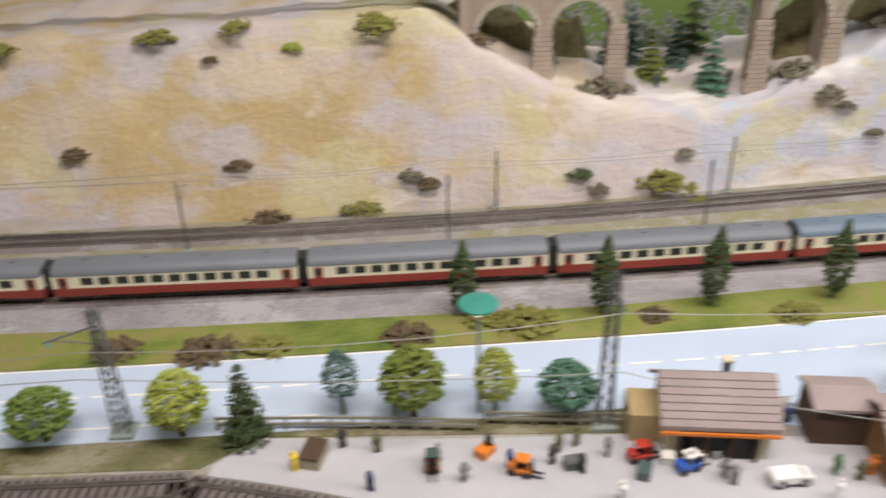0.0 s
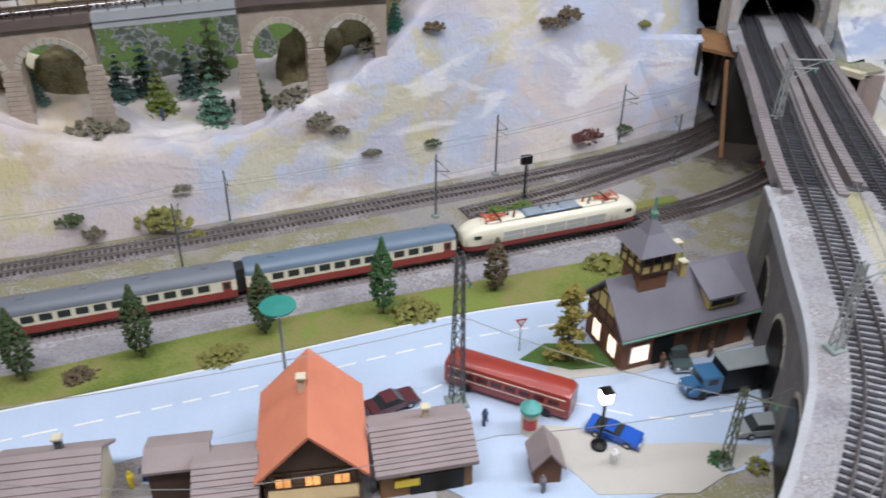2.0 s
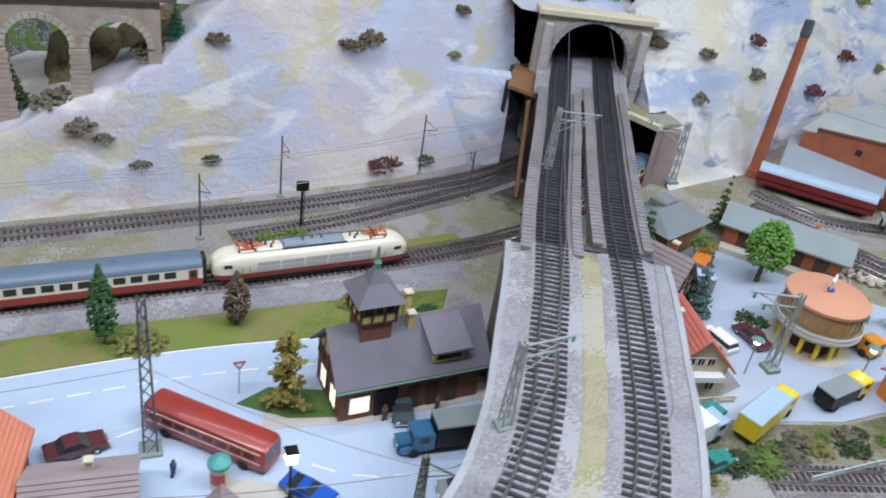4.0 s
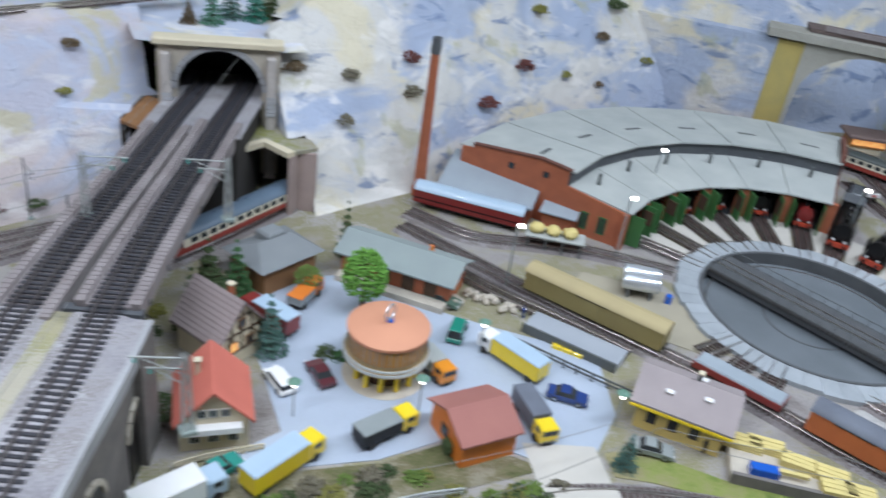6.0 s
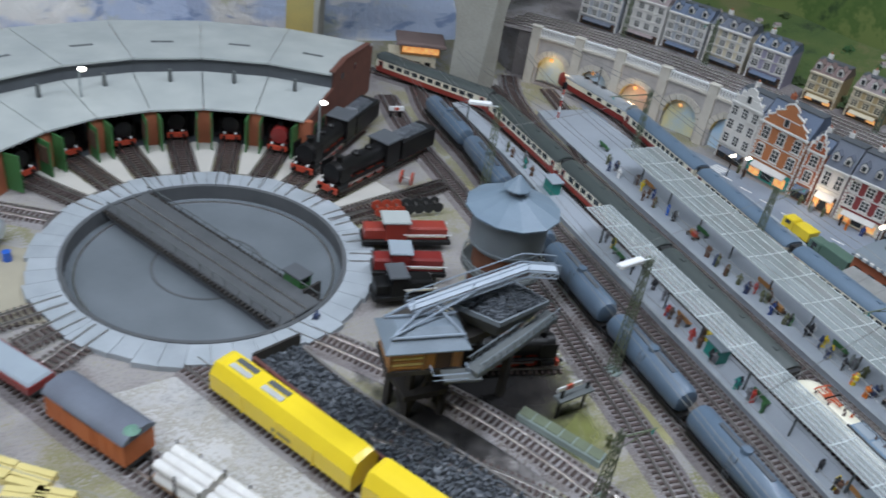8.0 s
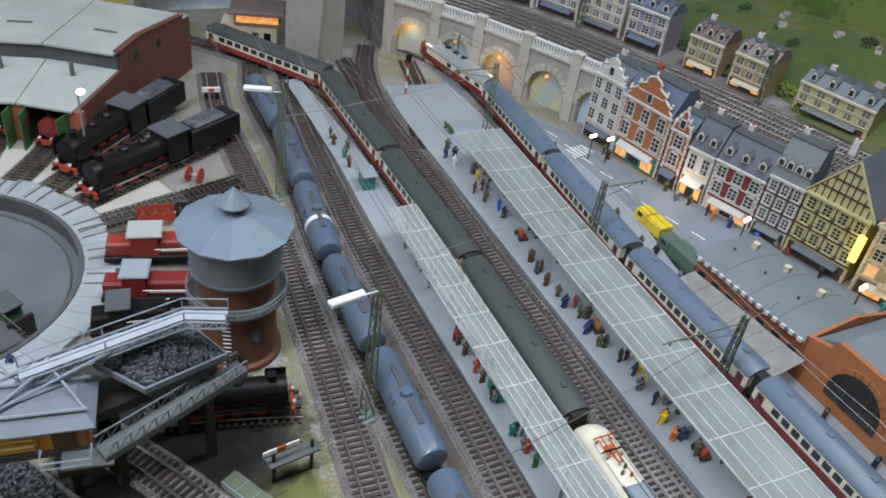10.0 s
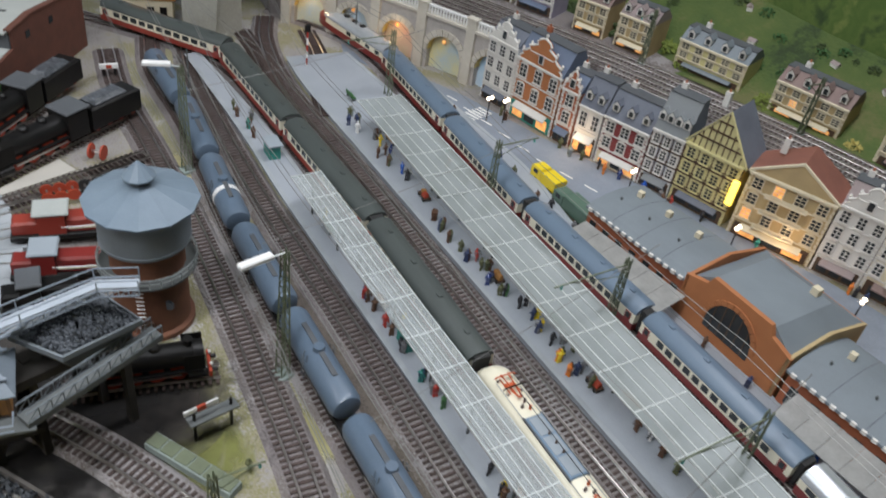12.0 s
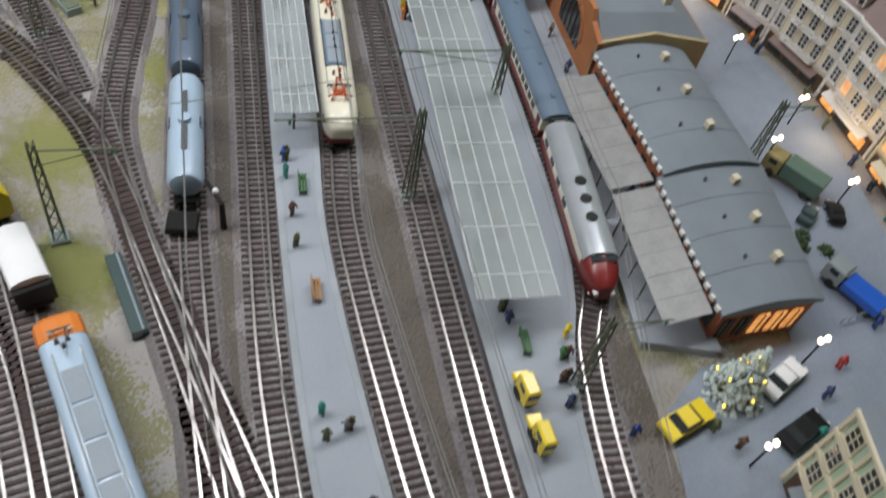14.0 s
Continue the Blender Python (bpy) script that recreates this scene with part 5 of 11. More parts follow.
for k, a in enumerate(RAD):
    c, s = math.cos(radians(a)), math.sin(radians(a))
    track([(TX + r * c, TYY + r * s) for r in (16.9, 26, 38, 50 if a > 42 else (30 if a < 15 else 42))], 0.12, "radial track of the engine shed", bed=False)
for a in (0, -14, -28, 186, 197, 208):
    c, s = math.cos(radians(a)), math.sin(radians(a))
    track([(TX + r * c, TYY + r * s) for r in (16.9, 20, 24)], 0.12, "stub track beside the turntable", bed=False)
fan = M()
for a0, a1 in zip(RAD, RAD[1:]):
    pts = []
    w0 = 1.9
    for r, a, sg in ((20.4, a0, 1), (29.5, a0, 1), (29.5, a1, -1), (20.4, a1, -1)):
        pts.append((TX + r * math.cos(radians(a + sg * math.degrees(w0 / r))), TYY + r * math.sin(radians(a + sg * math.degrees(w0 / r)))))
    fan.poly(pts, 0.0, 0.5)
solid("pavement_8", "cream sand slabs between the radial tracks", "pavement", fan, PAVE, kind="structure")

rh = thing("roundhouse", "long curved brick engine shed with pale grey roof", "engine shed", TX, TYY)
A0, A1 = 38.8, 125.8
NB = 6
R0, R1, R2 = 29.6, 39.8, 58.5


def pol(r, a, z):
    return (r * math.cos(radians(a)), r * math.sin(radians(a)), z)


def sector(m, r0, r1, z0a, z1a, a0, a1, th):
    """A slab from (r0, z0a) to (r1, z1a) between two angles, th thick."""
    vs = [pol(r, a, z + d) for d in (0, th) for r, z in ((r0, z0a), (r1, z1a)) for a in (a0, a1)]
    return m.add(vs, [(0, 1, 3, 2), (4, 6, 7, 5), (0, 4, 5, 1), (2, 3, 7, 6), (0, 2, 6, 4), (1, 5, 7, 3)])


for k in range(NB):
    a0, a1 = A0 + (A1 - A0) * k / NB, A0 + (A1 - A0) * (k + 1) / NB
    part("roof_slab", sector(M(), R0 - 0.8, R1, 5.9, 7.2, a0 + 0.12, a1 - 0.12, 0.28), ROOFG, rh, "pale grey roof slab")
    part("upper_roof_slab", sector(M(), R1 - 0.9, R2 + 0.6, 9.6, 8.2, a0 + 0.12, a1 - 0.12, 0.28), ROOFG, rh, "pale grey roof slab")
    part("clerestory", sector(M(), R1 - 0.3, R1, 7.3, 7.3, a0, a1, 2.2), DARK, rh, "dark clerestory glazing band")
    part("back_wall", sector(M(), R2 - 0.5, R2, 0, 0, a0, a1, 8.0), BRICK, rh)
    am = (a0 + a1) / 2
    x, y, _ = pol(R1 - 3.4, am, 0)
    st = part("flue", M().cyl(x, y, 6.6, 9.0, 0.32, 0.28, 10), MASTD, rh, "thin dark smoke stack")
    x, y, _ = pol(R1 + 6.5, am, 0)
    part("skylight", M().box(x, y, 8.85, 9.35, 3.6, 1.6, am + 90, 0.15), MASTD, rh, "raised dark roof vent")
    part("ridge_seam", sector(M(), R1 - 0.8, R2 + 0.5, 9.9, 8.5, a0 - 0.1, a0 + 0.1, 0.1), ROOFG, rh)
for k, a in enumerate([A0] + [(p + q) / 2 for p, q in zip(RAD[3:], RAD[4:])] + [A1]):
    x, y, _ = pol(R0, a, 0)
    part("pillar", M().box(x, y, 0, 6.0, 0.9, 1.9, a), BRICK, rh, "brick gate pillar")
    x2, y2, _ = pol(R0 - 1.6, a, 0)
    for sg in (-1, 1):
        ex, ey = x2 - sg * 1.0 * math.sin(radians(a)), y2 + sg * 1.0 * math.cos(radians(a))
        if (k == 0 and sg < 0) or (k == 6 and sg > 0):
            continue
        dd = part("gate_door", M().box(ex, ey, 0.4, 5.6, 2.5, 0.18, a), GREEND, rh, "open green wooden gate door")
        part("door_panel", M().box(ex - sg * 0.12 * -math.sin(radians(a)) * -1, ey + sg * 0.0, 2.4, 4.8, 1.9, 0.24, a), TIMBER, dd)
part("lintel", M().lathe([(R0 - 0.3, 5.6), (R0 - 0.3, 6.0), (R0 + 0.3, 6.0), (R0 + 0.3, 5.6), (R0 - 0.3, 5.6)], 0, 0, 24, A0, A1), BRICK, rh)
for a, nm in ((A0, "gable_wall"), (A1, "gable_wall")):
    c, s = math.cos(radians(a)), math.sin(radians(a))
    prof = [(R0, 0), (R0, 5.9), (R1, 7.4), (R1, 9.9), (R1 + 5, 10.3), (R2 - 2, 9.2), (R2 - 2, 8.6), (R2, 8.4), (R2, 0)]
    gw = M().extrude(prof, -0.3, 0.3, "y")
    gw.v = [(x * c - y * s, x * s + y * c, z) for x, y, z in gw.v]
    # the east gable gets the brick with painted-in shade
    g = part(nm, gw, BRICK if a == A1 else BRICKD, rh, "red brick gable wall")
    for r, z0, z1, w in ((33, 1.2, 4.2, 1.4), (36, 1.2, 4.2, 1.4), (43.5, 7.6, 8.6, 1.0), (49.5, 7.3, 8.3, 1.0)):
        wn = M().box(r, 0, z0, z1, w, 0.72)
        wn.v = [(x * c - y * s, x * s + y * c, z) for x, y, z in wn.v]
        wnd = part("window", wn, GREEND if z0 < 2 else GLASS, g, "green framed arched window" if z0 < 2 else "")
        if z0 < 2:
            for dx in (-0.33, 0.33):
                wp = M().box(r + dx, 0, z0 + 0.2, z1 - 0.2, 0.45, 0.78)
                wp.v = [(x * c - y * s, x * s + y * c, z) for x, y, z in wp.v]
                part("pane", wp, GLASS, wnd)
    cp = M().extrude([(R1 - 0.3, 9.9), (R1 + 5, 10.35), (R2 - 1.9, 9.25), (R2 - 1.9, 9.5), (R1 + 5, 10.65), (R1 - 0.3, 10.15)], -0.45, 0.45)
    cp.v = [(x * c - y * s, x * s + y * c, z) for x, y, z in cp.v]
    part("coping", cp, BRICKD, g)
part("shed_floor", M().lathe([(R0 + 0.4, 0.02), (R2 - 0.6, 0.02)], 0, 0, 20, A0, A1), DARK, rh)
# lean-to annex and boiler chimney
an = thing("annex", "brick lean-to with sloping blue-grey roof", "annex", 189.3, 104.3, 0, -46)
part("wall", M().box(0, 0, 0, 3.6, 15, 7), BRICK, an)
part("roof", M().extrude([(-4.6, 3.3), (4.2, 6.3), (4.2, 6.6), (-4.6, 3.6)], -8, 8, "x"), ROOFBG, an, "blue-grey felt roof")
an = thing("annex", "small brick annex with grey roof", "annex", 197.4, 95.3, 0, -46)
part("wall", M().box(0, 0, 0, 3.2, 5, 5), BRICK, an)
part("roof", M().extrude([(-3.1, 3.0), (2.9, 4.4), (2.9, 4.65), (-3.1, 3.25)], -3, 3, "x"), ROOFBG, an)
ch = thing("factory_chimney", "tall slender red brick factory chimney", "chimney", 179.2, 110.4)
part("shaft", M().lathe([(1.15, 0), (1.15, 1.5), (0.98, 1.6), (0.66, 24)], 0, 0, 16), BRICK, ch)
part("crown", M().lathe([(0.72, 24), (0.8, 24.4), (0.74, 26.5), (0.5, 26.5), (0.5, 24)], 0, 0, 16), DARK, ch, "soot-dark crown")


# ---- great viaduct at the back ----
gv = thing("viaduct", "tall pale concrete viaduct with wide arches", "viaduct")
PIER = (283.6, 92.8)


def span(face, top, H, thick, ang):
    """A wall whose lower edge is the line face of (along, height) and whose upper edge is top, turned by ang about the pier."""
    m, t = M(), thick / 2
    for (ua, za), (ub, zb), va, vb in zip(face, face[1:], top, top[1:]):
        for y in (-t, t):
            m.quad((ua, y, za), (ub, y, zb), (vb, y, H), (va, y, H))
        m.quad((va, -t, H), (vb, -t, H), (vb, t, H), (va, t, H))
        m.quad((ua, -t, za), (ub, -t, zb), (ub, t, zb), (ua, t, za))
    for (u, z), v in ((face[0], top[0]), (face[-1], top[-1])):
        m.quad((u, -t, z), (u, t, z), (v, t, H), (v, -t, H))
    c, n = math.cos(ang), math.sin(ang)
    m.v = [(PIER[0] + x * c - y * n, PIER[1] + x * n + y * c, z) for x, y, z in m.v]
    return m


VA, VB = math.atan2(24.7, -25.1), math.radians(15)
curve = [(15.6 - 12.4 * math.cos(math.pi * i / 24), 11.0 + 12.2 * math.sin(math.pi * i / 24) ** 0.8) for i in range(25)]
face = [(-1.8, 0.0), (3.3, 0.0)] + curve + [(28.0, 0.0), (28.9, 0.0)]
part("arch", span(face, [-3.6, -0.5] + [u + (15.6 - u) * 0.12 for u, _ in curve] + [28.4, 28.9], 24.2, 4.4, VA), CONCV, gv, "weathered concrete arch with its pier")
part("wing_wall", span([(28.9, 0.0), (34.0, 0.0)], [28.9, 34.0], 23.6, 3.8, VA), OCHREW, gv, "ochre painted wing wall")
part("abutment", span([(34.0, 0.0), (62.0, 0.0)], [34.0, 62.0], 23.6, 3.4, VA), ROCKB, gv, "painted rock abutment")
part("ledge", span([(-4.2, 24.2), (36.5, 24.2)], [-4.2, 36.5], 25.8, 6.4, VA), CONCV, gv, "pale overhanging ledge")
curve = [(6.2 + 14.0 * (1 - math.cos(math.pi * i / 24)), 12.0 + 13.6 * math.sin(math.pi * i / 24)) for i in range(13)]
face = [(0.5, 0.0), (6.2, 0.0)] + curve + [(66.0, 25.6)]
part("arch", span(face, [0.5, 6.2] + [u for u, _ in curve] + [66.0], 27.4, 3.6, VB), CONCV, gv, "long concrete span reaching to the back wall")
part("pier_base", M().box(PIER[0], PIER[1], 0, 1.0, 6.2, 5.4, -45, 0.2), CONCV, gv)
ub = thing("upper_board", "dark brown board of the upper level on the viaduct", "board")
part("board", M().sweep([(264.5, 114.6), (284.5, 95.2)], [(-3.0, 25.9), (-3.0, 26.6), (3.0, 26.6), (3.0, 25.9)]), BROWNDK, ub)
part("rim", M().sweep([(264.5, 110.6), (268.5, 106.2), (275, 99.8), (281.5, 93.4)], [(-0.25, 26.6), (-0.25, 27.5), (0.25, 27.5), (0.25, 26.6)]), STEELG, ub, "low brown rim")


# ---- platforms and canopies ----
def platform(name, lft, rgt, z, label):
    n = 30
    L = [tuple(p) for p in smoothline(lft, 3)]
    R = [tuple(p) for p in smoothline(rgt, 3)]
    t = thing(name, label, "platform", kind="structure")
    pts = L + R[::-1]
    part("slab", M().poly(pts, 0, z), PLATF, t)
    for side in (L, R):
        part("edge", M().sweep([(x, y, z) for x, y in side], [(-0.3, -0.02), (-0.3, 0.06), (0.3, 0.06), (0.3, -0.02)]), CONC, t, "paler concrete edge")
    return t


PL1L = [(277.0, 88), (271.8, 64), (267.4, 47), (260.6, 17.3), (254.6, -7.4), (249.6, -29), (247.2, -42), (245, -60)]
PL1R = [(278.9, 88), (275.2, 64), (271.4, 47), (265.8, 22), (262.0, 6), (258.2, -9), (255, -21), (252.3, -39), (250.2, -60)]
platform("platform_1", PL1L, PL1R, 0.95, "grey island platform of the station")
PL2L = [(290.5, 80), (287.2, 70), (281.9, 47), (276.6, 23.8), (272.2, 4.3), (268.7, -12), (264.3, -34), (261.8, -46.7), (259.5, -60)]
PL2R = [(300, 77), (297, 60), (289.6, 33), (284.6, 10), (279.5, -13), (274.6, -31), (269.3, -41), (265.8, -52), (263.5, -60)]
platform("platform_2", PL2L, PL2R, 0.95, "grey island platform of the station")
PL3L = [(304, 66), (301.8, 57), (294.4, 32), (289.6, 10), (284.4, -13), (279.6, -31), (277, -40)]
PL3R = [(306, 66), (304, 57), (300, 36), (294.4, 21), (291.5, 3), (289, -10), (286.5, -28), (283, -43)]
platform("platform_3", PL3L, PL3R, 0.95, "grey house platform beside the station building")


def canopy(name, line, w, z, label, group, bars, glass, thin=0.05):
    path = smoothline(line, 2.4)
    t = thing(name, label, "platform canopy", group=group)
    n = len(path)
    for i in range(0, n - 1, 2):
        seg = path[i:i + 3]
        if len(seg) < 2:
            continue
        for s0, s1 in ((-w, -w * 0.6), (-w * 0.6, -w * 0.2), (-w * 0.2, w * 0.2), (w * 0.2, w * 0.6), (w * 0.6, w)):
            z0, z1 = (0.14 * abs(s0) / w, 0.14 * abs(s1) / w)
            part("pane", M().sweep([(x, y, z) for x, y in seg], [(s0 + 0.05, z0), (s0 + 0.05, z0 + 0.06), (s1 - 0.05, z1 + 0.06), (s1 - 0.05, z1)]), glass, t)
        m = M().sweep([(p[0], p[1], z + 0.06) for p in (path[i], (path[i][0] + (path[i + 1][0] - path[i][0]) * 0.06, path[i][1] + (path[i + 1][1] - path[i][1]) * 0.06))], [(-w, 0.06), (-w, 0.16), (0, 0.06), (w, 0.16), (w, 0.06), (0, -0.05)])
        part("rib", m, bars, t)
    for s in (-w, -w * 0.6, -w * 0.2, w * 0.2, w * 0.6, w):
        part("rail_bar", M().sweep(offset([(x, y, z + 0.14 * abs(s) / w) for x, y in path], s), [(-thin, -0.02), (-thin, 0.1), (thin, 0.1), (thin, -0.02)]), bars, t)
    for i in range(1, n - 1, 3):
        x, y = path[i]
        p = part("post", M().rod((x, y, 0.95), (x, y, z), 0.14, 8), MASTD, t, "dark iron post")
    return path


CAN1 = canopy("platform_canopy", [(268.9, 45.4), (263.3, 22), (259.4, 5), (255.9, -10.2)], 1.95, 5.2, "pale translucent ribbed canopy over the platform", "platform canopies", WHITEG, CANOPYL)
CAN2 = canopy("platform_canopy", [(289.2, 55.8), (283, 32), (278.0, 12), (273, -9), (266.3, -35)], 3.4, 5.2, "wide grey-green translucent canopy over the platform", "platform canopies", WHITEGR, CANOPY, 0.075)


# ---- arcade wall below the upper line ----
ar = thing("arcade", "buff sandstone arcade wall with round arches and balustrade", "arcade")
AP = [(300.2, 93.5), (304.3, 85.7), (307.6, 78), (310.2, 69.4), (312.6, 60.3), (314.2, 51)]
for k, ((x0, y0), (x1, y1)) in enumerate(zip(AP, AP[1:])):
    L = math.hypot(x1 - x0, y1 - y0)
    w = arch_wall(L, 9.4, [(0, L / 2 - 1.45, 3.3, 0)], 1.6)
    ang = math.atan2(y0 - y1, x0 - x1)
    mx, my = (x0 + x1) / 2, (y0 + y1) / 2
    f = lambda m: setattr(m, "v", [(mx + a * math.cos(ang) - b * math.sin(ang), my + a * math.sin(ang) + b * math.cos(ang), c) for a, b, c in m.v]) or m
    part("wall", f(w), SANDSTG, ar)
    for s in ring(0, L / 2 - 1.45, 3.3, 0.34, 1.05, 1.1, 11):
        part("arch_stone", f(s), STONEP, ar)
    for s in ring(0, L / 2 - 1.59, 3.3, 1.5, 0.14, 0.75, 11):
        part("arch_soffit", f(s), PLASTERY, ar, "ochre arch soffit")
    part("pilaster", f(M().box(L / 2, 0.9, 0, 11.1, 1.7, 1.0, 0, 0.1)), STONEP, ar)
    part("pilaster_cap", f(M().box(L / 2, 0.9, 11.1, 11.4, 2.0, 1.3, 0, 0.1)), STONEP, ar)
    part("cornice", f(M().box(0, 0.3, 9.1, 9.5, L, 1.9)), STONEP, ar)
    bal = M().box(0, 0.6, 10.7, 11.0, L, 0.5)
    for j in range(int(L / 0.55)):
        bal.cyl(-L / 2 + 0.3 + j * 0.55, 0.6, 9.5, 10.7, 0.18, 0.18, 6)
    part("balustrade", f(bal), WHITE, ar, "white stone balustrade")
    part("niche_back", f(M().box(0, -0.5, 0, 8.6, L - 1.2, 0.3)), NICHE[k % 3], ar, "painted back of the arch")
    part("niche_lamp", f(M().ball(0.6, 0.1, 5.2, 0.34, n=8, m=5)), LAMPO, ar, "warm glowing lamp")
    if k in (0, 2):
        nl = bpy.data.lights.new("niche_light", "POINT")
        nl.energy, nl.color, nl.shadow_soft_size = 0.014, (1, 0.7, 0.35), 0.004
        new("niche_light", nl).location = ((mx - 1.6 * math.sin(ang)) * K, (my + 1.6 * math.cos(ang)) * K, 5.2 * K)
tr = M().poly([(p[0] + 0.6, p[1] + 0.2) for p in AP] + [(318, 22), (321, -10), (318, -50)] + [(345, -70), (368, -60), (368, 40), (346, 140), (320, 128), (301.5, 106), (298.6, 97)], 0, 9.4)
solid("terrace", "grey ballasted terrace carrying the upper tracks", "terrace", tr, BALLAST, kind="structure")
UP1 = track([(298, 101), (303.5, 93), (308, 84), (312, 73), (315.2, 60), (317.8, 48), (320.6, 30), (322.6, 8), (322.2, -14), (319, -40)], 9.4, "upper main line track behind the town", single=False)
UP2 = track([(301.5, 101.8), (307, 93.4), (311.5, 84.4), (315.4, 73.4), (318.6, 60.4), (321.2, 48), (324, 30), (326, 8), (325.6, -14), (322.4, -40)], 9.4, "upper main line track behind the town", single=False)
UP3 = track([(305, 102.6), (310.4, 93.8), (315, 84.8), (318.8, 73.8), (322, 60.8), (324.6, 48.4), (327.4, 30), (329.4, 8), (329, -14), (325.8, -40)], 9.4, "upper main line track behind the town", single=False)
gh = heightfield([float(v) for v in range(330, 352, 3)], lambda x: [float(v) for v in range(-60, 141, 5)], lambda x, y: 9.2 + max(0, (x - 333)) * 0.42 + 1.5 * noise.noise(Vector((x * 0.05, y * 0.05, 2))))
solid("hillside_4", "green grassy slope rising behind the town", "hillside", gh, SLOPE, kind="structure", smooth=True)


# ---- rolling stock ----
def loft(m, sections):
    """Skin through equal-length closed sections of (x, y, z)."""
    k = len(sections[0])
    m.add([p for s in sections for p in s], [(i * k + j, i * k + (j + 1) % k, i * k + k + (j + 1) % k, i * k + k + j) for i in range(len(sections) - 1) for j in range(k)] + [tuple(range(k - 1, -1, -1)), tuple((len(sections) - 1) * k + j for j in range(k))])
    return m


def body(stations, profile, z0):
    """stations: (x, width factor, height factor, lean); profile: (y, z) of one side from the bottom centre up."""
    m, secs = M(), []
    for x, wf, hf in stations:
        side = [(y * wf, z0 + (z - z0) * hf) for y, z in profile]
        secs.append([(x, y, z) for y, z in side] + [(x, -y, z) for y, z in side[::-1]])
    return loft(m, secs)


def bogie(t, x, half=2.0, r=0.5, mat_frame=None, wheel_mat=None, name="bogie"):
    b = part(name, M().box(x, 0, 0.95, 1.35, 2 * half + 1.2, 2.2, 0, 0.1), mat_frame or BLACK, t)
    for dx in (-half / 1.4, half / 1.4):
        w = M()
        for y in (-0.85, 0.75):
            w.rod((x + dx, y, 0.76 + r), (x + dx, y + 0.1, 0.76 + r), r, 14)
        w.rod((x + dx, -0.8, 0.76 + r), (x + dx, 0.8, 0.76 + r), 0.12, 6)
        part("wheelset", w, wheel_mat or RUBBER, b)
    return b


def pantograph(t, x, z, d=1):
    """A folded rod-frame collector; its long side points along d."""
    p = part("pantograph", M().box(x, 0, z + 0.1, z + 0.2, 0.5, 1.1, 0, 0.03), PANTO, t, "folded orange-red pantograph")
    for s in (-1, 1):
        part("lower_arm", M().tube([(x, 0.42 * s, z + 0.2), (x + 1.75 * d, 0.16 * s, z + 0.34)], 0.085, 5), PANTO, p)
        part("upper_arm", M().tube([(x + 1.75 * d, 0.16 * s, z + 0.34), (x - 1.15 * d, 0.4 * s, z + 0.52)], 0.065, 5), PANTO, p)
        part("base_rail", M().rod((x - 1.0, 0.55 * s, z + 0.12), (x + 1.0, 0.55 * s, z + 0.12), 0.06, 5), PANTO, p)
    part("cross_tube", M().rod((x + 1.75 * d, -0.25, z + 0.34), (x + 1.75 * d, 0.25, z + 0.34), 0.1, 6), PANTO, p)
    for dx in (-0.95, 0.55):
        part("contact_bar", M().tube([(x + dx * d, -1.15, z + 0.34), (x + dx * d, -0.9, z + 0.52), (x + dx * d, 0.9, z + 0.52), (x + dx * d, 1.15, z + 0.34)], 0.085, 5), BLACK if dx > 0 else PANTO, p)
    for dx in (-0.9, 0.9):
        for s in (-0.75, 0.75):
            part("insulator", M().cyl(x + dx, s, z - 0.3, z + 0.12, 0.13, 0.1, 8), BROWNDK, p)


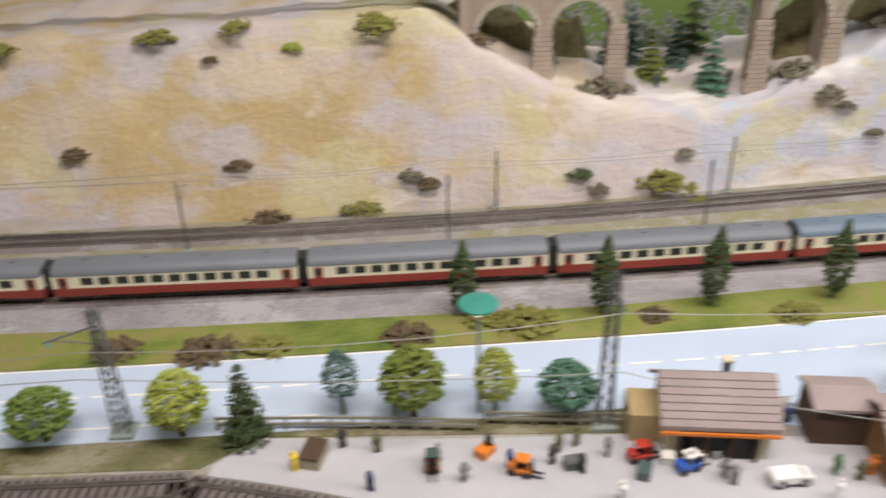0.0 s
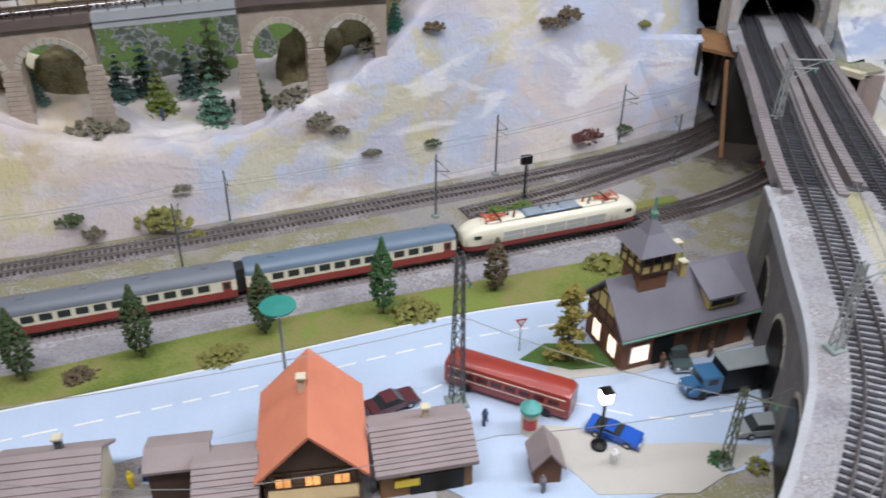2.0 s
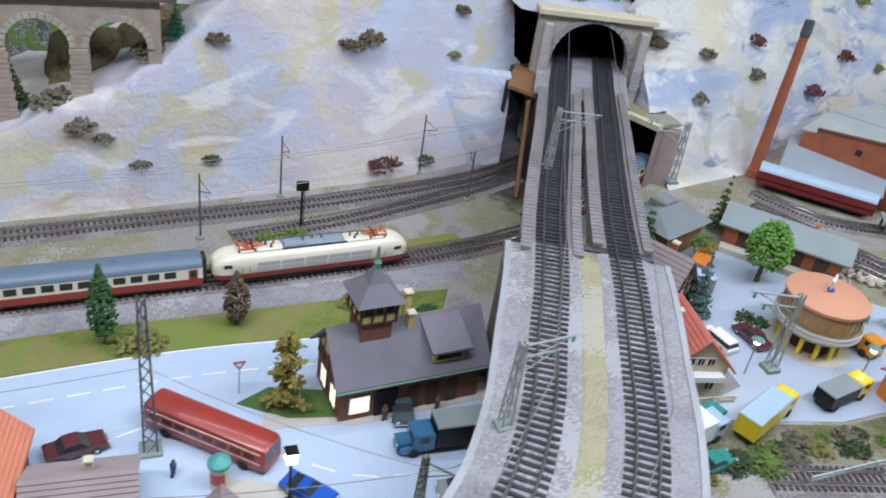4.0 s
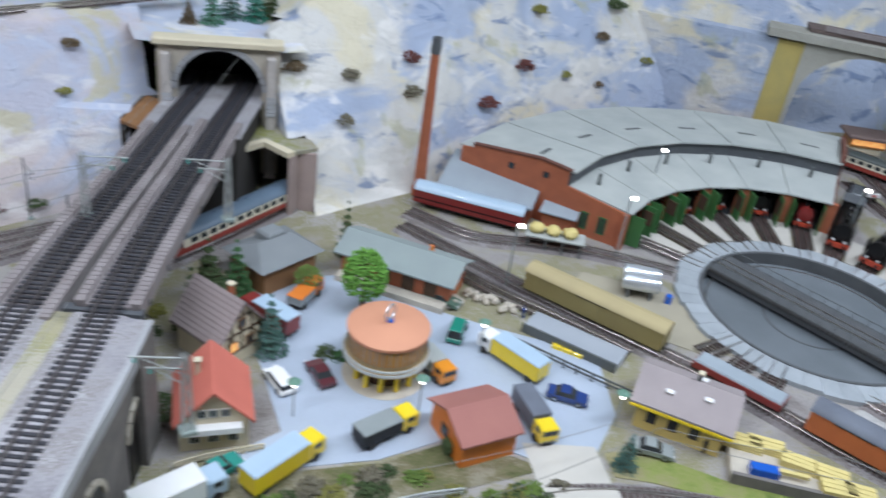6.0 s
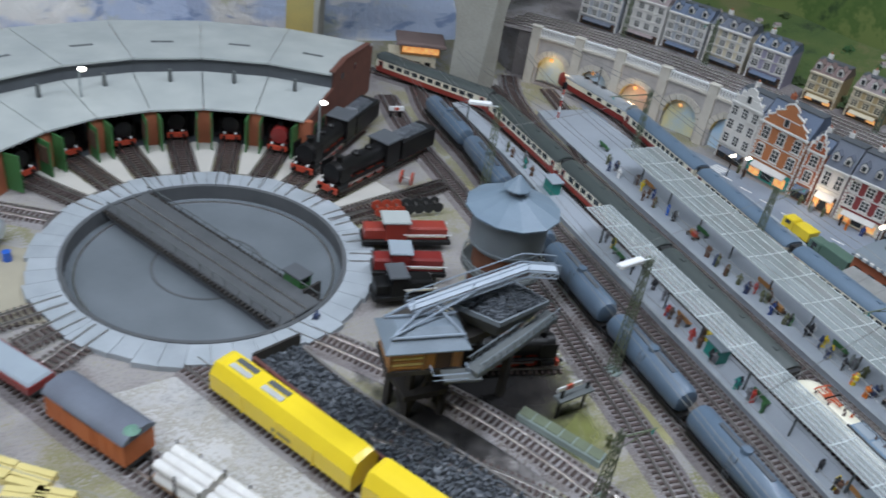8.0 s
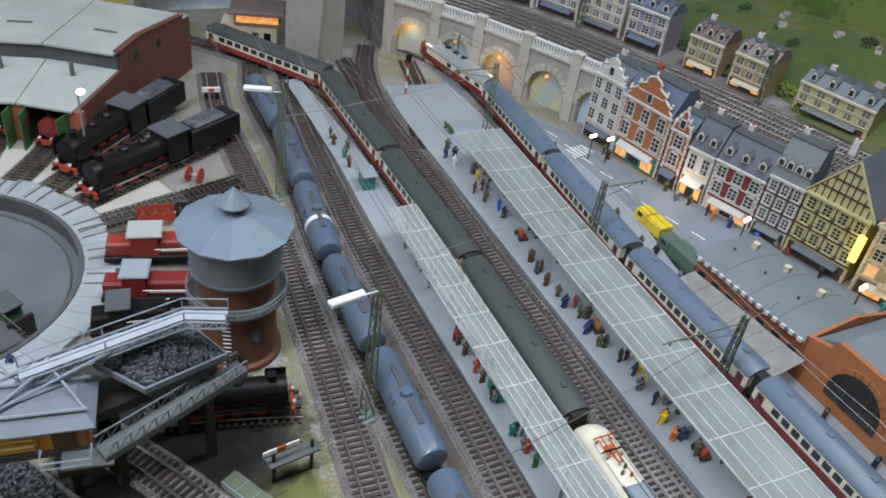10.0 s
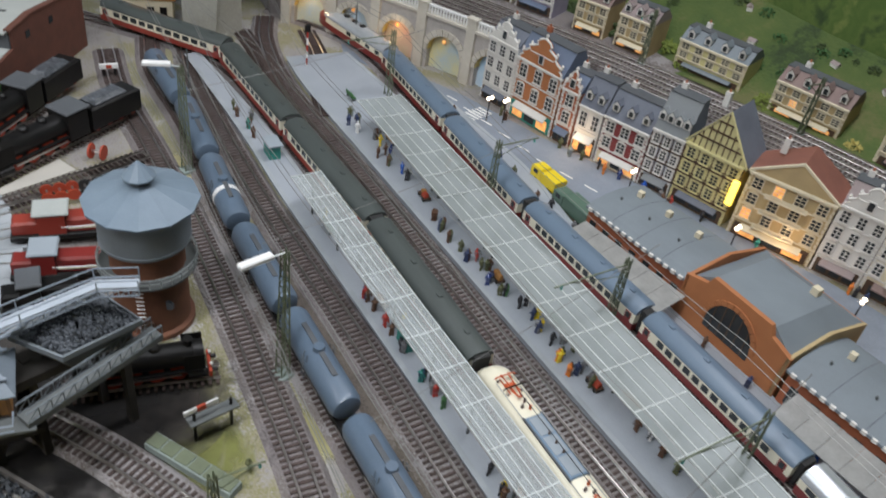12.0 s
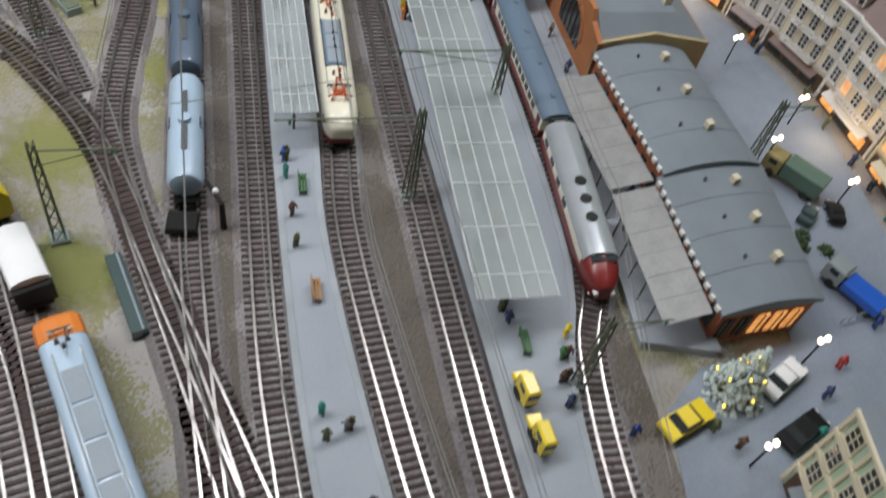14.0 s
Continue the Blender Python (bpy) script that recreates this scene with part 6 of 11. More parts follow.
def electric_loco(x, y, rz):
    t = thing("electric_locomotive", "cream and maroon streamlined electric model locomotive", "locomotive", x, y, 0, rz, "express train vehicles")
    ends = [(-11.4, 0.5, 0.42), (-11.3, 0.66, 0.56), (-11.0, 0.79, 0.68), (-10.5, 0.89, 0.82), (-9.9, 0.95, 0.93), (-9.0, 0.99, 0.985), (-8.0, 1, 1)]
    ends += [(-a, b, c) for a, b, c in ends[::-1]]
    part("body", body(ends, [(1.62, 2.0), (1.72, 2.12), (1.72, 3.35), (1.63, 3.75), (1.42, 4.05), (1.1, 4.24), (0.6, 4.36), (0.0, 4.4)], 2.0), CREAM, t, "glossy cream body", smooth=True)
    part("skirt", body([(a * 0.998, w, 1) for a, w, h in ends], [(1.62, 1.45), (1.735, 1.52), (1.735, 2.06), (0, 2.06)], 1.45), MAROON, t, "thin maroon lower band", smooth=False)
    part("underframe", body([(a * 0.985, w * 0.96, 1) for a, w, h in ends], [(1.5, 1.0), (1.62, 1.1), (1.62, 1.48), (0, 1.48)], 1.0), BLACK, t)
    for bx in (-6, 6):
        bogie(t, bx, 2.8, 0.6)
    roof = part("roof_equipment", M().box(0, 0, 4.25, 4.6, 7.2, 1.9, 0, 0.12), BLUEGREY, t, "blue-grey roof equipment cover")
    for k in range(3):
        part("roof_hatch", M().box(-2.3 + 2.3 * k, 0, 4.6, 4.66, 2.1, 1.45, 0, 0.03), ROOFBG, roof)
    for k in range(3):
        part("roof_insulator", M().cyl(-1.2 + 1.1 * k, 0.1, 4.64, 5.0, 0.13, 0.09, 8), BROWNDK, roof)
    for s in (-1, 1):
        part("roof_edge", M().box(0, s * 1.0, 4.3, 4.52, 7.5, 0.14), DARK, roof)
        part("roof_line", M().rod((-8.3, 1.0 * s, 4.36), (8.3, 1.0 * s, 4.36), 0.05, 4), VENT, t)
    part("roof_line", M().tube([(-6.2, 0.1, 4.95), (-3.6, 0.1, 5.0), (3.6, 0.1, 5.0), (6.2, 0.1, 4.95)], 0.045, 4), BLACK, t, "thin roof conductor")
    for sx in (-1, 1):
        pantograph(t, 7.6 * sx, 4.42, -sx)
        for dx, dy in ((4.5, 0.3), (4.9, -0.35), (5.4, 0.25)):
            part("roof_insulator", M().cyl(dx * sx, dy, 4.3, 4.85, 0.17, 0.11, 8), PANTO if dy > 0.28 else BROWNDK, t)
        ws = M()
        loft(ws, [[(sx * (11.13 - 0.26 * yy * yy), yy, 3.03), (sx * (10.93 - 0.26 * yy * yy), yy, 3.42), (sx * (10.6 - 0.26 * yy * yy), yy, 3.42), (sx * (10.6 - 0.26 * yy * yy), yy, 3.03)] for yy in (-1.15, -0.8, -0.4, 0, 0.4, 0.8, 1.15)])
        part("windscreen", ws, GLASS, t)
        for s in (-0.9, 0.9):
            part("headlight", M().rod((sx * 10.9, s, 2.3), (sx * 11.35, s, 2.3), 0.2, 10), WHITE, t)
            part("buffer", M().rod((sx * 11.0, s, 1.25), (sx * 11.95, s, 1.25), 0.24, 10), BLACK, t)
        part("headlight", M().rod((sx * 11.0, 0, 2.75), (sx * 11.4, 0, 2.75), 0.18, 10), WHITE, t)
    for s in (-1, 1):
        for k in range(5):
            for r in range(2):
                part("vent_grille", M().box(-5.4 + 2.7 * k, s * 1.71, 2.28 + 0.6 * r, 2.78 + 0.6 * r, 2.5, 0.07), VENT, t, "")
        for xx in (-10.0, 10.0):
            part("cab_window", M().box(xx * 0.985, s * 1.62, 2.98, 3.38, 0.85, 0.14, (4 if xx * s > 0 else -4) * -1), GLASS, t)
        for xx in (-8.3, -7.5, 7.5, 8.3):
            part("handrail", M().rod((xx, s * 1.76, 2.2), (xx, s * 1.76, 3.0), 0.05, 4), VENT, t)
    return t


def coach(x, y, rz, roof, lower, label, L=23.4, upper=None, group="express train vehicles", nwin=11):
    t = thing("passenger_coach", label, "railway coach", x, y, 0, rz, group)
    h = L / 2
    part("lower_side", body([(-h, 1, 1), (h, 1, 1)], [(1.5, 1.15), (1.66, 1.3), (1.66, 2.15), (0, 2.15)], 1.15), lower, t, "", smooth=False)
    part("window_band", body([(-h, 1, 1), (h, 1, 1)], [(1.65, 2.15), (1.62, 3.5), (0, 3.5)], 2.15), upper or CREAM, t, "cream window band")
    part("roof", body([(-h, 0.97, 0.9), (-h + 0.5, 1, 1), (h - 0.5, 1, 1), (h, 0.97, 0.9)], [(1.66, 3.46), (1.62, 3.64), (1.35, 4.06), (0.8, 4.35), (0, 4.45)], 3.46), roof, t, "rounded roof", smooth=True)
    part("underframe", M().box(0, 0, 0.85, 1.2, L - 9, 2.4, 0, 0.1), BLACK, t)
    for bx in (-h + 3.4, h - 3.4):
        bogie(t, bx, 1.7, 0.45)
    pitch = (L - 5.0) / nwin
    for s in (-1, 1):
        for k in range(nwin):
            part("window", M().box(-h + 2.5 + pitch * (k + 0.5), s * 1.63, 2.5, 3.26, pitch * 0.7, 0.1), GLASS, t)
        for xx in (-h + 1.0, h - 1.0):
            d = part("door", M().box(xx, s * 1.66, 1.3, 3.3, 0.9, 0.06), lower, t)
            part("door_window", M().box(xx, s * 1.68, 2.5, 3.2, 0.55, 0.1), GLASS, d)
    for xx in (-h - 0.25, h + 0.25):
        part("gangway", M().box(xx, 0, 1.2, 4.0, 0.55, 1.7), RUBBER, t)
    for k in range(4):
        part("roof_vent", M().box(-h + L * (k + 0.5) / 4, 0, 4.4, 4.58, 0.7, 0.45, 0, 0.05), roof, t)
    return t


def on_track(path, s, L, build):
    total, at = along(path)
    (xa, ya, _), (xb, yb, _) = at(s - L * 0.36), at(s + L * 0.36)
    return build((xa + xb) / 2, (ya + yb) / 2, math.degrees(math.atan2(yb - ya, xb - xa)))


def s_near(path, x, y):
    P = np.array([p[:2] for p in path])
    s = np.r_[0, np.cumsum(np.linalg.norm(np.diff(P, axis=0), axis=1))]
    return float(s[np.argmin(np.hypot(P[:, 0] - x, P[:, 1] - y))])


s0 = s_near(FRONT, 101, 91.5)
on_track(FRONT, s0, 22.8, electric_loco)
for k in range(7):
    on_track(FRONT, s0 - 24.2 - 24.4 * k, 23.4, lambda x, y, a: coach(x, y, a, ROOFD if k else ROOFB, COACHR, "maroon and cream express coach with dark grey roof"))
on_track(FRONT, s0 + 49, 23.4, lambda x, y, a: coach(x, y, a, ROOFB, COACHR, "maroon and cream coach passing under the bridge"))
s0 = s_near(TC, 261.3, 0.3)
on_track(TC, s0, 22.8, electric_loco)
for k in range(4):
    on_track(TC, s0 - 24.2 - 24.4 * k, 23.4, lambda x, y, a: coach(x, y, a, ROOFGR, COACHR, "maroon and cream express coach with dark grey roof"))


def railcar_head(x, y, rz):
    t = thing("railcar_head", "diesel railcar power head with maroon nose and silver roof", "railcar", x, y, 0, rz, "diesel railcar set")
    st = [(-9.5, 1, 1), (4.0, 1, 1), (6.5, 0.97, 0.96), (8.0, 0.88, 0.84), (9.0, 0.7, 0.62), (9.6, 0.4, 0.35)]
    part("lower_side", body([(a, w, 1) for a, w, h in st], [(1.5, 1.1), (1.68, 1.3), (1.68, 2.3), (0, 2.3)], 1.1), MAROON, t, "maroon lower side", smooth=True)
    part("window_band", body([(a, w, 1) for a, w, h in st[:3]], [(1.66, 2.3), (1.64, 3.3), (0, 3.3)], 2.3), CREAM, t, "cream window band")
    part("nose", body(st[2:], [(1.7, 2.2), (1.7, 2.9), (1.5, 3.6), (0.9, 4.05), (0, 4.2)], 2.2), MAROON, t, "rounded maroon nose", smooth=True)
    part("roof", body([(-9.5, 1, 1), (5.6, 1, 1), (6.9, 0.98, 0.97)], [(1.7, 3.25), (1.65, 3.5), (1.35, 4.0), (0.8, 4.3), (0, 4.4)], 3.25), SILVER, t, "silver roof cowl", smooth=True)
    for k in range(3):
        part("roof_fan", M().cyl(-1.5 + 2.2 * k, -0.2, 4.3, 4.5, 0.55, 0.55, 14), BLACK, t, "round black fan opening")
    for s in (-1, 1):
        for k in range(4):
            part("window", M().box(-8 + 2.6 * k, s * 1.66, 2.5, 3.1, 1.1, 0.1), GLASS, t)
        part("headlight", M().rod((9.0, s * 0.8, 2.0), (9.75, s * 0.75, 2.0), 0.22, 8), WHITE, t)
    part("windscreen", M().box(7.2, 0, 3.5, 4.0, 0.8, 2.2, 0, 0.1), GLASS, t)
    for bx in (-6, 5):
        bogie(t, bx, 1.7, 0.45)
    return t


total, _ = along(TE)
sA, sB = s_near(TE, 278.7, -25.5), s_near(TE, 304.2, 80)
on_track(TE, sA, 19, lambda x, y, a: railcar_head(x, y, a))
on_track(TE, sB, 19, lambda x, y, a: railcar_head(x, y, a + 180))
nv = 4
gap = (sA - sB - 20) / nv
for k in range(nv):
    on_track(TE, sB + 10 + gap * (k + 0.5), gap - 1, lambda x, y, a: coach(x, y, a, ROOFB, MAROON, "blue-roofed maroon and cream diesel railcar coach", gap - 1.1, group="diesel railcar set", nwin=12))


def tank_wagon(x, y, rz, paint, label, L=13.6, band=False):
    t = thing("tank_wagon", label, "tank wagon", x, y, 0, rz, "tank wagons")
    h = L / 2
    m = M().lathe([(0.9, -h + 0.1), (1.35, -h + 0.25), (1.58, -h + 0.8), (1.58, h - 0.8), (1.35, h - 0.25), (0.9, h - 0.1)], 0, 0, 22)
    m.v = [(c, a, b + 3.0) for a, b, c in m.v]
    tk = part("tank", m, paint, t, "smooth cylindrical tank", smooth=True)
    part("dome", M().cyl(0, 0, 4.45, 4.95, 0.6, 0.55, 14), paint, tk)
    part("walkway", M().box(0, 0, 4.56, 4.68, L * 0.55, 0.5), DARK, tk)
    if band:
        b = M().lathe([(1.64, -0.35), (1.64, 0.35)], 0, 0, 22)
        b.v = [(c + 1.5, a, bb + 3.0) for a, bb, c in b.v]
        part("band", b, WHITE, tk, "white band")
    fr = part("frame", M().box(0, 0, 1.25, 1.6, L + 0.6, 2.2, 0, 0.08), BLACK, t)
    for s in (-1, 1):
        ld = M()
        for k in range(6):
            ld.rod((-0.35, s * 1.62, 1.6 + 0.5 * k), (0.35, s * 1.62, 1.6 + 0.5 * k), 0.05, 4)
        for dx in (-0.35, 0.35):
            ld.rod((dx, s * 1.62, 1.5), (dx, s * 1.3, 4.5), 0.05, 4)
        part("ladder", ld, DARK, fr)
    for bx in (-h + 2.4, h - 2.4):
        bogie(t, bx, 1.3, 0.45)
    for sx in (-1, 1):
        for s in (-0.9, 0.9):
            part("buffer", M().rod((sx * (h + 0.2), s, 1.4), (sx * (h + 0.75), s, 1.4), 0.18, 8), BLACK, fr)
    return t


s0 = s_near(TT, 245.6, -11.8)
for k in range(7):
    pm, lb = (TANKP, "pale blue bogie tank wagon") if k == 0 else (TANKB, "blue-grey bogie tank wagon")
    on_track(TT, s0 - 4.0 - 15.0 * k, 13.6, lambda x, y, a: tank_wagon(x, y, a, pm, lb, band=(k == 4)))
pt = thing("end_platform", "black brakeman's platform at the tank wagon end", "wagon platform", 243.9, -16.6, 0, 70)
part("step", M().box(0, 0, 0.85, 1.5, 2.2, 2.6, 0, 0.1), BLACK, pt)


def boxy_wagon(name, x, y, rz, L, paint, roofm, label, kind="box"):
    t = thing(name, label, "goods wagon", x, y, 0, rz, "goods wagons")
    h = L / 2
    fr = part("frame", M().box(0, 0, 1.1, 1.5, L, 2.4, 0, 0.08), BLACK, t)
    for bx in (-h + 2.2, h - 2.2):
        bogie(t, bx, 1.2 if L > 12 else 0.6, 0.45)
    if kind == "box":
        part("body", M().box(0, 0, 1.5, 4.2, L - 0.3, 3.3), paint, t)
        part("roof", body([(-h, 1, 1), (h, 1, 1)], [(1.78, 4.15), (1.7, 4.4), (1.0, 4.85), (0, 5.0)], 4.15), roofm, t, "", smooth=True)
        for s in (-1, 1):
            d = part("sliding_door", M().box(0, s * 1.68, 1.6, 4.0, 2.2, 0.12), paint, t)
            part("door_rail", M().box(0, s * 1.74, 4.0, 4.12, 4.6, 0.1), BLACK, d)
            for k in range(int(L / 1.2)):
                part("plank_rib", M().box(-h + 0.7 + 1.2 * k, s * 1.66, 1.55, 4.15, 0.1, 0.1), paint, t)
    elif kind == "hopper":
        part("body", body([(-h + 0.1, 1, 0.93), (-h + 0.7, 1, 1), (h - 0.7, 1, 1), (h - 0.1, 1, 0.93)], [(1.3, 1.4), (1.75, 1.7), (1.8, 3.7), (1.1, 4.9), (0.0, 4.95)], 1.4), paint, t, "bright yellow body with sloping shoulders")
        for k in range(3):
            for s in (-1, 1):
                part("rib", M().box(-h + L * (k + 1) / 4, s * 1.8, 1.6, 3.7, 0.18, 0.12), paint, t)
        if roofm is not None:
            for k in range(2):
                for s in (-0.45, 0.45):
                    part("roof_panel", M().box(-h + 3.0 + 4.2 * k, s, 4.92, 5.02, 2.6, 0.62), roofm if s > 0 else VENT, t)
        for s in (-1, 1):
            part("lettering", M().box(0.6, s * 1.81, 2.2, 2.6, 2.4, 0.04), OLIVE, t, "dark illegible lettering bar")
    elif kind == "logs":
        for k in range(2):
            for r in range(3):
                for q in range(3 - r % 2):
                    part("log_bale", M().rod((-h + 0.6 + k * h, -1.0 + q + 0.5 * (r % 2), 1.95 + 0.75 * r), (-h + 0.3 + (k + 1) * h - 0.3, -1.0 + q + 0.5 * (r % 2), 1.95 + 0.75 * r), 0.48, 10), PAPER, t, "white wrapped roll")
        for k in range(5):
            for s in (-1, 1):
                part("stake", M().rod((-h + 0.4 + k * (L - 0.8) / 4, s * 1.5, 1.5), (-h + 0.4 + k * (L - 0.8) / 4, s * 1.5, 4.0), 0.1, 5), BLACK, t)
        part("floor", M().box(0, 0, 1.48, 1.6, L, 2.9), WOOD, t)
    elif kind == "low":
        part("body", M().box(0, 0, 1.5, 2.3, L - 0.2, 3.0), MAROON, t, "low maroon sides")
        part("cover", M().box(0, 0, 2.25, 2.6, L - 0.4, 2.7, 0, 0.2), ROOFBG, t, "pale grey sheet")
    return t


def along_g(x, y, L, *args):
    s = s_near(TG, x, y)
    return on_track(TG, s, L, lambda a, b, c: boxy_wagon(args[0], a, b, c, L, *args[1:]))


along_g(187.0, 70.4, 20.5, "covered_wagon", OLIVE, TAN, "long olive covered wagon with tan roof")
along_g(196.2, 52.6, 11.5, "flat_wagon", MAROON, None, "low maroon wagon with pale grey sheet", "low")
along_g(201.0, 40.3, 10.2, "box_wagon", ORANGEB, SLATE, "orange-brown box wagon with dark grey roof")
along_g(206.2, 28.5, 11.6, "stake_wagon", WOOD, None, "stake wagon loaded with white rolls", "logs")
on_track(TG, s_near(TG, 210.6, 16.8), 11, lambda x, y, a: tank_wagon(x, y, a, YELLOW, "orange-yellow tank wagon on the siding", 10.4))
s0 = s_near(TY, 215.3, 33.2)
for k in range(3):
    on_track(TY, s0 + 19.2 * k, 18.2, lambda x, y, a: boxy_wagon("hopper_wagon", x, y, a, 18.2, YELLOW, DARK if k == 0 else None, "bright yellow covered hopper wagon", "hopper"))


def steam_loco(x, y, rz, label="black steam locomotive with red wheels and tender", tender=True, tint=None):
    t = thing("steam_locomotive", label, "locomotive", x, y, 0.12, rz, "steam locomotives")
    bl = M().lathe([(0.5, 10.6), (1.25, 10.5), (1.3, 9.6), (1.22, 9.5), (1.22, 1.8)], 0, 0, 18)
    bl.v = [(c, a, b + 3.1) for a, b, c in bl.v]
    bo = part("boiler", bl, tint or BLACK, t, "", smooth=True)
    part("funnel", M().lathe([(0.42, 4.2), (0.36, 4.9), (0.48, 5.0)], 9.2, 0, 12), BLACK, bo)
    part("dome", M().ball(6.2, 0, 4.3, 0.6, 0.6, 0.5, 10, 6), BLACK, bo)
    part("dome", M().ball(3.9, 0, 4.3, 0.55, 0.55, 0.5, 10, 6), BLACK, bo)
    part("cab", M().box(0.6, 0, 1.5, 4.6, 2.6, 3.0, 0, 0.15), tint or BLACK, t)
    part("cab_roof", M().box(0.5, 0, 4.6, 4.85, 3.2, 3.2, 0, 0.12), DARK, t)
    part("running_board", M().box(5.6, 0, 1.95, 2.1, 9.6, 2.9), tint or BLACK, t)
    for k in range(4):
        for s in (-1, 1):
            part("driving_wheel", M().rod((2.4 + 1.9 * k, s * 0.78, 1.6), (2.4 + 1.9 * k, s * 0.95, 1.6), 0.85, 16), WHEELR, t, "red spoked wheel")
    for s in (-1, 1):
        part("cylinder", M().rod((9.0, s * 1.15, 1.5), (10.6, s * 1.15, 1.5), 0.45, 12), BLACK, t)
        part("coupling_rod", M().box(5.2, s * 1.05, 1.3, 1.5, 6.4, 0.08), RAIL, t)
        part("smoke_deflector", M().box(9.6, s * 1.5, 2.3, 4.2, 1.9, 0.08), BLACK, t)
        part("buffer", M().rod((11.0, s * 0.9, 1.4), (11.7, s * 0.9, 1.4), 0.22, 8), BLACK, t)
        part("lamp", M().rod((11.0, s * 0.8, 2.1), (11.25, s * 0.8, 2.1), 0.17, 8), WHITE, t)
    part("buffer_beam", M().box(11.0, 0, 1.05, 1.75, 0.3, 2.9), WHEELR, t, "red buffer beam")
    if tender:
        part("tender", M().box(-4.8, 0, 1.4, 4.0, 7.0, 2.9, 0, 0.2), BLACK, t)
        part("coal_load", M().box(-4.4, 0, 3.9, 4.5, 4.6, 2.2, 0, 0.4), COAL, t)
        for k in range(4):
            part("tender_wheel", M().rod((-7.4 + 1.7 * k, -0.9, 1.3), (-7.4 + 1.7 * k, 0.9, 1.3), 0.5, 12), WHEELR, t)
    return t


for k, a in enumerate(RAD[3:]):
    c, s = math.cos(radians(a)), math.sin(radians(a))
    r = 39.8 + (k * 37 % 5) * 0.3
    if k == 0:
        tq = steam_loco(TX + (r - 1) * c, TYY + (r - 1) * s, a + 180, "dark red streamlined steam locomotive in the shed gate", tint=MAROON)
    else:
        steam_loco(TX + r * c, TYY + r * s, a + 180, "black steam locomotive with red buffer beam in the shed gate")
for a, r in ((33, 37.5), (18, 35.5)):
    c, s = math.cos(radians(a)), math.sin(radians(a))
    big = steam_loco(TX + (r - 1.5) * c, TYY + (r - 1.5) * s, a + 180, "large black steam locomotive standing outside the shed")
    big.matrix_basis = big.matrix_basis @ Matrix.Scale(1.18, 4)


def diesel(x, y, rz, paint, roofm, label, L=11.5):
    t = thing("diesel_shunter", label, "locomotive", x, y, 0.12, rz, "diesel locomotives")
    h = L / 2
    part("frame", M().box(0, 0, 1.1, 1.7, L, 3.0, 0, 0.1), BLACK, t)
    part("hood", M().box(-h * 0.45, 0, 1.7, 3.4, L * 0.46, 2.1, 0, 0.25), paint, t)
    part("hood", M().box(h * 0.72, 0, 1.7, 3.2, L * 0.24, 2.1, 0, 0.25), paint, t)
    part("cab", M().box(h * 0.26, 0, 1.7, 4.2, L * 0.24, 2.9, 0, 0.1), paint, t)
    part("cab_roof", M().box(h * 0.26, 0, 4.2, 4.5, L * 0.32, 3.1, 0, 0.15), roofm, t)
    part("cab_window", M().box(h * 0.26, 0, 3.1, 3.9, L * 0.25, 2.3), GLASS, t)
    for s in (-1, 1):
        part("railing", M().rod((-h, s * 1.45, 2.6), (h * 0.1, s * 1.45, 2.6), 0.06, 5), WHITE, t)
        part("stripe", M().box(-h * 0.45, s * 1.06, 2.0, 2.2, L * 0.44, 0.05), CREAM, t)
    for bx in (-h * 0.55, h * 0.55):
        bogie(t, bx, 1.2, 0.5)
    return t


diesel(243.8, 54.9, 155, COACHR, ROOFG, "red diesel shunter with grey cab roof")
diesel(240.2, 49.0, 152, MAROON, ROOFBG, "small maroon shunter with white bonnet", 9.0)
diesel(237.0, 45.4, 160, BLACK, DARK, "small black shunter with red buffer beam", 7.4)
bt = thing("diesel_railcar", "maroon railcar with silver-blue roof beside the cliff", "railcar", 183.8, 101.3, 0, -44)
part("body", M().box(0, 0, 1.2, 3.3, 18, 3.0, 0, 0.1), MAROON, bt)
part("roof", body([(-9, 1, 1), (9, 1, 1)], [(1.55, 3.3), (1.4, 3.8), (0.8, 4.2), (0, 4.3)], 3.3), TANKP, bt, "pale blue-grey roof", smooth=True)
part("stripe", M().box(0, 0, 1.9, 2.1, 18.04, 3.05), BLACK, bt)
part("underframe", M().box(0, 0, 0.76, 1.2, 15, 2.4), BLACK, bt)
# wheelsets stored on the ground
for k in range(7):
    x, y = 244.6 + 1.35 * k, 62.4 - 0.38 * k
    w = thing("wheelset", "spare rusty wheelset on the stub track", "wheelset", x, y, 0.6, -16, "spare wheelsets")
    part("wheel", M().rod((0, -0.95, 0.75), (0, -0.8, 0.75), 0.75, 14), WHEELR if k < 3 else RUBBER, w)
    part("wheel", M().rod((0, 0.8, 0.75), (0, 0.95, 0.75), 0.75, 14), WHEELR if k < 3 else RUBBER, w)
    part("axle", M().rod((0, -0.8, 0.75), (0, 0.8, 0.75), 0.15, 6), RAIL, w)
w = thing("wheelset", "large red wheelset lying on the ballast", "wheelset", 253.4, 68.4, 0.1, 40, "spare wheelsets")
part("wheel", M().rod((0, -0.9, 1.0), (0, -0.7, 1.0), 1.0, 16), WHEELR, w)
part("wheel", M().rod((0, 0.7, 1.0), (0, 0.9, 1.0), 1.0, 16), WHEELR, w)
part("axle", M().rod((0, -0.8, 1.0), (0, 0.8, 1.0), 0.2, 6), RAIL, w)
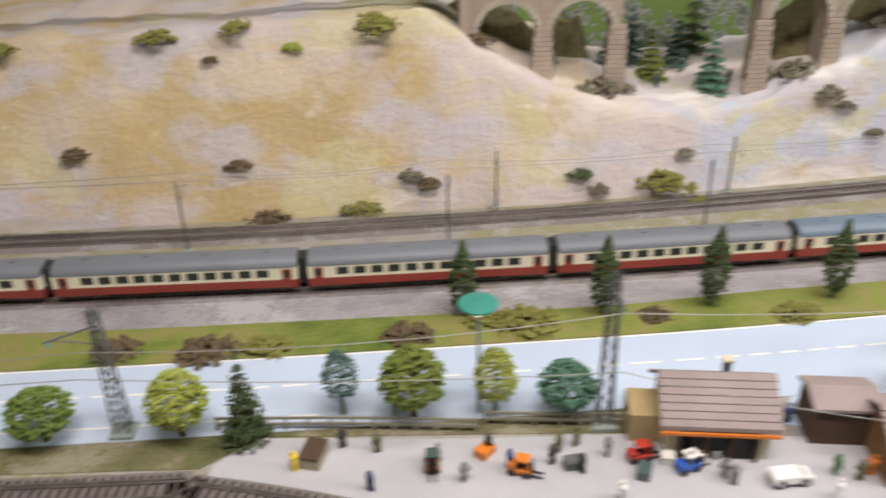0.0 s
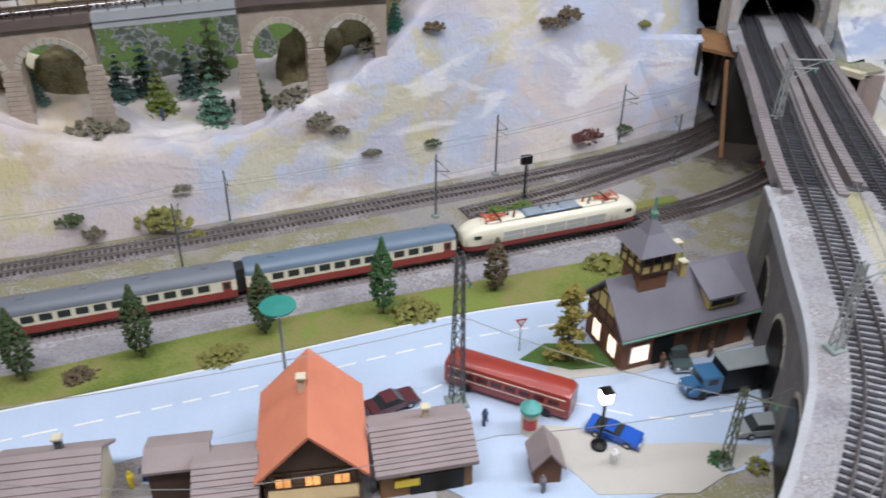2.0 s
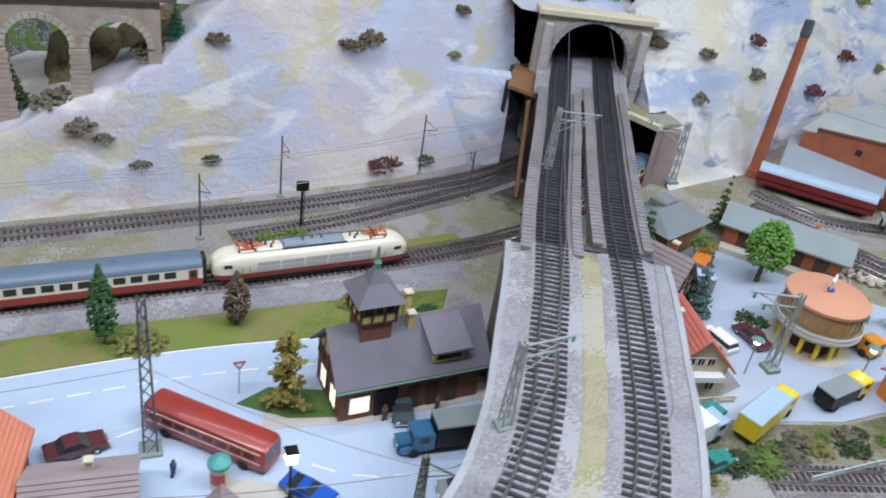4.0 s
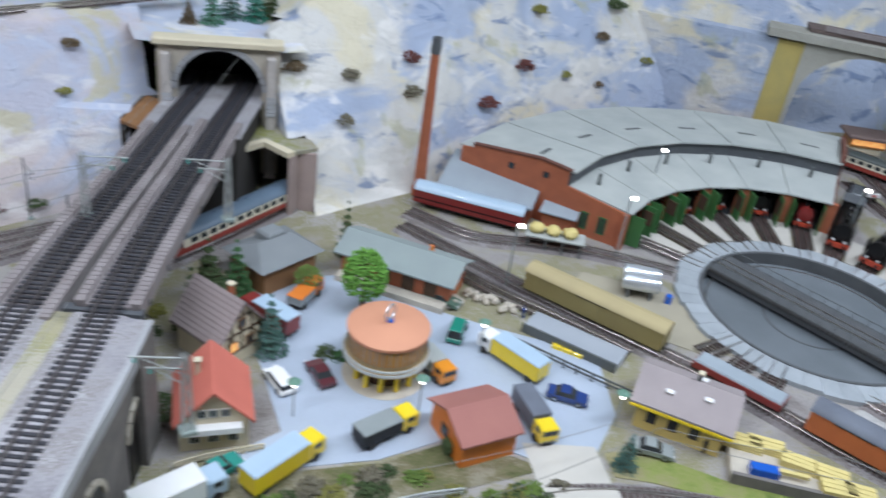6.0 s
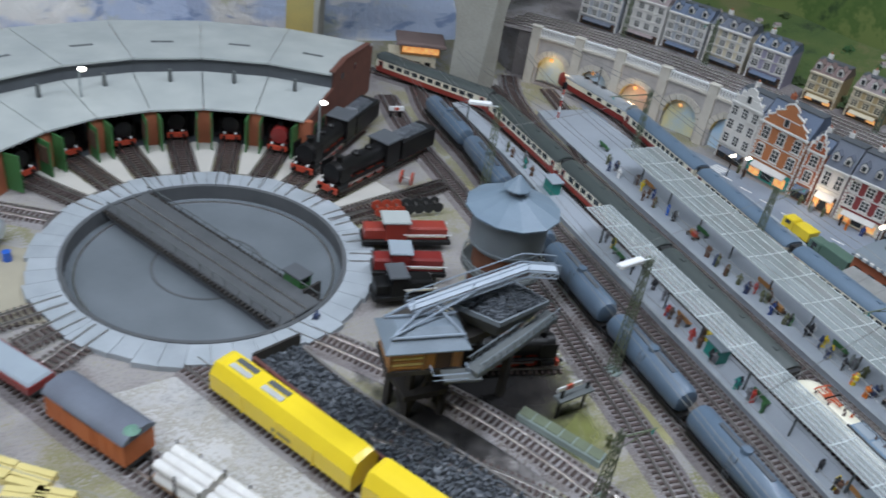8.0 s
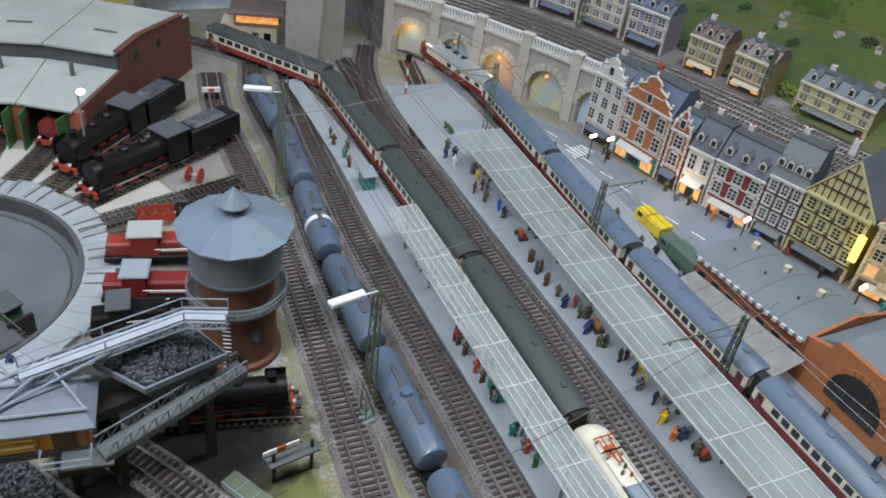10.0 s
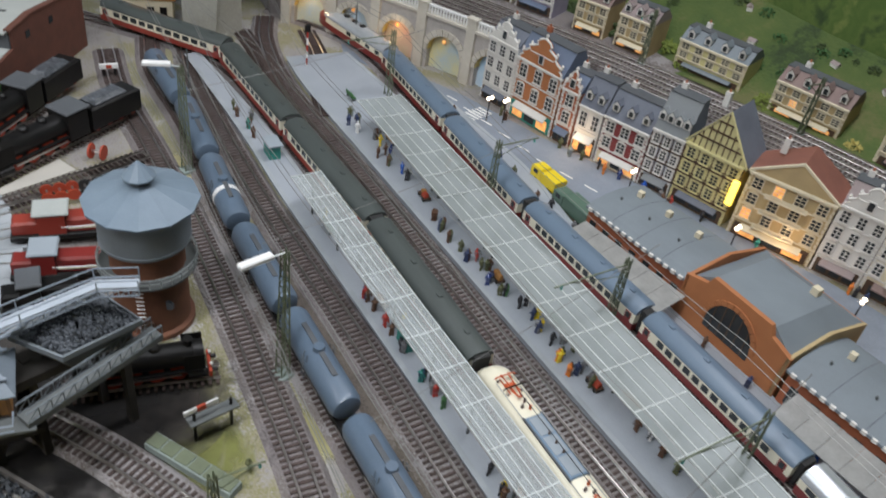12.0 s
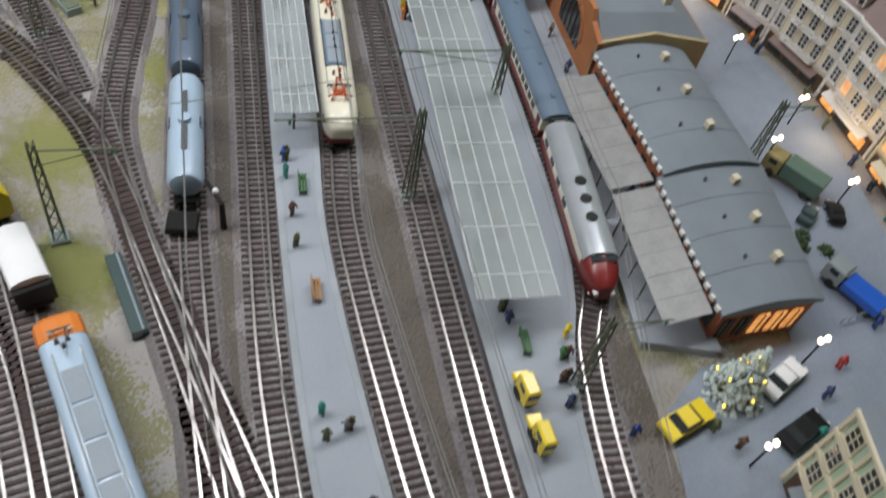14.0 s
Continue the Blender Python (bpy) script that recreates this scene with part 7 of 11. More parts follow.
# electric locomotive at the board edge
el = thing("electric_locomotive", "pale blue locomotive with orange end at the siding", "locomotive", 234.0, -33.6, 0, 96)
part("body", body([(-9, 0.95, 0.94), (-8.4, 1, 1), (7.4, 1, 1)], [(1.6, 1.3), (1.7, 1.5), (1.7, 3.3), (1.5, 3.75), (1.0, 4.0), (0, 4.08)], 1.3), TANKP, el, "pale blue body with rounded roof", smooth=True)
part("end_panel", body([(6.6, 1.01, 1.01), (8.4, 1.0, 0.97), (8.9, 0.86, 0.84), (9.05, 0.74, 0.72)], [(1.6, 1.25), (1.72, 1.5), (1.72, 3.3), (1.52, 3.78), (1.0, 4.03), (0, 4.1)], 1.25), ORANGE, el, "orange end")
part("windscreen", M().box(8.85, 0, 2.7, 3.3, 0.2, 2.2), GLASS, el)
for s in (-1, 1):
    part("roof_line", M().rod((-8, 0.95 * s, 4.06), (5.4, 0.95 * s, 4.06), 0.07, 5), CAGREY, el)
    for k in range(5):
        part("side_window", M().box(-6 + 2.6 * k, 1.69 * s, 2.4, 3.1, 1.4, 0.08), GLASS, el)
for k in range(4):
    part("roof_panel", M().box(-6.6 + 3.0 * k, 0, 4.02, 4.16, 2.8, 1.5, 0, 0.05), ROOFBG, el)
for dx, dy in ((6.9, -0.7), (6.9, 0.7), (6.2, -0.4), (6.2, 0.4), (5.7, 0)):
    part("roof_insulator", M().cyl(dx, dy, 3.9, 4.5, 0.17, 0.1, 8), WHITE if dx > 6.5 else BROWNDK, el)
part("collector", M().tube([(7.0, -0.8, 4.5), (7.0, 0.8, 4.5)], 0.09, 5).tube([(6.9, -0.4, 4.45), (4.6, 0, 4.35), (6.9, 0.4, 4.45)], 0.07, 5), CAGREY2, el, "folded grey collector")
for bx in (-5.4, 5.4):
    bogie(el, bx, 2.0, 0.5)
wv = thing("van_wagon", "pale-roofed dark van standing ahead of the blue locomotive", "wagon", 231.4, -18.2, 0, 100)
part("body", M().box(0, 0, 1.2, 3.1, 7.0, 2.9, 0, 0.1), BLACK, wv)
part("roof", body([(-2.9, 1, 1), (2.9, 1, 1)], [(1.5, 3.1), (1.35, 3.5), (0.8, 3.75), (0, 3.82)], 3.1), WHITE, wv, "pale curved roof", smooth=True)
for bx in (-2.2, 2.2):
    bogie(wv, bx, 0.8, 0.45)
# plain low box standing for a grey trough, not a ramp
bx0 = thing("loading_ramp", "long low dark grey box beside the points", "ramp", 238.2, -22.1, 0.05, 94)
part("body", M().box(0, 0, 0, 0.9, 8.2, 1.3, 0, 0.08), CAGREY2, bx0)
part("edge", M().box(0, -0.3, 0.9, 1.0, 8.0, 0.14), ROOFBG, bx0, "pale edge strip")
bf = thing("buffer_stop", "buffer stop with red and white board and lamp", "buffer stop", 264.3, 87.5, 0.3, 70)
part("beam", M().box(0, 0, 1.4, 2.1, 0.4, 2.6), WHITE, bf)
part("post", M().box(0.2, 0.8, 0, 1.9, 0.5, 0.35), BLACK, bf)
part("post", M().box(0.2, -0.8, 0, 1.9, 0.5, 0.35), BLACK, bf)
part("red_plate", M().box(-0.22, 0, 1.5, 2.0, 0.06, 0.8), WHEELR, bf)


# ---- buildings ----
def gable_house(name, label, x, y, rz, L, W, eave, ridge, wall, roof, over=0.5, category="house", tiles=0, rooflabel="", group=""):
    """A house with its ridge along local x; tiles: courses of roof tiles on each slope."""
    t = thing(name, label, category, x, y, 0, rz, group)
    h, w = L / 2, W / 2
    part("wall", M().extrude([(-w, 0), (w, 0), (w, eave), (0, ridge), (-w, eave)], -h, h, "x"), wall, t)
    dz = (ridge - eave) / w
    for s in (-1, 1):
        e = w + over
        prof = [(0, ridge + 0.05), (s * e, eave - dz * over + 0.05), (s * e, eave - dz * over + 0.3), (0, ridge + 0.3)]
        sl = part("roof_slope", M().extrude(prof, -h - over, h + over, "x"), roof, t, rooflabel)
        for k in range(tiles):
            f0, f1 = k / tiles, (k + 1) / tiles
            y0, y1 = s * e * f0, s * e * f1
            z0, z1 = ridge + 0.3 - (ridge - eave + dz * over) * f0, ridge + 0.3 - (ridge - eave + dz * over) * f1
            part("tile_course", M().extrude([(y0, z0), (y1, z1 + 0.12), (y1, z1), (y0, z0 - 0.02)], -h - over - 0.02, h + over + 0.02, "x"), roof, sl)
    return t


def window(t, x, y, z0, z1, w, axis, frame=None, glass=None, name="window"):
    """A framed window proud of a wall; axis 'x' faces along x, 'y' along y."""
    sx, sy = (0.14, w) if axis == "x" else (w, 0.14)
    fr = part(name, M().box(x, y, z0, z1, sx, sy), frame or WHITE, t)
    gx, gy = (0.2, w - 0.2) if axis == "x" else (w - 0.2, 0.2)
    part("pane", M().box(x, y, z0 + 0.1, z1 - 0.1, gx, gy), glass or GLASS, fr)
    part("glazing_bar", M().box(x, y, z0, z1, 0.24 if axis == "x" else 0.06, 0.06 if axis == "x" else 0.24), frame or WHITE, fr)
    return fr


def chimney(t, x, y, z0, z1, material, s=0.7):
    c = part("chimney", M().box(x, y, z0, z1, s, s), material, t)
    part("chimney_cap", M().box(x, y, z1, z1 + 0.2, s + 0.25, s + 0.25, 0, 0.05), PLASTERC, c)


def timber_gable(t, x, W, eave, ridge, low, s):
    m = M()
    for f in (-0.45, -0.22, 0, 0.22, 0.45):
        top = eave + (ridge - eave) * (1 - abs(f) * 2) - 0.1
        m.box(x, f * W, low, top, 0.12, 0.16)
    for z in (low, eave):
        m.box(x, 0, z - 0.1, z + 0.12, 0.12, W * 0.98)
    m.box(x, 0, (eave + ridge) / 2, (eave + ridge) / 2 + 0.18, 0.12, W * 0.48)
    for s2 in (-1, 1):
        m.rod((x, s2 * W * 0.44, low), (x, s2 * W * 0.24, eave), 0.08, 4)
    part("timber_frame", m, TIMBER, t, "dark half-timbering")


# small buildings by the loading yard
h1 = gable_house("shed", "open goods shed with grey-brown tiled roof", 49.0, 63.4, -6, 7.4, 5.6, 3.3, 5.4, PLASTERC, ROOFPINK, 0.5, "shed", 7)
# closed wall; a black sheet paints the dark inside of the shed
part("open_front", M().box(0.2, -2.82, 0.1, 2.7, 5.6, 0.1), BLACK, h1, "black panel painted as the shaded open front")
part("fascia", M().box(0, -3.35, 2.6, 2.85, 8.4, 0.2), ORANGE, h1)
chimney(h1, 0.9, 0.9, 4.4, 6.2, MASTD, 0.5)
for k in range(4):
    part("post", M().box(-2.7 + 1.8 * k, -3.1, 0.1, 2.9, 0.25, 0.25), TIMBER, h1)
part("lean_to", M().box(-4.9, 0.2, 0, 2.6, 2.4, 3.2), PLASTERB, h1)
h2 = gable_house("shed", "small dark brown shed with flat brown roof", 58.4, 63.2, -6, 4.4, 3.4, 3.4, 4.0, TIMBER, ROOFPINK, 0.3, "shed")
h3 = gable_house("outbuilding", "low outbuilding with pinkish-brown tiled roof", 62.0, 60.0, -6, 4.2, 6.2, 3.0, 4.6, WOOD, ROOFPINK, 0.35, "outbuilding", 8)
window(h3, 0.6, -3.15, 0.8, 2.2, 1.6, "y", TIMBER)
hA = gable_house("inn", "timbered inn with steep orange tiled roof", 68.8, 62.2, 82.6, 9.0, 7.4, 4.4, 8.2, WOODW, TILE, 0.6, "house", 14, "orange tiled roof")
timber_gable(hA, -4.58, 7.4, 4.4, 8.2, 3.0, 1)
part("gable_board", M().extrude([(-2.9, 4.9), (2.9, 4.9), (0, 7.6)], -4.66, -4.56, "x"), TIMBER, hA, "dark wooden gable boarding")
for yy in (-2.2, 0, 2.2):
    window(hA, -4.6, yy, 3.0, 4.1, 1.3, "x", TIMBER, LAMPO)
part("shopfront", M().box(-4.6, 0.5, 0.5, 2.0, 0.16, 4.4), ORANGE, hA, "orange lit shop front")
part("door", M().box(-4.62, -2.6, 0.1, 2.1, 0.2, 1.0), RED, hA)
part("awning", M().extrude([(-5.4, 2.1), (-4.5, 2.7), (-4.5, 2.85), (-5.4, 2.25)], -3.4, 3.4), PLASTERB, hA)
chimney(hA, 0.6, 0.5, 7.6, 9.3, PLASTERC, 0.55)
hB = gable_house("outbuilding", "long side wing with brown tiled roof", 77.2, 60.3, -3, 7.4, 6.0, 2.9, 4.7, WOOD, ROOFPINK, 0.4, "outbuilding", 9)
chimney(hB, 0.6, 0.8, 4.2, 5.6, PLASTERC, 0.5)
# black sheet on the wall in place of an unlit interior
part("open_front", M().box(0.8, -3.04, 0.1, 2.2, 4.4, 0.1), BLACK, hB, "black panel painted as a shaded opening")
part("sign_board", M().box(-1.6, -3.1, 1.2, 2.0, 2.0, 0.12), YELLOW, hB, "yellow sign board")

# small railway station beside the bridge
hS = gable_house("station_house", "brick and timber station with slate roof and tower", 105.2, 70.8, 5, 14.2, 6.8, 4.9, 8.5, BRICKB, SLATEV, 0.7, "station")
timber_gable(hS, -7.16, 6.8, 4.9, 8.5, 3.6, 1)
part("gable_plaster", M().extrude([(-3.2, 4.7), (3.2, 4.7), (0, 8.0)], -7.14, -7.04, "x"), PLASTERY, hS, "ochre plaster gable")
for yy in (-1.7, 1.2):
    window(hS, -7.14, yy, 0.9, 3.1, 1.5, "x", BRICKB, GLOWW)
window(hS, -5.2, -3.44, 0.9, 2.9, 2.0, "y", WHITE, GLOWW)
part("portal", M().box(-2.6, -3.46, 0.1, 3.2, 2.2, 0.2), BLACK, hS, "dark arched doorway")
for xx in (0.2, 2.2, 4.2):
    part("door", M().box(xx, -3.44, 0.1, 2.9, 1.1, 0.14), TIMBER, hS, "dark wooden door")
tw = part("tower", M().box(-3.4, 0.2, 4.0, 9.4, 3.0, 3.0), BRICKB, hS, "square brick clock tower")
part("tower_storey", M().box(-3.4, 0.2, 9.4, 11.7, 3.3, 3.3), PLASTERY, tw, "half-timbered upper storey")
m = M()
for dx, dy in ((-1.7, -1.7), (-0.6, -1.7), (0.6, -1.7), (1.7, -1.7), (-1.7, -0.6), (-1.7, 0.6), (-1.7, 1.7), (1.7, 1.7), (1.7, 0.6), (1.7, -0.6)):
    m.box(-3.4 + dx, 0.2 + dy, 9.4, 11.7, 0.22, 0.22)
for z in (9.4, 10.4, 11.5):
    m.box(-3.4, -1.47, z, z + 0.2, 3.5, 0.16).box(-5.07, 0.2, z, z + 0.2, 0.16, 3.5)
part("tower_timber", m, TIMBER, tw)
for dx in (-1.1, 0, 1.1):
    part("tower_window", M().box(-3.4 + dx, -1.5, 10.65, 11.4, 0.7, 0.12), GLASS, tw)
part("tower_roof", M().add([(-5.7, -2.1, 11.7), (-1.1, -2.1, 11.7), (-1.1, 2.5, 11.7), (-5.7, 2.5, 11.7), (-4.3, -0.7, 13.2), (-2.5, -0.7, 13.2), (-2.5, 1.1, 13.2), (-4.3, 1.1, 13.2), (-3.4, 0.2, 15.0)], [(3, 2, 1, 0), (0, 1, 5, 4), (1, 2, 6, 5), (2, 3, 7, 6), (3, 0, 4, 7), (4, 5, 8), (5, 6, 8), (6, 7, 8), (7, 4, 8)]), SLATEV, tw, "flared slate spire")
part("finial", M().lathe([(0.34, 14.4), (0.4, 15.0), (0.2, 15.3), (0.1, 16.6)], -3.4, 0.2, 8), GREENV, tw, "green copper finial")
dm = part("dormer", M().extrude([(-3.5, 5.4), (-3.5, 6.6), (-0.3, 8.2), (-0.3, 5.8)], 1.8, 4.9, "x"), PLASTERY, hS, "wide ochre dormer")
part("dormer_roof", M().extrude([(-4.0, 6.7), (-4.0, 6.95), (-0.2, 8.55), (-0.2, 8.3)], 1.3, 5.4, "x"), SLATEV, dm)
part("dormer_window", M().box(3.35, -3.52, 5.7, 6.5, 2.6, 0.1), GLASS, dm)
chimney(hS, 0.4, 1.0, 7.4, 10.6, PLASTERY, 0.6)
chimney(hS, 0.2, -0.6, 7.0, 9.4, PLASTERY, 0.6)
part("gutter", M().rod((-7.8, -4.1, 4.2), (7.8, -4.1, 4.2), 0.13, 8), GREENV, hS, "green gutter")

ad = thing("advertising_column", "round advertising column with turquoise cap", "advertising column", 87.3, 61.6)
part("drum", M().cyl(0, 0, 0.1, 2.6, 0.75, 0.75, 18), PLASTERC, ad)
part("poster", M().lathe([(0.77, 0.8), (0.77, 2.0)], 0, 0, 10, 200, 300), RED, ad, "red poster")
part("cap", M().lathe([(0.95, 2.6), (0.95, 2.9), (0.6, 3.2), (0.15, 3.5)], 0, 0, 18), TURQ, ad, "turquoise cap")
ht = gable_house("hut", "small brown hut with steep roof", 86.9, 57.0, 80, 2.6, 2.2, 2.0, 3.4, BRICKB, ROOFPINK, 0.3, "hut")

# works yard
hC = gable_house("house", "half-timbered house with steep brown roof", 139.4, 79.6, -62, 7.0, 6.4, 4.2, 8.2, PLASTERC, ROOFPINK, 0.6, "house", 10)
timber_gable(hC, 3.56, 6.4, 4.2, 8.2, 1.8, 1)
window(hC, 3.6, -1.2, 2.0, 3.3, 1.1, "x", WOOD, LAMPO)
window(hC, 3.6, 1.2, 2.0, 3.3, 1.1, "x", WOOD)
window(hC, 3.6, 0, 4.8, 6.0, 1.1, "x", WOOD)
chimney(hC, 1.0, 0.8, 6.4, 9.0, BRICK, 0.6)
hD = gable_house("house", "cream villa with bright red roof", 135.8, 67.4, 79, 7.2, 6.6, 4.0, 7.4, PLASTERC, ROOFRED, 0.6, "house", 11, "bright red tiled roof")
for yy in (-1.8, 0.1, 1.9):
    window(hD, -3.64, yy, 1.0, 2.3, 1.1, "x")
    window(hD, -3.64, yy * 0.6, 4.2, 5.2, 0.9, "x")
part("balcony", M().box(-4.1, 0, 2.7, 3.4, 1.0, 5.4, 0, 0.05), WHITE, hD, "white balcony")
chimney(hD, 0.8, 1.4, 5.6, 7.8, PLASTERC, 0.55)
hE = thing("workshop", "low building with broad grey roof and ridge box", "workshop", 149.6, 93.0, 0, 22)
part("wall", M().box(0, 0, 0, 4.0, 8.4, 7.0), WOOD, hE)
part("roof", M().add([(-5.2, -4.3, 4.0), (5.2, -4.3, 4.0), (5.2, 4.3, 4.0), (-5.2, 4.3, 4.0), (-2.6, 0, 5.8), (2.6, 0, 5.8)], [(3, 2, 1, 0), (0, 1, 5, 4), (2, 3, 4, 5), (1, 2, 5), (3, 0, 4)]), ROOFS, hE, "broad grey hipped roof")
part("ridge_box", M().box(0.4, 1.2, 5.0, 6.4, 3.0, 2.6, 0, 0.3), ROOFS, hE)
hF = gable_house("goods_shed", "long brick goods shed with grey-green roof", 166.0, 87.2, -47, 15.6, 6.4, 4.0, 5.4, BRICK, ROOFG2, 0.9, "goods shed", 0, "grey-green felt roof")
for xx in (-5, -1.5, 2, 5.2):
    part("gate", M().box(xx, -3.24, 0.3, 3.2, 1.8, 0.12), TIMBER, hF, "dark wooden gate")
part("loading_dock", M().box(0, -4.2, 0, 1.0, 15.6, 1.8, 0, 0.06), STONE, hF)
part("vent_pipe", M().cyl(3.2, 1.6, 4.9, 5.8, 0.3, 0.3, 8), ORANGE, hF)
part("gable_window", M().box(7.84, 0, 1.2, 2.8, 0.12, 1.8), ORANGE, hF)

rs = thing("restaurant", "round two-storey restaurant with orange roof", "restaurant", 155.9, 69.6)
part("upper_storey", M().lathe([(3.6, 2.4), (4.6, 2.8), (4.95, 3.1), (4.95, 3.5), (4.35, 3.6), (4.35, 6.5), (4.6, 6.6)], 0, 0, 36), PLASTERB, rs, "round timber storey")
part("glazing", M().lathe([(4.43, 4.3), (4.43, 6.2)], 0, 0, 36, caps=False), AMBER, rs, "amber window band")
for k in range(36):
    a = radians(k * 10)
    part("mullion", M().box(4.45 * math.cos(a), 4.45 * math.sin(a), 4.1, 6.4, 0.12, 0.12, k * 10), WOODG, rs)
part("balcony_rail", M().lathe([(5.05, 3.9), (5.05, 4.15), (4.9, 4.15), (4.9, 3.9), (5.05, 3.9)], 0, 0, 36, caps=False), WHITEG, rs, "pale balcony rail")
part("balcony_rail", M().lathe([(5.05, 3.3), (5.05, 3.6), (4.9, 3.6), (4.9, 3.3), (5.05, 3.3)], 0, 0, 36, caps=False), WHITEG, rs, "pale balcony rail")
part("roof", M().lathe([(4.7, 6.5), (4.75, 6.9), (4.4, 7.1), (0.4, 7.5)], 0, 0, 40), PEACH, rs, "shallow orange conical roof", smooth=True)
part("core", M().cyl(0, 0, 0.1, 2.3, 2.6, 2.6, 20), TIMBER, rs)
for k in range(12):
    a = radians(k * 30)
    part("column", M().cyl(3.5 * math.cos(a), 3.5 * math.sin(a), 0.1, 2.3, 0.3, 0.3, 8), YELLOW, rs, "yellow column")
part("plinth", M().cyl(0, 0, 0.0, 0.16, 4.9, 4.9, 36), STONE, rs)
sg = part("sign", M().lathe([(1.05, -0.12), (1.05, 0.12), (0.85, 0.12), (0.85, -0.12), (1.05, -0.12)], 0, 0, 24, caps=False), SILVER, rs, "round chrome ring sign")
sg.data.transform(Matrix.Translation((0, 0, 0.0865)) @ Matrix.Rotation(radians(90), 4, "X") @ Matrix.Rotation(radians(35), 4, "Y"))
part("sign_disc", M().cyl(0, 0, 7.4, 7.7, 0.5, 0.4, 12), CABLUE, rs)
hG = gable_house("shed", "orange timber shed with dull red roof", 160.6, 56.6, 0, 6.4, 7.0, 3.4, 5.0, ORANGE, ROOFDR, 0.5, "shed", 0, "dull red felt roof")
window(hG, -3.26, 0.4, 1.2, 2.6, 1.4, "x", TIMBER)
part("greenery", M().ball(-3.5, -1.0, 1.0, 0.5, 0.9, 1.0, 8, 6, 0.5), LF_DARK, hG)
hH = gable_house("goods_office", "yellow plaster goods office with mauve-grey roof", 185.2, 51.2, -51, 9.6, 7.2, 4.2, 6.0, PLASTERY, ROOFM, 0.9, "office", 0, "mauve-grey felt roof")
for xx, yy, ss in ((-2.0, -2.2, -1), (2.2, -1.6, -1), (1.2, 1.8, 1)):
    zz = 6.0 - abs(yy) * (1.8 / 3.6) + 0.32
    part("skylight", M().box(xx, yy, zz, zz + 0.12, 0.9, 0.8), WHITE, hH, "white skylight")
for xx in (-3, -0.6, 1.8):
    window(hH, xx, -3.64, 1.2, 2.8, 1.1, "y", TIMBER)
part("gate", M().box(4.84, 0, 0.1, 3.2, 0.14, 2.4), TIMBER, hH, "dark wooden gate")
part("fascia", M().box(0, -4.5, 3.4, 3.7, 11.4, 0.2), YELLOW, hH, "bright yellow fascia")
chimney(hH, 0.6, 0.3, 5.6, 7.2, MASTD, 0.5)
rp = thing("loading_ramp", "grey stone loading ramp with timber edge", "loading ramp")
part("slab", M().poly([(184.1, 41.9), (197.3, 31.9), (196.4, 37), (193, 41.5), (189.5, 46.6), (187.2, 45.5)], 0, 1.1), STONE, rp)
part("front_edge", M().sweep([(184.1, 41.8), (197.4, 31.7)], [(-0.3, 0), (-0.3, 1.5), (0.2, 1.5), (0.2, 0)]), STONED, rp)
for k, (x, y, a, L) in enumerate(((188.6, 45.0, -42, 4.2), (190.8, 43.6, -42, 4.0), (192.3, 40.4, -50, 3.6), (194.6, 37.6, -48, 3.4), (195.4, 34.6, -42, 3.2), (193.5, 35.8, -38, 3.6))):
    st = thing("timber_stack", "stack of pale yellow sawn planks", "timber stack", x, y, 1.1, a, "timber stacks")
    for r in range(3):
        for q in range(3):
            part("plank", M().box(0, -0.7 + 0.7 * q, 0.3 * r, 0.3 * r + 0.26, L, 0.62, 1.5 * ((r + q) % 3 - 1), 0.03), PLANKY, st)
fk = thing("crate", "bright blue crane trolley with yellow beam", "crate", 187.6, 40.8, 1.1, -38)
part("box", M().box(0, 0, 0, 1.0, 3.0, 1.3, 0, 0.1), CABLUE, fk)
part("beam", M().box(2.6, 0.2, 0.5, 0.9, 4.2, 0.5), PLANKY, fk)
# sack rack and silver tanks by the shed
rk = thing("rack", "grey loading rack carrying yellow sacks", "rack", 192.2, 89.0, 0, -36)
part("table", M().box(0, 0, 2.3, 2.55, 9, 3.4), ROOFG, rk)
for xx in (-4, -1.3, 1.3, 4):
    for yy in (-1.4, 1.4):
        part("leg", M().box(xx, yy, 0, 2.3, 0.3, 0.3), MASTD, rk)
for k in range(3):
    sk = thing("sack", "bulging pale yellow sack", "sack", 192.2 + math.cos(radians(-36)) * (-3 + 2.6 * k), 89.0 + math.sin(radians(-36)) * (-3 + 2.6 * k), 2.5, -36, "yellow sacks")
    part("bag", M().ball(0, 0, 0.75, 1.25, 1.2, 0.8, 12, 8, 0.25, k), PLANKY, sk, smooth=True)
for k in range(2):
    tk = thing("storage_tank", "shiny silver storage tank on legs", "storage tank", 197.3 + 1.6 * k, 74.3 + 1.9 * k, 0, -35, "silver storage tanks")
    m = M().lathe([(0.5, -2.7), (1.1, -2.6), (1.25, -2.2), (1.25, 2.2), (1.1, 2.6), (0.5, 2.7)], 0, 0, 20)
    m.v = [(c, a, b + 2.3) for a, b, c in m.v]
    part("tank", m, SILVER, tk, smooth=True)
    for xx in (-1.6, 1.6):
        part("cradle", M().box(xx, 0, 0.1, 1.4, 0.4, 1.8), MASTD, tk)
br2 = thing("barrel", "blue drum beside the silver tanks", "drum", 200.6, 71.6, 0.1)
part("drum", M().cyl(0, 0, 0, 1.2, 0.5, 0.5, 12), CABLUE, br2)
yp = thing("plank_pile", "bright yellow pallets on the platform", "pallet", 179.8, 66.4, 0.1, -52)
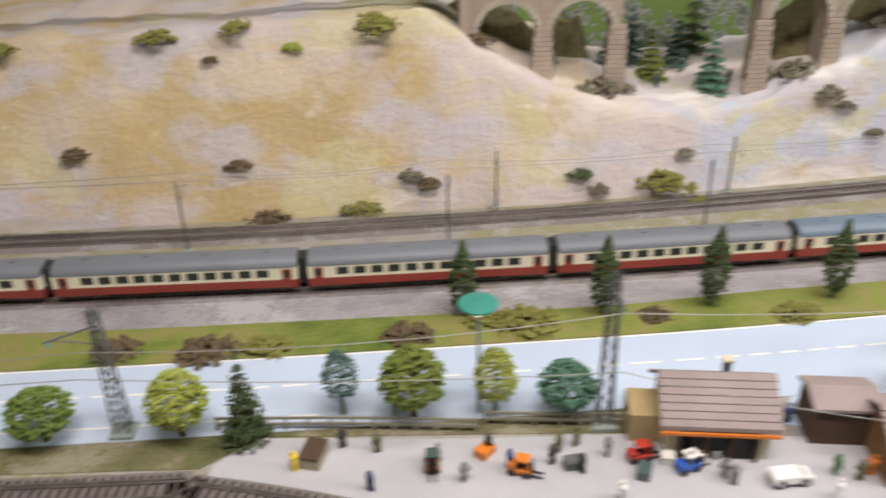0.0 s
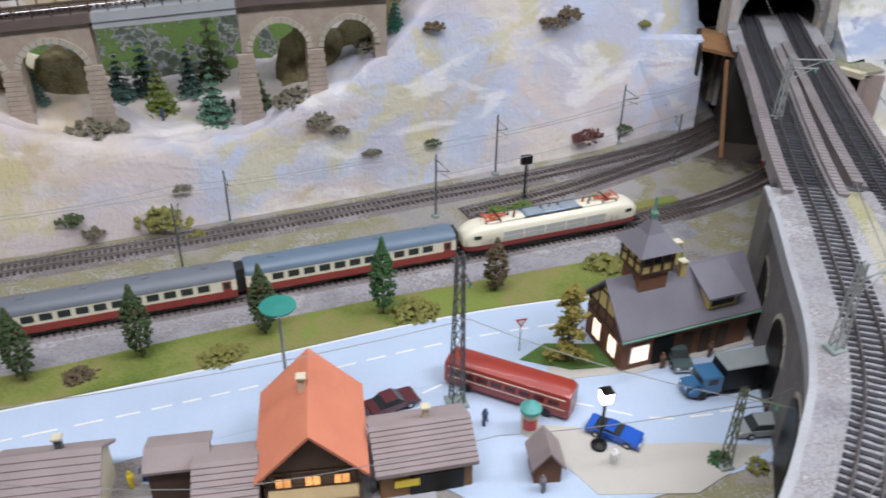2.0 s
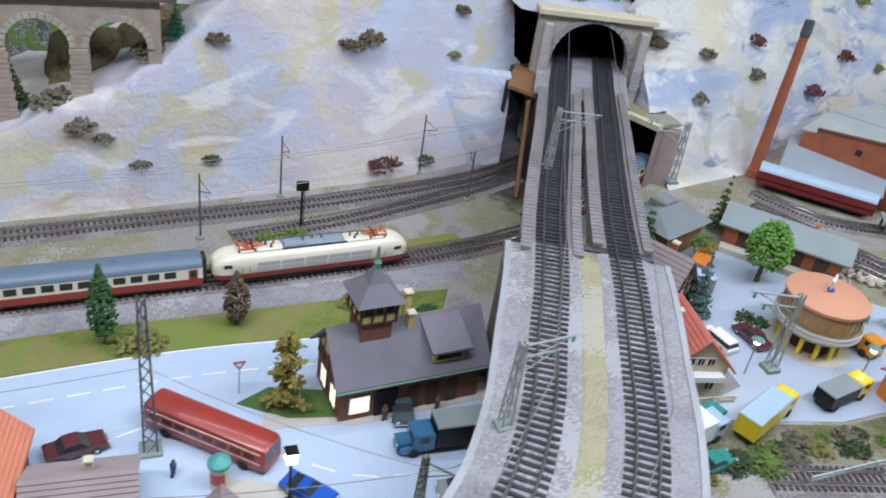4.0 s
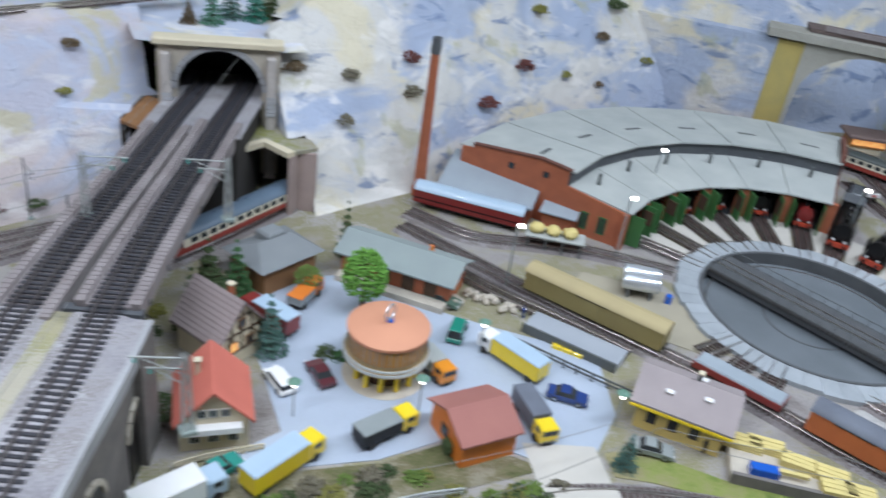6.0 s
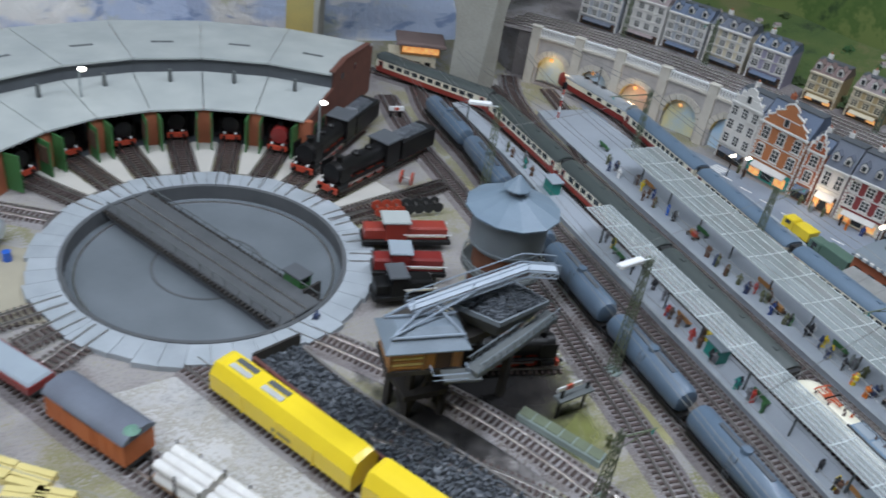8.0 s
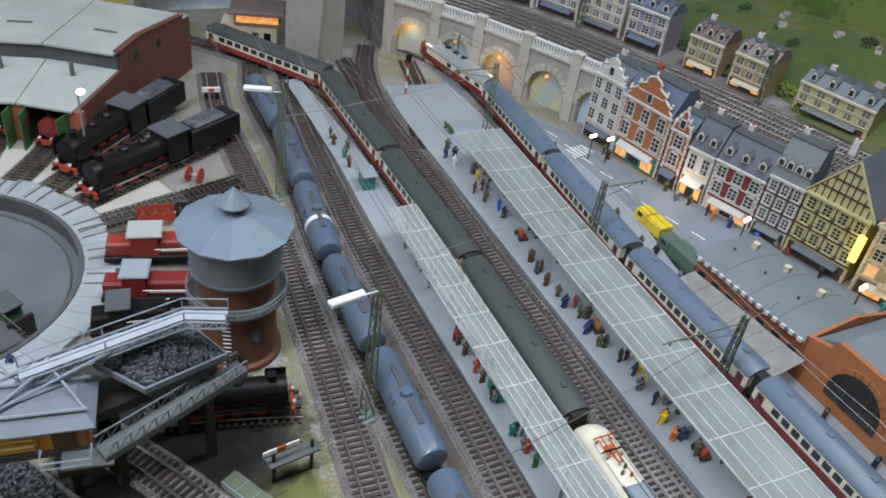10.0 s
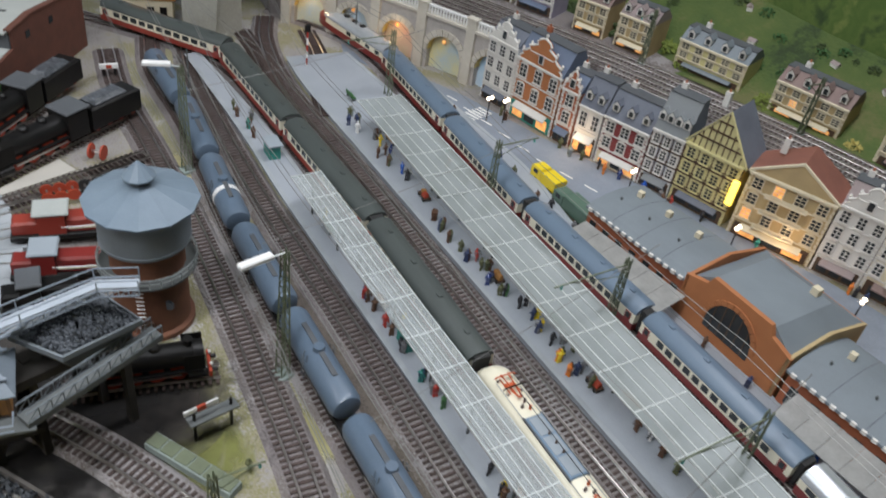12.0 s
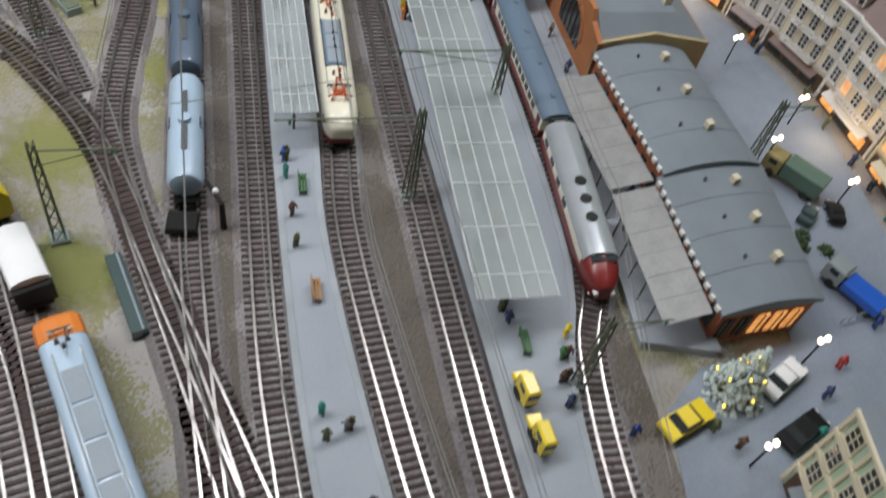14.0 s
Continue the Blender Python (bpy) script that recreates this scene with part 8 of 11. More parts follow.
for k in range(3):
    part("pallet", M().box(-1.4 + 1.4 * k, 0, 0, 0.5, 1.2, 1.2, 0, 0.05), YELLOW, yp)
dk = thing("platform", "grey goods platform with dark edge beside the siding", "platform", 181.6, 67.6, 0, -58)
part("slab", M().box(0, 0, 0, 0.9, 13, 4.2), PLATF, dk)
part("edge", M().box(0, -2.2, 0, 1.3, 13, 0.3), MASTD, dk)
for k, (x, y) in enumerate(((175.2, 78.6), (173.4, 80.4), (176.6, 76.2), (170.8, 80.2))):
    rb = thing("rubble_heap", "heap of pale broken stone blocks", "rubble", x, y, 0, 30 * k, "rubble heaps")
    for q in range(7):
        part("stone", M().ball(random.uniform(-1.1, 1.1), random.uniform(-1.0, 1.0), random.uniform(0.2, 0.8), 0.6, 0.5, 0.45, 6, 4, 0.6, q + 9 * k), STONE, rb)

# ---- water tower, coal crane ----
wt = thing("water_tower", "brick water tower with blue-grey conical roof", "water tower", 245.2, 38.6)
part("shaft", M().lathe([(4.1, 0), (4.1, 0.6), (3.7, 0.8), (3.5, 10.2)], 0, 0, 20), BRICKT, wt, "brown-orange brick shaft", smooth=True)
part("gallery", M().lathe([(3.6, 7.0), (4.7, 7.3), (4.7, 7.5), (3.5, 7.5)], 0, 0, 28), MASTD, wt)
m = M()
for k in range(28):
    a = 2 * math.pi * k / 28
    m.rod((4.65 * math.cos(a), 4.65 * math.sin(a), 7.4), (4.65 * math.cos(a), 4.65 * math.sin(a), 8.5), 0.06, 4)
for z in (8.0, 8.5):
    m.lathe([(4.7, z), (4.7, z + 0.1), (4.6, z + 0.1), (4.6, z), (4.7, z)], 0, 0, 28, caps=False)
part("railing", m, CAGREY, wt, "grey railing")
part("tank", M().lathe([(3.6, 9.9), (4.2, 10.4), (4.3, 14.8)], 0, 0, 28), TANKG, wt, "grey riveted tank", smooth=True)
for z in (10.6, 14.4):
    part("hoop", M().lathe([(4.3, z), (4.3, z + 0.2), (4.1, z + 0.2), (4.1, z), (4.3, z)], 0, 0, 28, caps=False), TANKG, wt)
for k in range(12):
    a0, a1 = radians(k * 30), radians(k * 30 + 30)
    part("roof_panel", M().add([(5.3 * math.cos(a0), 5.3 * math.sin(a0), 14.7), (5.3 * math.cos(a1), 5.3 * math.sin(a1), 14.7), (0.9 * math.cos(a1), 0.9 * math.sin(a1), 16.5), (0.9 * math.cos(a0), 0.9 * math.sin(a0), 16.4), (5.3 * math.cos(a0), 5.3 * math.sin(a0), 14.9), (5.3 * math.cos(a1), 5.3 * math.sin(a1), 14.9), (0.9 * math.cos(a1), 0.9 * math.sin(a1), 16.6), (0.9 * math.cos(a0), 0.9 * math.sin(a0), 16.6)], [(3, 2, 1, 0), (4, 5, 6, 7), (0, 1, 5, 4), (1, 2, 6, 5), (2, 3, 7, 6), (3, 0, 4, 7)]), ROOFWT, wt, "blue-grey sheet roof panel")
part("lantern", M().cyl(0, 0, 16.3, 17.3, 0.95, 0.95, 12), DARK, wt)
part("lantern_cap", M().lathe([(1.5, 17.2), (1.5, 17.35), (0.1, 18.8)], 0, 0, 12), ROOFWT, wt)
part("door", M().box(-2.2, -3.2, 0.1, 2.6, 0.2, 1.2, 55), TIMBER, wt)
part("round_window", M().rod((-0.2, -3.75, 4.2), (0.0, -3.6, 4.2), 0.55, 12), DARK, wt)
m = M()
for k in range(16):
    m.rod((-2.9, -2.75, 0.4 + 0.5 * k), (-2.3, -3.2, 0.4 + 0.5 * k), 0.06, 4)
part("ladder", m, WHITE, wt, "white iron ladder")

def lattice(p, q, w, n, r):
    """A flat lattice beam from p to q with two chords w apart and zigzag bars."""
    p, q = Vector(p), Vector(q)
    up = Vector((0, 0, w))
    m = M().rod(p, q, r, 5).rod(p + up, q + up, r, 5)
    for i in range(n):
        a, b = p.lerp(q, i / n), p.lerp(q, (i + 1) / n)
        m.rod(a, b + up, r * 0.7, 4)
        m.rod(b, b + up, r * 0.7, 4)
    return m


cc = thing("coaling_crane", "tall grey lattice coaling crane with wooden cabin", "crane")
CA = -21.5
cu, cv = Vector((math.cos(radians(CA)), math.sin(radians(CA)), 0)), Vector((-math.sin(radians(CA)), math.cos(radians(CA)), 0))
c0 = Vector((225.05, 27.1, 0))


def cab_at(a, b, z):
    """A point of the cabin: a along its front, b towards its back."""
    p = c0 + a * cu + b * cv
    return (p.x, p.y, z)


cab = part("cabin", M().box(c0.x, c0.y, 10.9, 13.4, 6.5, 3.8, CA), WOODO, cc, "varnished wooden cabin")
for k in range(6):
    x, y, z = cab_at(-1.65, -1.92, 11.15 + 0.33 * k)
    part("slat", M().box(x, y, z, z + 0.2, 2.7, 0.16, CA), PLANKY if k % 2 else WOODO, cab)
for a in (-3.15, -0.15, 3.15):
    x, y, z = cab_at(a, -1.95, 10.9)
    part("corner_post", M().box(x, y, z, 13.4, 0.26, 0.2, CA), WOOD, cab)
x, y, z = cab_at(1.6, -1.93, 10.95)
part("cabin_door", M().box(x, y, z, 13.0, 1.5, 0.12, CA), TIMBER, cab)
part("cabin_base", M().box(c0.x, c0.y, 10.4, 10.9, 6.9, 4.2, CA), DARKWALL, cc)
eave = [cab_at(a, b, 13.3) for a, b in ((-3.8, -2.5), (3.8, -2.5), (3.8, 2.5), (-3.8, 2.5))]
top = [cab_at(a, b, 14.5) for a, b in ((-2.6, -0.6), (2.6, -0.6), (2.6, 0.6), (-2.6, 0.6))]
part("cabin_roof", M().add(eave + top + [(a, b, 13.15) for a, b, _ in eave], [(4, 5, 6, 7), (0, 1, 5, 4), (1, 2, 6, 5), (2, 3, 7, 6), (3, 0, 4, 7), (8, 9, 1, 0), (9, 10, 2, 1), (10, 11, 3, 2), (11, 8, 0, 3), (11, 10, 9, 8)]), ROOFCR, cc, "grey-blue hipped sheet roof")
# jib with walkway and rails
JP = [(224.6, 28.9, 15.0), (230.2, 27.8, 16.2), (235.6, 26.7, 17.4), (238.3, 25.2, 17.3)]
part("jib_deck", M().sweep(JP, [(-0.5, 0), (-0.5, 0.12), (0.5, 0.12), (0.5, 0)]), JIBW, cc, "pale grey jib walkway")
for off in (-0.8, 0.8):
    ln_ = offset(JP, off)
    for a, b, n in zip(ln_, ln_[1:], (7, 7, 4)):
        part("jib_side", lattice((a[0], a[1], a[2] - 0.5), (b[0], b[1], b[2] - 0.5), 0.6, n, 0.09), JIB, cc, "pale grey lattice jib")
    part("jib_rail", M().tube([(a, b, c + 1.0) for a, b, c in ln_], 0.06, 5), JIB, cc)
    for a, b, c in ln_:
        part("rail_post", M().rod((a, b, c), (a, b, c + 1.0), 0.06, 5), JIB, cc)
# stay frame standing on the cabin roof
for b in (-1.5, 1.5):
    part("roof_rail", M().rod(cab_at(-3.2, b, 14.2), cab_at(3.4, b, 14.2), 0.13, 6), JIB, cc)
    part("stay", M().rod(cab_at(-3.2, b, 14.2), (225.4, 28.6 + 0.4 * b, 15.3), 0.13, 6), JIB, cc)
    part("stay", M().rod(cab_at(3.2, b, 14.2), (226.6, 28.4 + 0.4 * b, 15.5), 0.11, 6), JIB, cc)
    part("stay", M().rod(cab_at(-3.2, b, 14.3), (231.4, 27.6 + 0.4 * b, 16.4), 0.1, 6), JIB, cc)
# bunker between jib and gangway
bq = [(229.4, 28.9), (231.6, 24.5), (238.0, 24.9), (236.8, 29.8)]
bc = (sum(p[0] for p in bq) / 4, sum(p[1] for p in bq) / 4)
low = [(bc[0] + (a - bc[0]) * 0.62, bc[1] + (b - bc[1]) * 0.62, 11.4) for a, b in bq]
bk0 = part("bunker", M().add(low + [(a, b, 13.6) for a, b in bq], [(3, 2, 1, 0), (4, 5, 6, 7), (0, 1, 5, 4), (1, 2, 6, 5), (2, 3, 7, 6), (3, 0, 4, 7)]), MASTD, cc, "dark coal bunker")
part("bunker_rim", M().sweep([(a, b, 13.5) for a, b in bq + bq[:1]], [(-0.12, 0), (-0.12, 0.5), (0.12, 0.5), (0.12, 0)]), TANKG, bk0)
m = M()
for k in range(760):
    f, g = random.uniform(0.05, 0.95), random.uniform(0.05, 0.95)
    xa, ya = bq[0][0] + (bq[3][0] - bq[0][0]) * f, bq[0][1] + (bq[3][1] - bq[0][1]) * f
    xb, yb = bq[1][0] + (bq[2][0] - bq[1][0]) * f, bq[1][1] + (bq[2][1] - bq[1][1]) * f
    zz = 13.6 + 1.5 * math.sin(math.pi * f) * math.sin(math.pi * g)
    m.box(xa + (xb - xa) * g, ya + (yb - ya) * g, zz, zz + random.uniform(0.15, 0.4), random.uniform(0.2, 0.42), random.uniform(0.2, 0.4), random.uniform(0, 90), 0, 0.6)
tagged(part("bunker_coal", m, COAL, bk0, "heaped black coal"), kind="stuff")
# gangway in front, with rails
GP = [(227.6, 22.8, 11.3), (233.4, 23.8, 11.6), (239.2, 25.0, 11.9)]
part("gangway", M().sweep(GP, [(-0.7, -0.5), (-0.7, 0.1), (0.7, 0.1), (0.7, -0.5)]), MASTD, cc, "dark plank gangway")
for off in (-0.65, 0.65):
    gl_ = offset(GP, off)
    for a, b in zip(gl_, gl_[1:]):
        part("gangway_rail", lattice((a[0], a[1], a[2] + 0.1), (b[0], b[1], b[2] + 0.1), 1.0, 6, 0.07), TANKG, cc)
part("balcony", M().box(226.8, 23.2, 10.7, 10.9, 3.4, 1.6, CA), MASTD, cc, "small iron balcony")
part("balcony_rail", M().tube([cab_at(0.2, -2.6, 11.9), cab_at(0.2, -3.9, 11.9), cab_at(3.4, -3.9, 11.9), cab_at(3.4, -2.6, 11.9)], 0.08), JIB, cc)
part("balcony_rail", M().tube([cab_at(0.2, -3.9, 11.3), cab_at(3.4, -3.9, 11.3)], 0.06), JIB, cc)
# near-black frame below
for x, y in ((226.6, 29.6), (230.0, 28.4), (229.0, 32.6), (226.2, 32.2), (237.2, 27.4), (236.2, 31.0)):
    part("leg", M().box(x, y, 0, 11.4, 0.7, 0.7, 10), DARKWALL, cc)
for z in (3.4, 7.2, 10.4):
    part("frame_beam", M().box(228.2, 30.4, z, z + 0.7, 4.8, 4.6, -12), DARKWALL, cc)
part("frame_beam", M().box(233, 28.5, 10.4, 11.3, 9.6, 4.0, 2), DARKWALL, cc)
for p, q in (((226.6, 29.6, 0.2), (230.0, 28.4, 10.4)), ((230.0, 28.4, 0.2), (226.6, 29.6, 10.4)), ((230, 28.4, 0.2), (229, 32.6, 10.4))):
    part("bracing", M().rod(p, q, 0.22), DARKWALL, cc)
bn = thing("coal_bunker", "long coal heap inside a rusty low wall", "coal bunker")
CL = smoothline([(216.9, 42.6), (218.6, 35.1), (220.7, 26.4), (226.6, 9)], 1.2)
CR = smoothline([(222.4, 42.6), (224.4, 33.5), (228.2, 23.0), (232.6, 9.5)], 1.2)
CN = min(len(CL), len(CR))
coal = M()
for i in range(16):
    for j in range(CN):
        a, b = CL[j], CR[j]
        x, y = a[0] + (b[0] - a[0]) * i / 15, a[1] + (b[1] - a[1]) * i / 15
        edge = min(i, 15 - i, j, CN - 1 - j)
        coal.v.append((x, y, 0.06 if edge == 0 else 0.5 + 0.35 * noise.noise(Vector((x * 0.9, y * 0.9, 0))) + 0.25 * noise.noise(Vector((x * 2.5, y * 2.5, 0)))))
for i in range(15):
    for j in range(CN - 1):
        coal.f.append((i * CN + j, i * CN + CN + j, i * CN + CN + 1 + j, i * CN + j + 1))
part("coal", coal, COAL, bn, "rough black coal heap")
m = M()
for k in range(1500):
    f, g = random.random(), random.uniform(0.05, 0.95)
    j = int(f * (CN - 1))
    x, y = CL[j][0] + (CR[j][0] - CL[j][0]) * g + random.uniform(-0.4, 0.4), CL[j][1] + (CR[j][1] - CL[j][1]) * g + random.uniform(-0.6, 0.6)
    m.box(x, y, 0.3, random.uniform(0.7, 1.1), random.uniform(0.25, 0.55), random.uniform(0.2, 0.45), random.uniform(0, 90), 0, random.uniform(0.3, 0.9))
tagged(part("coal_layer", m, COAL, bn, "glinting lumps of coal"), kind="stuff")
part("wall", M().sweep([(x - 0.2, y) for x, y in CL], [(-0.18, 0), (-0.18, 1.9), (0.18, 1.9), (0.18, 0)]), RUST, bn, "rusty red-brown plank wall")
for k in range(2, len(CL) - 1, 4):
    part("wall_post", M().box(CL[k][0] - 0.45, CL[k][1], 0, 2.0, 0.4, 0.4, 15), RUST, bn)
part("low_wall", M().sweep(CR, [(-0.15, 0), (-0.15, 0.9), (0.15, 0.9), (0.15, 0)]), STONED, bn, "low dark edge wall")
part("end_board", M().sweep([(216.7, 42.7), (222.4, 43.4)], [(-0.15, 0), (-0.15, 2.1), (0.15, 2.1), (0.15, 0)]), DARKWALL, bn, "black end board")
track([(233.5, 33.6), (240.2, 30.6), (246.2, 27.6)], label="short sooty siding beside the water tower", bed=False)
steam_loco(235.4, 32.8, -24, "sooty black tank engine standing under the coaling crane", tender=False)
# coal dust and painted shade of the crane, then scrub and moss
stain_or_shade("black coal dust and painted shade under the coaling crane", 235.0, 29.0, 14, (0.012, 0.011, 0.01), 0.05, 0.95)
stain_or_shade("black coal dust and painted shade round the crane legs", 236.0, 31.0, 11, (0.01, 0.009, 0.009), 0.08)
stain_or_shade("dark coal dust and painted shade beside the track", 239.5, 27, 6.5, (0.05, 0.042, 0.036), 0.07)
stain_or_shade("mossy yellow-green ground beside the signal", 240.2, 20.5, 6.0, (0.17, 0.18, 0.05), 0.05, 0.8)
stain_or_shade("mossy ground at the foot of the tower", 243.2, 29, 4.0, (0.26, 0.24, 0.12), 0.05)
for x, y, r, c in ((260.5, 62, 5, (0.32, 0.29, 0.16)), (254, 36, 4.5, (0.34, 0.31, 0.18)), (249.4, 16, 4.5, (0.3, 0.28, 0.14)), (247, 4, 4, (0.24, 0.24, 0.09)), (235, -4, 7, (0.22, 0.22, 0.08)), (234.5, -18, 6, (0.2, 0.21, 0.07)), (266, -6, 5, (0.26, 0.24, 0.16)), (275, 36, 5, (0.3, 0.27, 0.17)), (225, 0, 6, (0.2, 0.22, 0.08))):
    stain_or_shade("yellowish moss scattered on the gravel", x, y, r, c, 0.06, 0.7, 15)
sb = thing("signal_box", "low grey-green concrete cable trough", "cable trough", 238.6, 19.6, 0, -72)
part("trough", M().box(0, 0, 0, 0.9, 9.4, 1.6, 0, 0.08), CONCG, sb)
for k in range(6):
    part("cover", M().box(-3.9 + 1.55 * k, 0, 0.88, 1.02, 1.4, 1.3), MASTG, sb)


# ---- main station building ----
ms = thing("main_station", "brick main station with slate roofs and arched gable", "station")


def wing(y0, y1, xl0, xl1, wd, h, name, wf=None):
    wf = wf or wd
    pts = [(xl0, y0), (xl0 + wf, y0 - 1.4), (xl1 + wd, y1 - 1.4), (xl1, y1)]
    part("wall", M().poly(pts, 0, h), BRICK, ms, "brick wing wall")
    ov = [(xl0 - 0.5, y0 + 0.3), (xl0 + wf + 0.5, y0 - 1.2), (xl1 + wd + 0.5, y1 - 1.7), (xl1 - 0.5, y1 - 0.2)]
    c = [sum(p[0] for p in ov) / 4, sum(p[1] for p in ov) / 4]
    # shallow vaulted roof, its two ends closed by a brick gable band
    n, vs = 10, []
    for a, b in ((ov[0], ov[1]), (ov[3], ov[2])):
        for k in range(n + 1):
            f = k / n
            vs.append((a[0] + (b[0] - a[0]) * f, a[1] + (b[1] - a[1]) * f, h + 0.3 + 1.0 * math.sin(math.pi * f) ** 0.8))
        vs += [(a[0], a[1], h), (b[0], b[1], h)]
    e = n + 3
    fs = [(k + 1, k, e + k, e + k + 1) for k in range(n)] + [(n + 1, n + 2, e + n + 2, e + n + 1), (0, n + 1, e + n + 1, e), (n + 2, n, e + n, e + n + 2)]
    fs += [tuple(range(n + 1)) + (n + 2, n + 1), tuple(e + k for k in reversed(range(n + 1))) + (e + n + 1, e + n + 2)]
    part("roof", M().add(vs, fs), SLATEG, ms, "dark grey vaulted slate roof")
    for k in range(1, 4):
        f = k / 4
        p, q = [(ov[i][0] + (ov[j][0] - ov[i][0]) * f, ov[i][1] + (ov[j][1] - ov[i][1]) * f) for i, j in ((0, 3), (1, 2))]
        seam = [(p[0] + (q[0] - p[0]) * g / 10, p[1] + (q[1] - p[1]) * g / 10, h + 0.31 + 1.0 * math.sin(math.pi * g / 10) ** 0.8) for g in range(11)]
        part("roof_seam", M().tube(seam, 0.04), SLATE, ms)
    n = int((y0 - y1) / 1.1)
    for k in range(n):
        f = (k + 0.5) / n
        part("cornice_block", M().box(xl0 + (xl1 - xl0) * f - 0.62, y0 + (y1 - y0) * f, h + 0.1, h + 0.5, 0.3, 0.55, 0), PLASTERW, ms)
    for k in range(n // 2):
        f = (k + 0.5) / (n // 2)
        part("window", M().box(xl0 + (xl1 - xl0) * f - 0.02, y0 + (y1 - y0) * f, 1.5, 3.8, 0.2, 1.0, -8), GLASS, ms)
    for f in (0.2, 0.5, 0.8):
        x, y = c[0] + (xl1 - xl0) * (f - 0.5), y0 + (y1 - y0) * f
        part("roof_vent", M().box(x + 1.5, y, h + 1.0, h + 2.0, 0.7, 0.7), PLASTERC, ms, "cream chimney block")
        part("roof_pipe", M().cyl(x - 1.2, y + 1, h + 0.9, h + 1.6, 0.15, 0.15, 6), MASTD, ms)


wing(21, 5.5, 294.4, 292.6, 9.6, 5.2, "north")
wing(-9.4, -26.5, 289.2, 286.6, 9.6, 5.2, "south")
wing(-26.7, -41.5, 286.2, 282.8, 9.2, 4.6, "south", 10.8)
for k in range(5):
    f = (k + 0.6) / 5.4
    aw = part("arched_window", M().box(282.8 + 9.2 * f, -41.56 - 1.4 * f, 0.9, 3.7, 1.1, 0.16, -8.7, 0.05), LAMPO if k > 1 else GLASS, ms, "warm lit end window" if k > 1 else "")
    part("window_bar", M().box(282.8 + 9.2 * f, -41.66 - 1.4 * f, 0.9, 3.7, 0.1, 0.12, -8.7), TIMBER, aw)
GAB = [(292.4, 5.4), (289.4, -8.9)]
ga = math.degrees(math.atan2(GAB[1][1] - GAB[0][1], GAB[1][0] - GAB[0][0]))
gx, gy = (GAB[0][0] + GAB[1][0]) / 2, (GAB[0][1] + GAB[1][1]) / 2
hall = thing("station_hall", "orange brick station hall with arched gable window", "station hall", gx, gy, 0, ga)
pr = [(-7.4, 0), (7.4, 0), (7.4, 6.4), (4.6, 7.2), (4.0, 8.4), (-4.0, 8.4), (-4.6, 7.2), (-7.4, 6.4)]
part("front_wall", M().extrude(pr, -0.3, 0.3), BRICKO, hall, "orange brick front gable")
part("hall_body", M().box(0, 6.6, 0, 6.3, 13.6, 12.6), BRICKO, hall)
part("end_wall", M().extrude([(-0.3, 0), (12.9, 0), (12.9, 6.4), (6, 7.6), (-0.3, 6.4)], -7.3, -6.9, "x"), BRICKO, hall)
part("end_wall", M().extrude([(-0.3, 0), (12.9, 0), (12.9, 6.4), (6, 7.6), (-0.3, 6.4)], 6.9, 7.3, "x"), PLASTERB, hall, "ochre end wall")
part("roof", M().add([(-6.8, 0.3, 6.3), (6.8, 0.3, 6.3), (6.8, 12.8, 6.3), (-6.8, 12.8, 6.3), (-4.2, 0.3, 8.1), (4.2, 0.3, 8.1), (4.2, 9.5, 8.1), (-4.2, 9.5, 8.1)], [(3, 2, 1, 0), (0, 1, 5, 4), (1, 2, 6, 5), (2, 3, 7, 6), (3, 0, 4, 7), (4, 5, 6, 7)]), SLATEG, hall, "dark grey slate roof")
arc = [(3.2 * math.cos(math.pi * i / 12), 3.6 + 3.2 * math.sin(math.pi * i / 12)) for i in range(13)]
gw = part("arched_window", M().extrude([(3.2, 2.4)] + arc + [(-3.2, 2.4)], -0.4, -0.28), GLASS, hall, "large arched window")
for st in ring(0, 3.2, 3.6, 0.25, 0.6, -0.25, 13):
    part("arch_stone", st, BRICKO, hall)
for k in range(-2, 3):
    part("window_bar", M().box(1.15 * k, -0.42, 2.4, 3.6 + math.sqrt(max(0, 3.2 ** 2 - (1.15 * k) ** 2)), 0.12, 0.1), TIMBER, gw)
part("roof_vent", M().box(2.4, 9.0, 7.9, 9.0, 0.9, 0.9), PLASTERC, hall)
ec = thing("platform_canopy", "pale glazed lean-to canopy along the station wall", "platform canopy")
for (a, b) in (((292.6, 20), (290.9, 4.2)), ((287.9, -11.2), (285.6, -26.4)), ((285.4, -27), (282, -41))):
    for k in range(6):
        f0, f1 = k / 6, (k + 0.985) / 6
        x0, y0, x1, y1 = a[0] + (b[0] - a[0]) * f0, a[1] + (b[1] - a[1]) * f0, a[0] + (b[0] - a[0]) * f1, a[1] + (b[1] - a[1]) * f1
        part("pane", M().add([(x0 - 4.5, y0 + 0.5, 3.9), (x0, y0, 4.4), (x1, y1, 4.4), (x1 - 4.5, y1 + 0.5, 3.9), (x0 - 4.5, y0 + 0.5, 4.0), (x0, y0, 4.5), (x1, y1, 4.5), (x1 - 4.5, y1 + 0.5, 4.0)], [(3, 2, 1, 0), (4, 5, 6, 7), (0, 1, 5, 4), (1, 2, 6, 5), (2, 3, 7, 6), (3, 0, 4, 7)]), CANOPYB, ec)
        part("post", M().rod((x0 - 4.2, y0 + 0.4, 0.95), (x0 - 4.2, y0 + 0.4, 3.95), 0.1, 6), MASTD, ec)


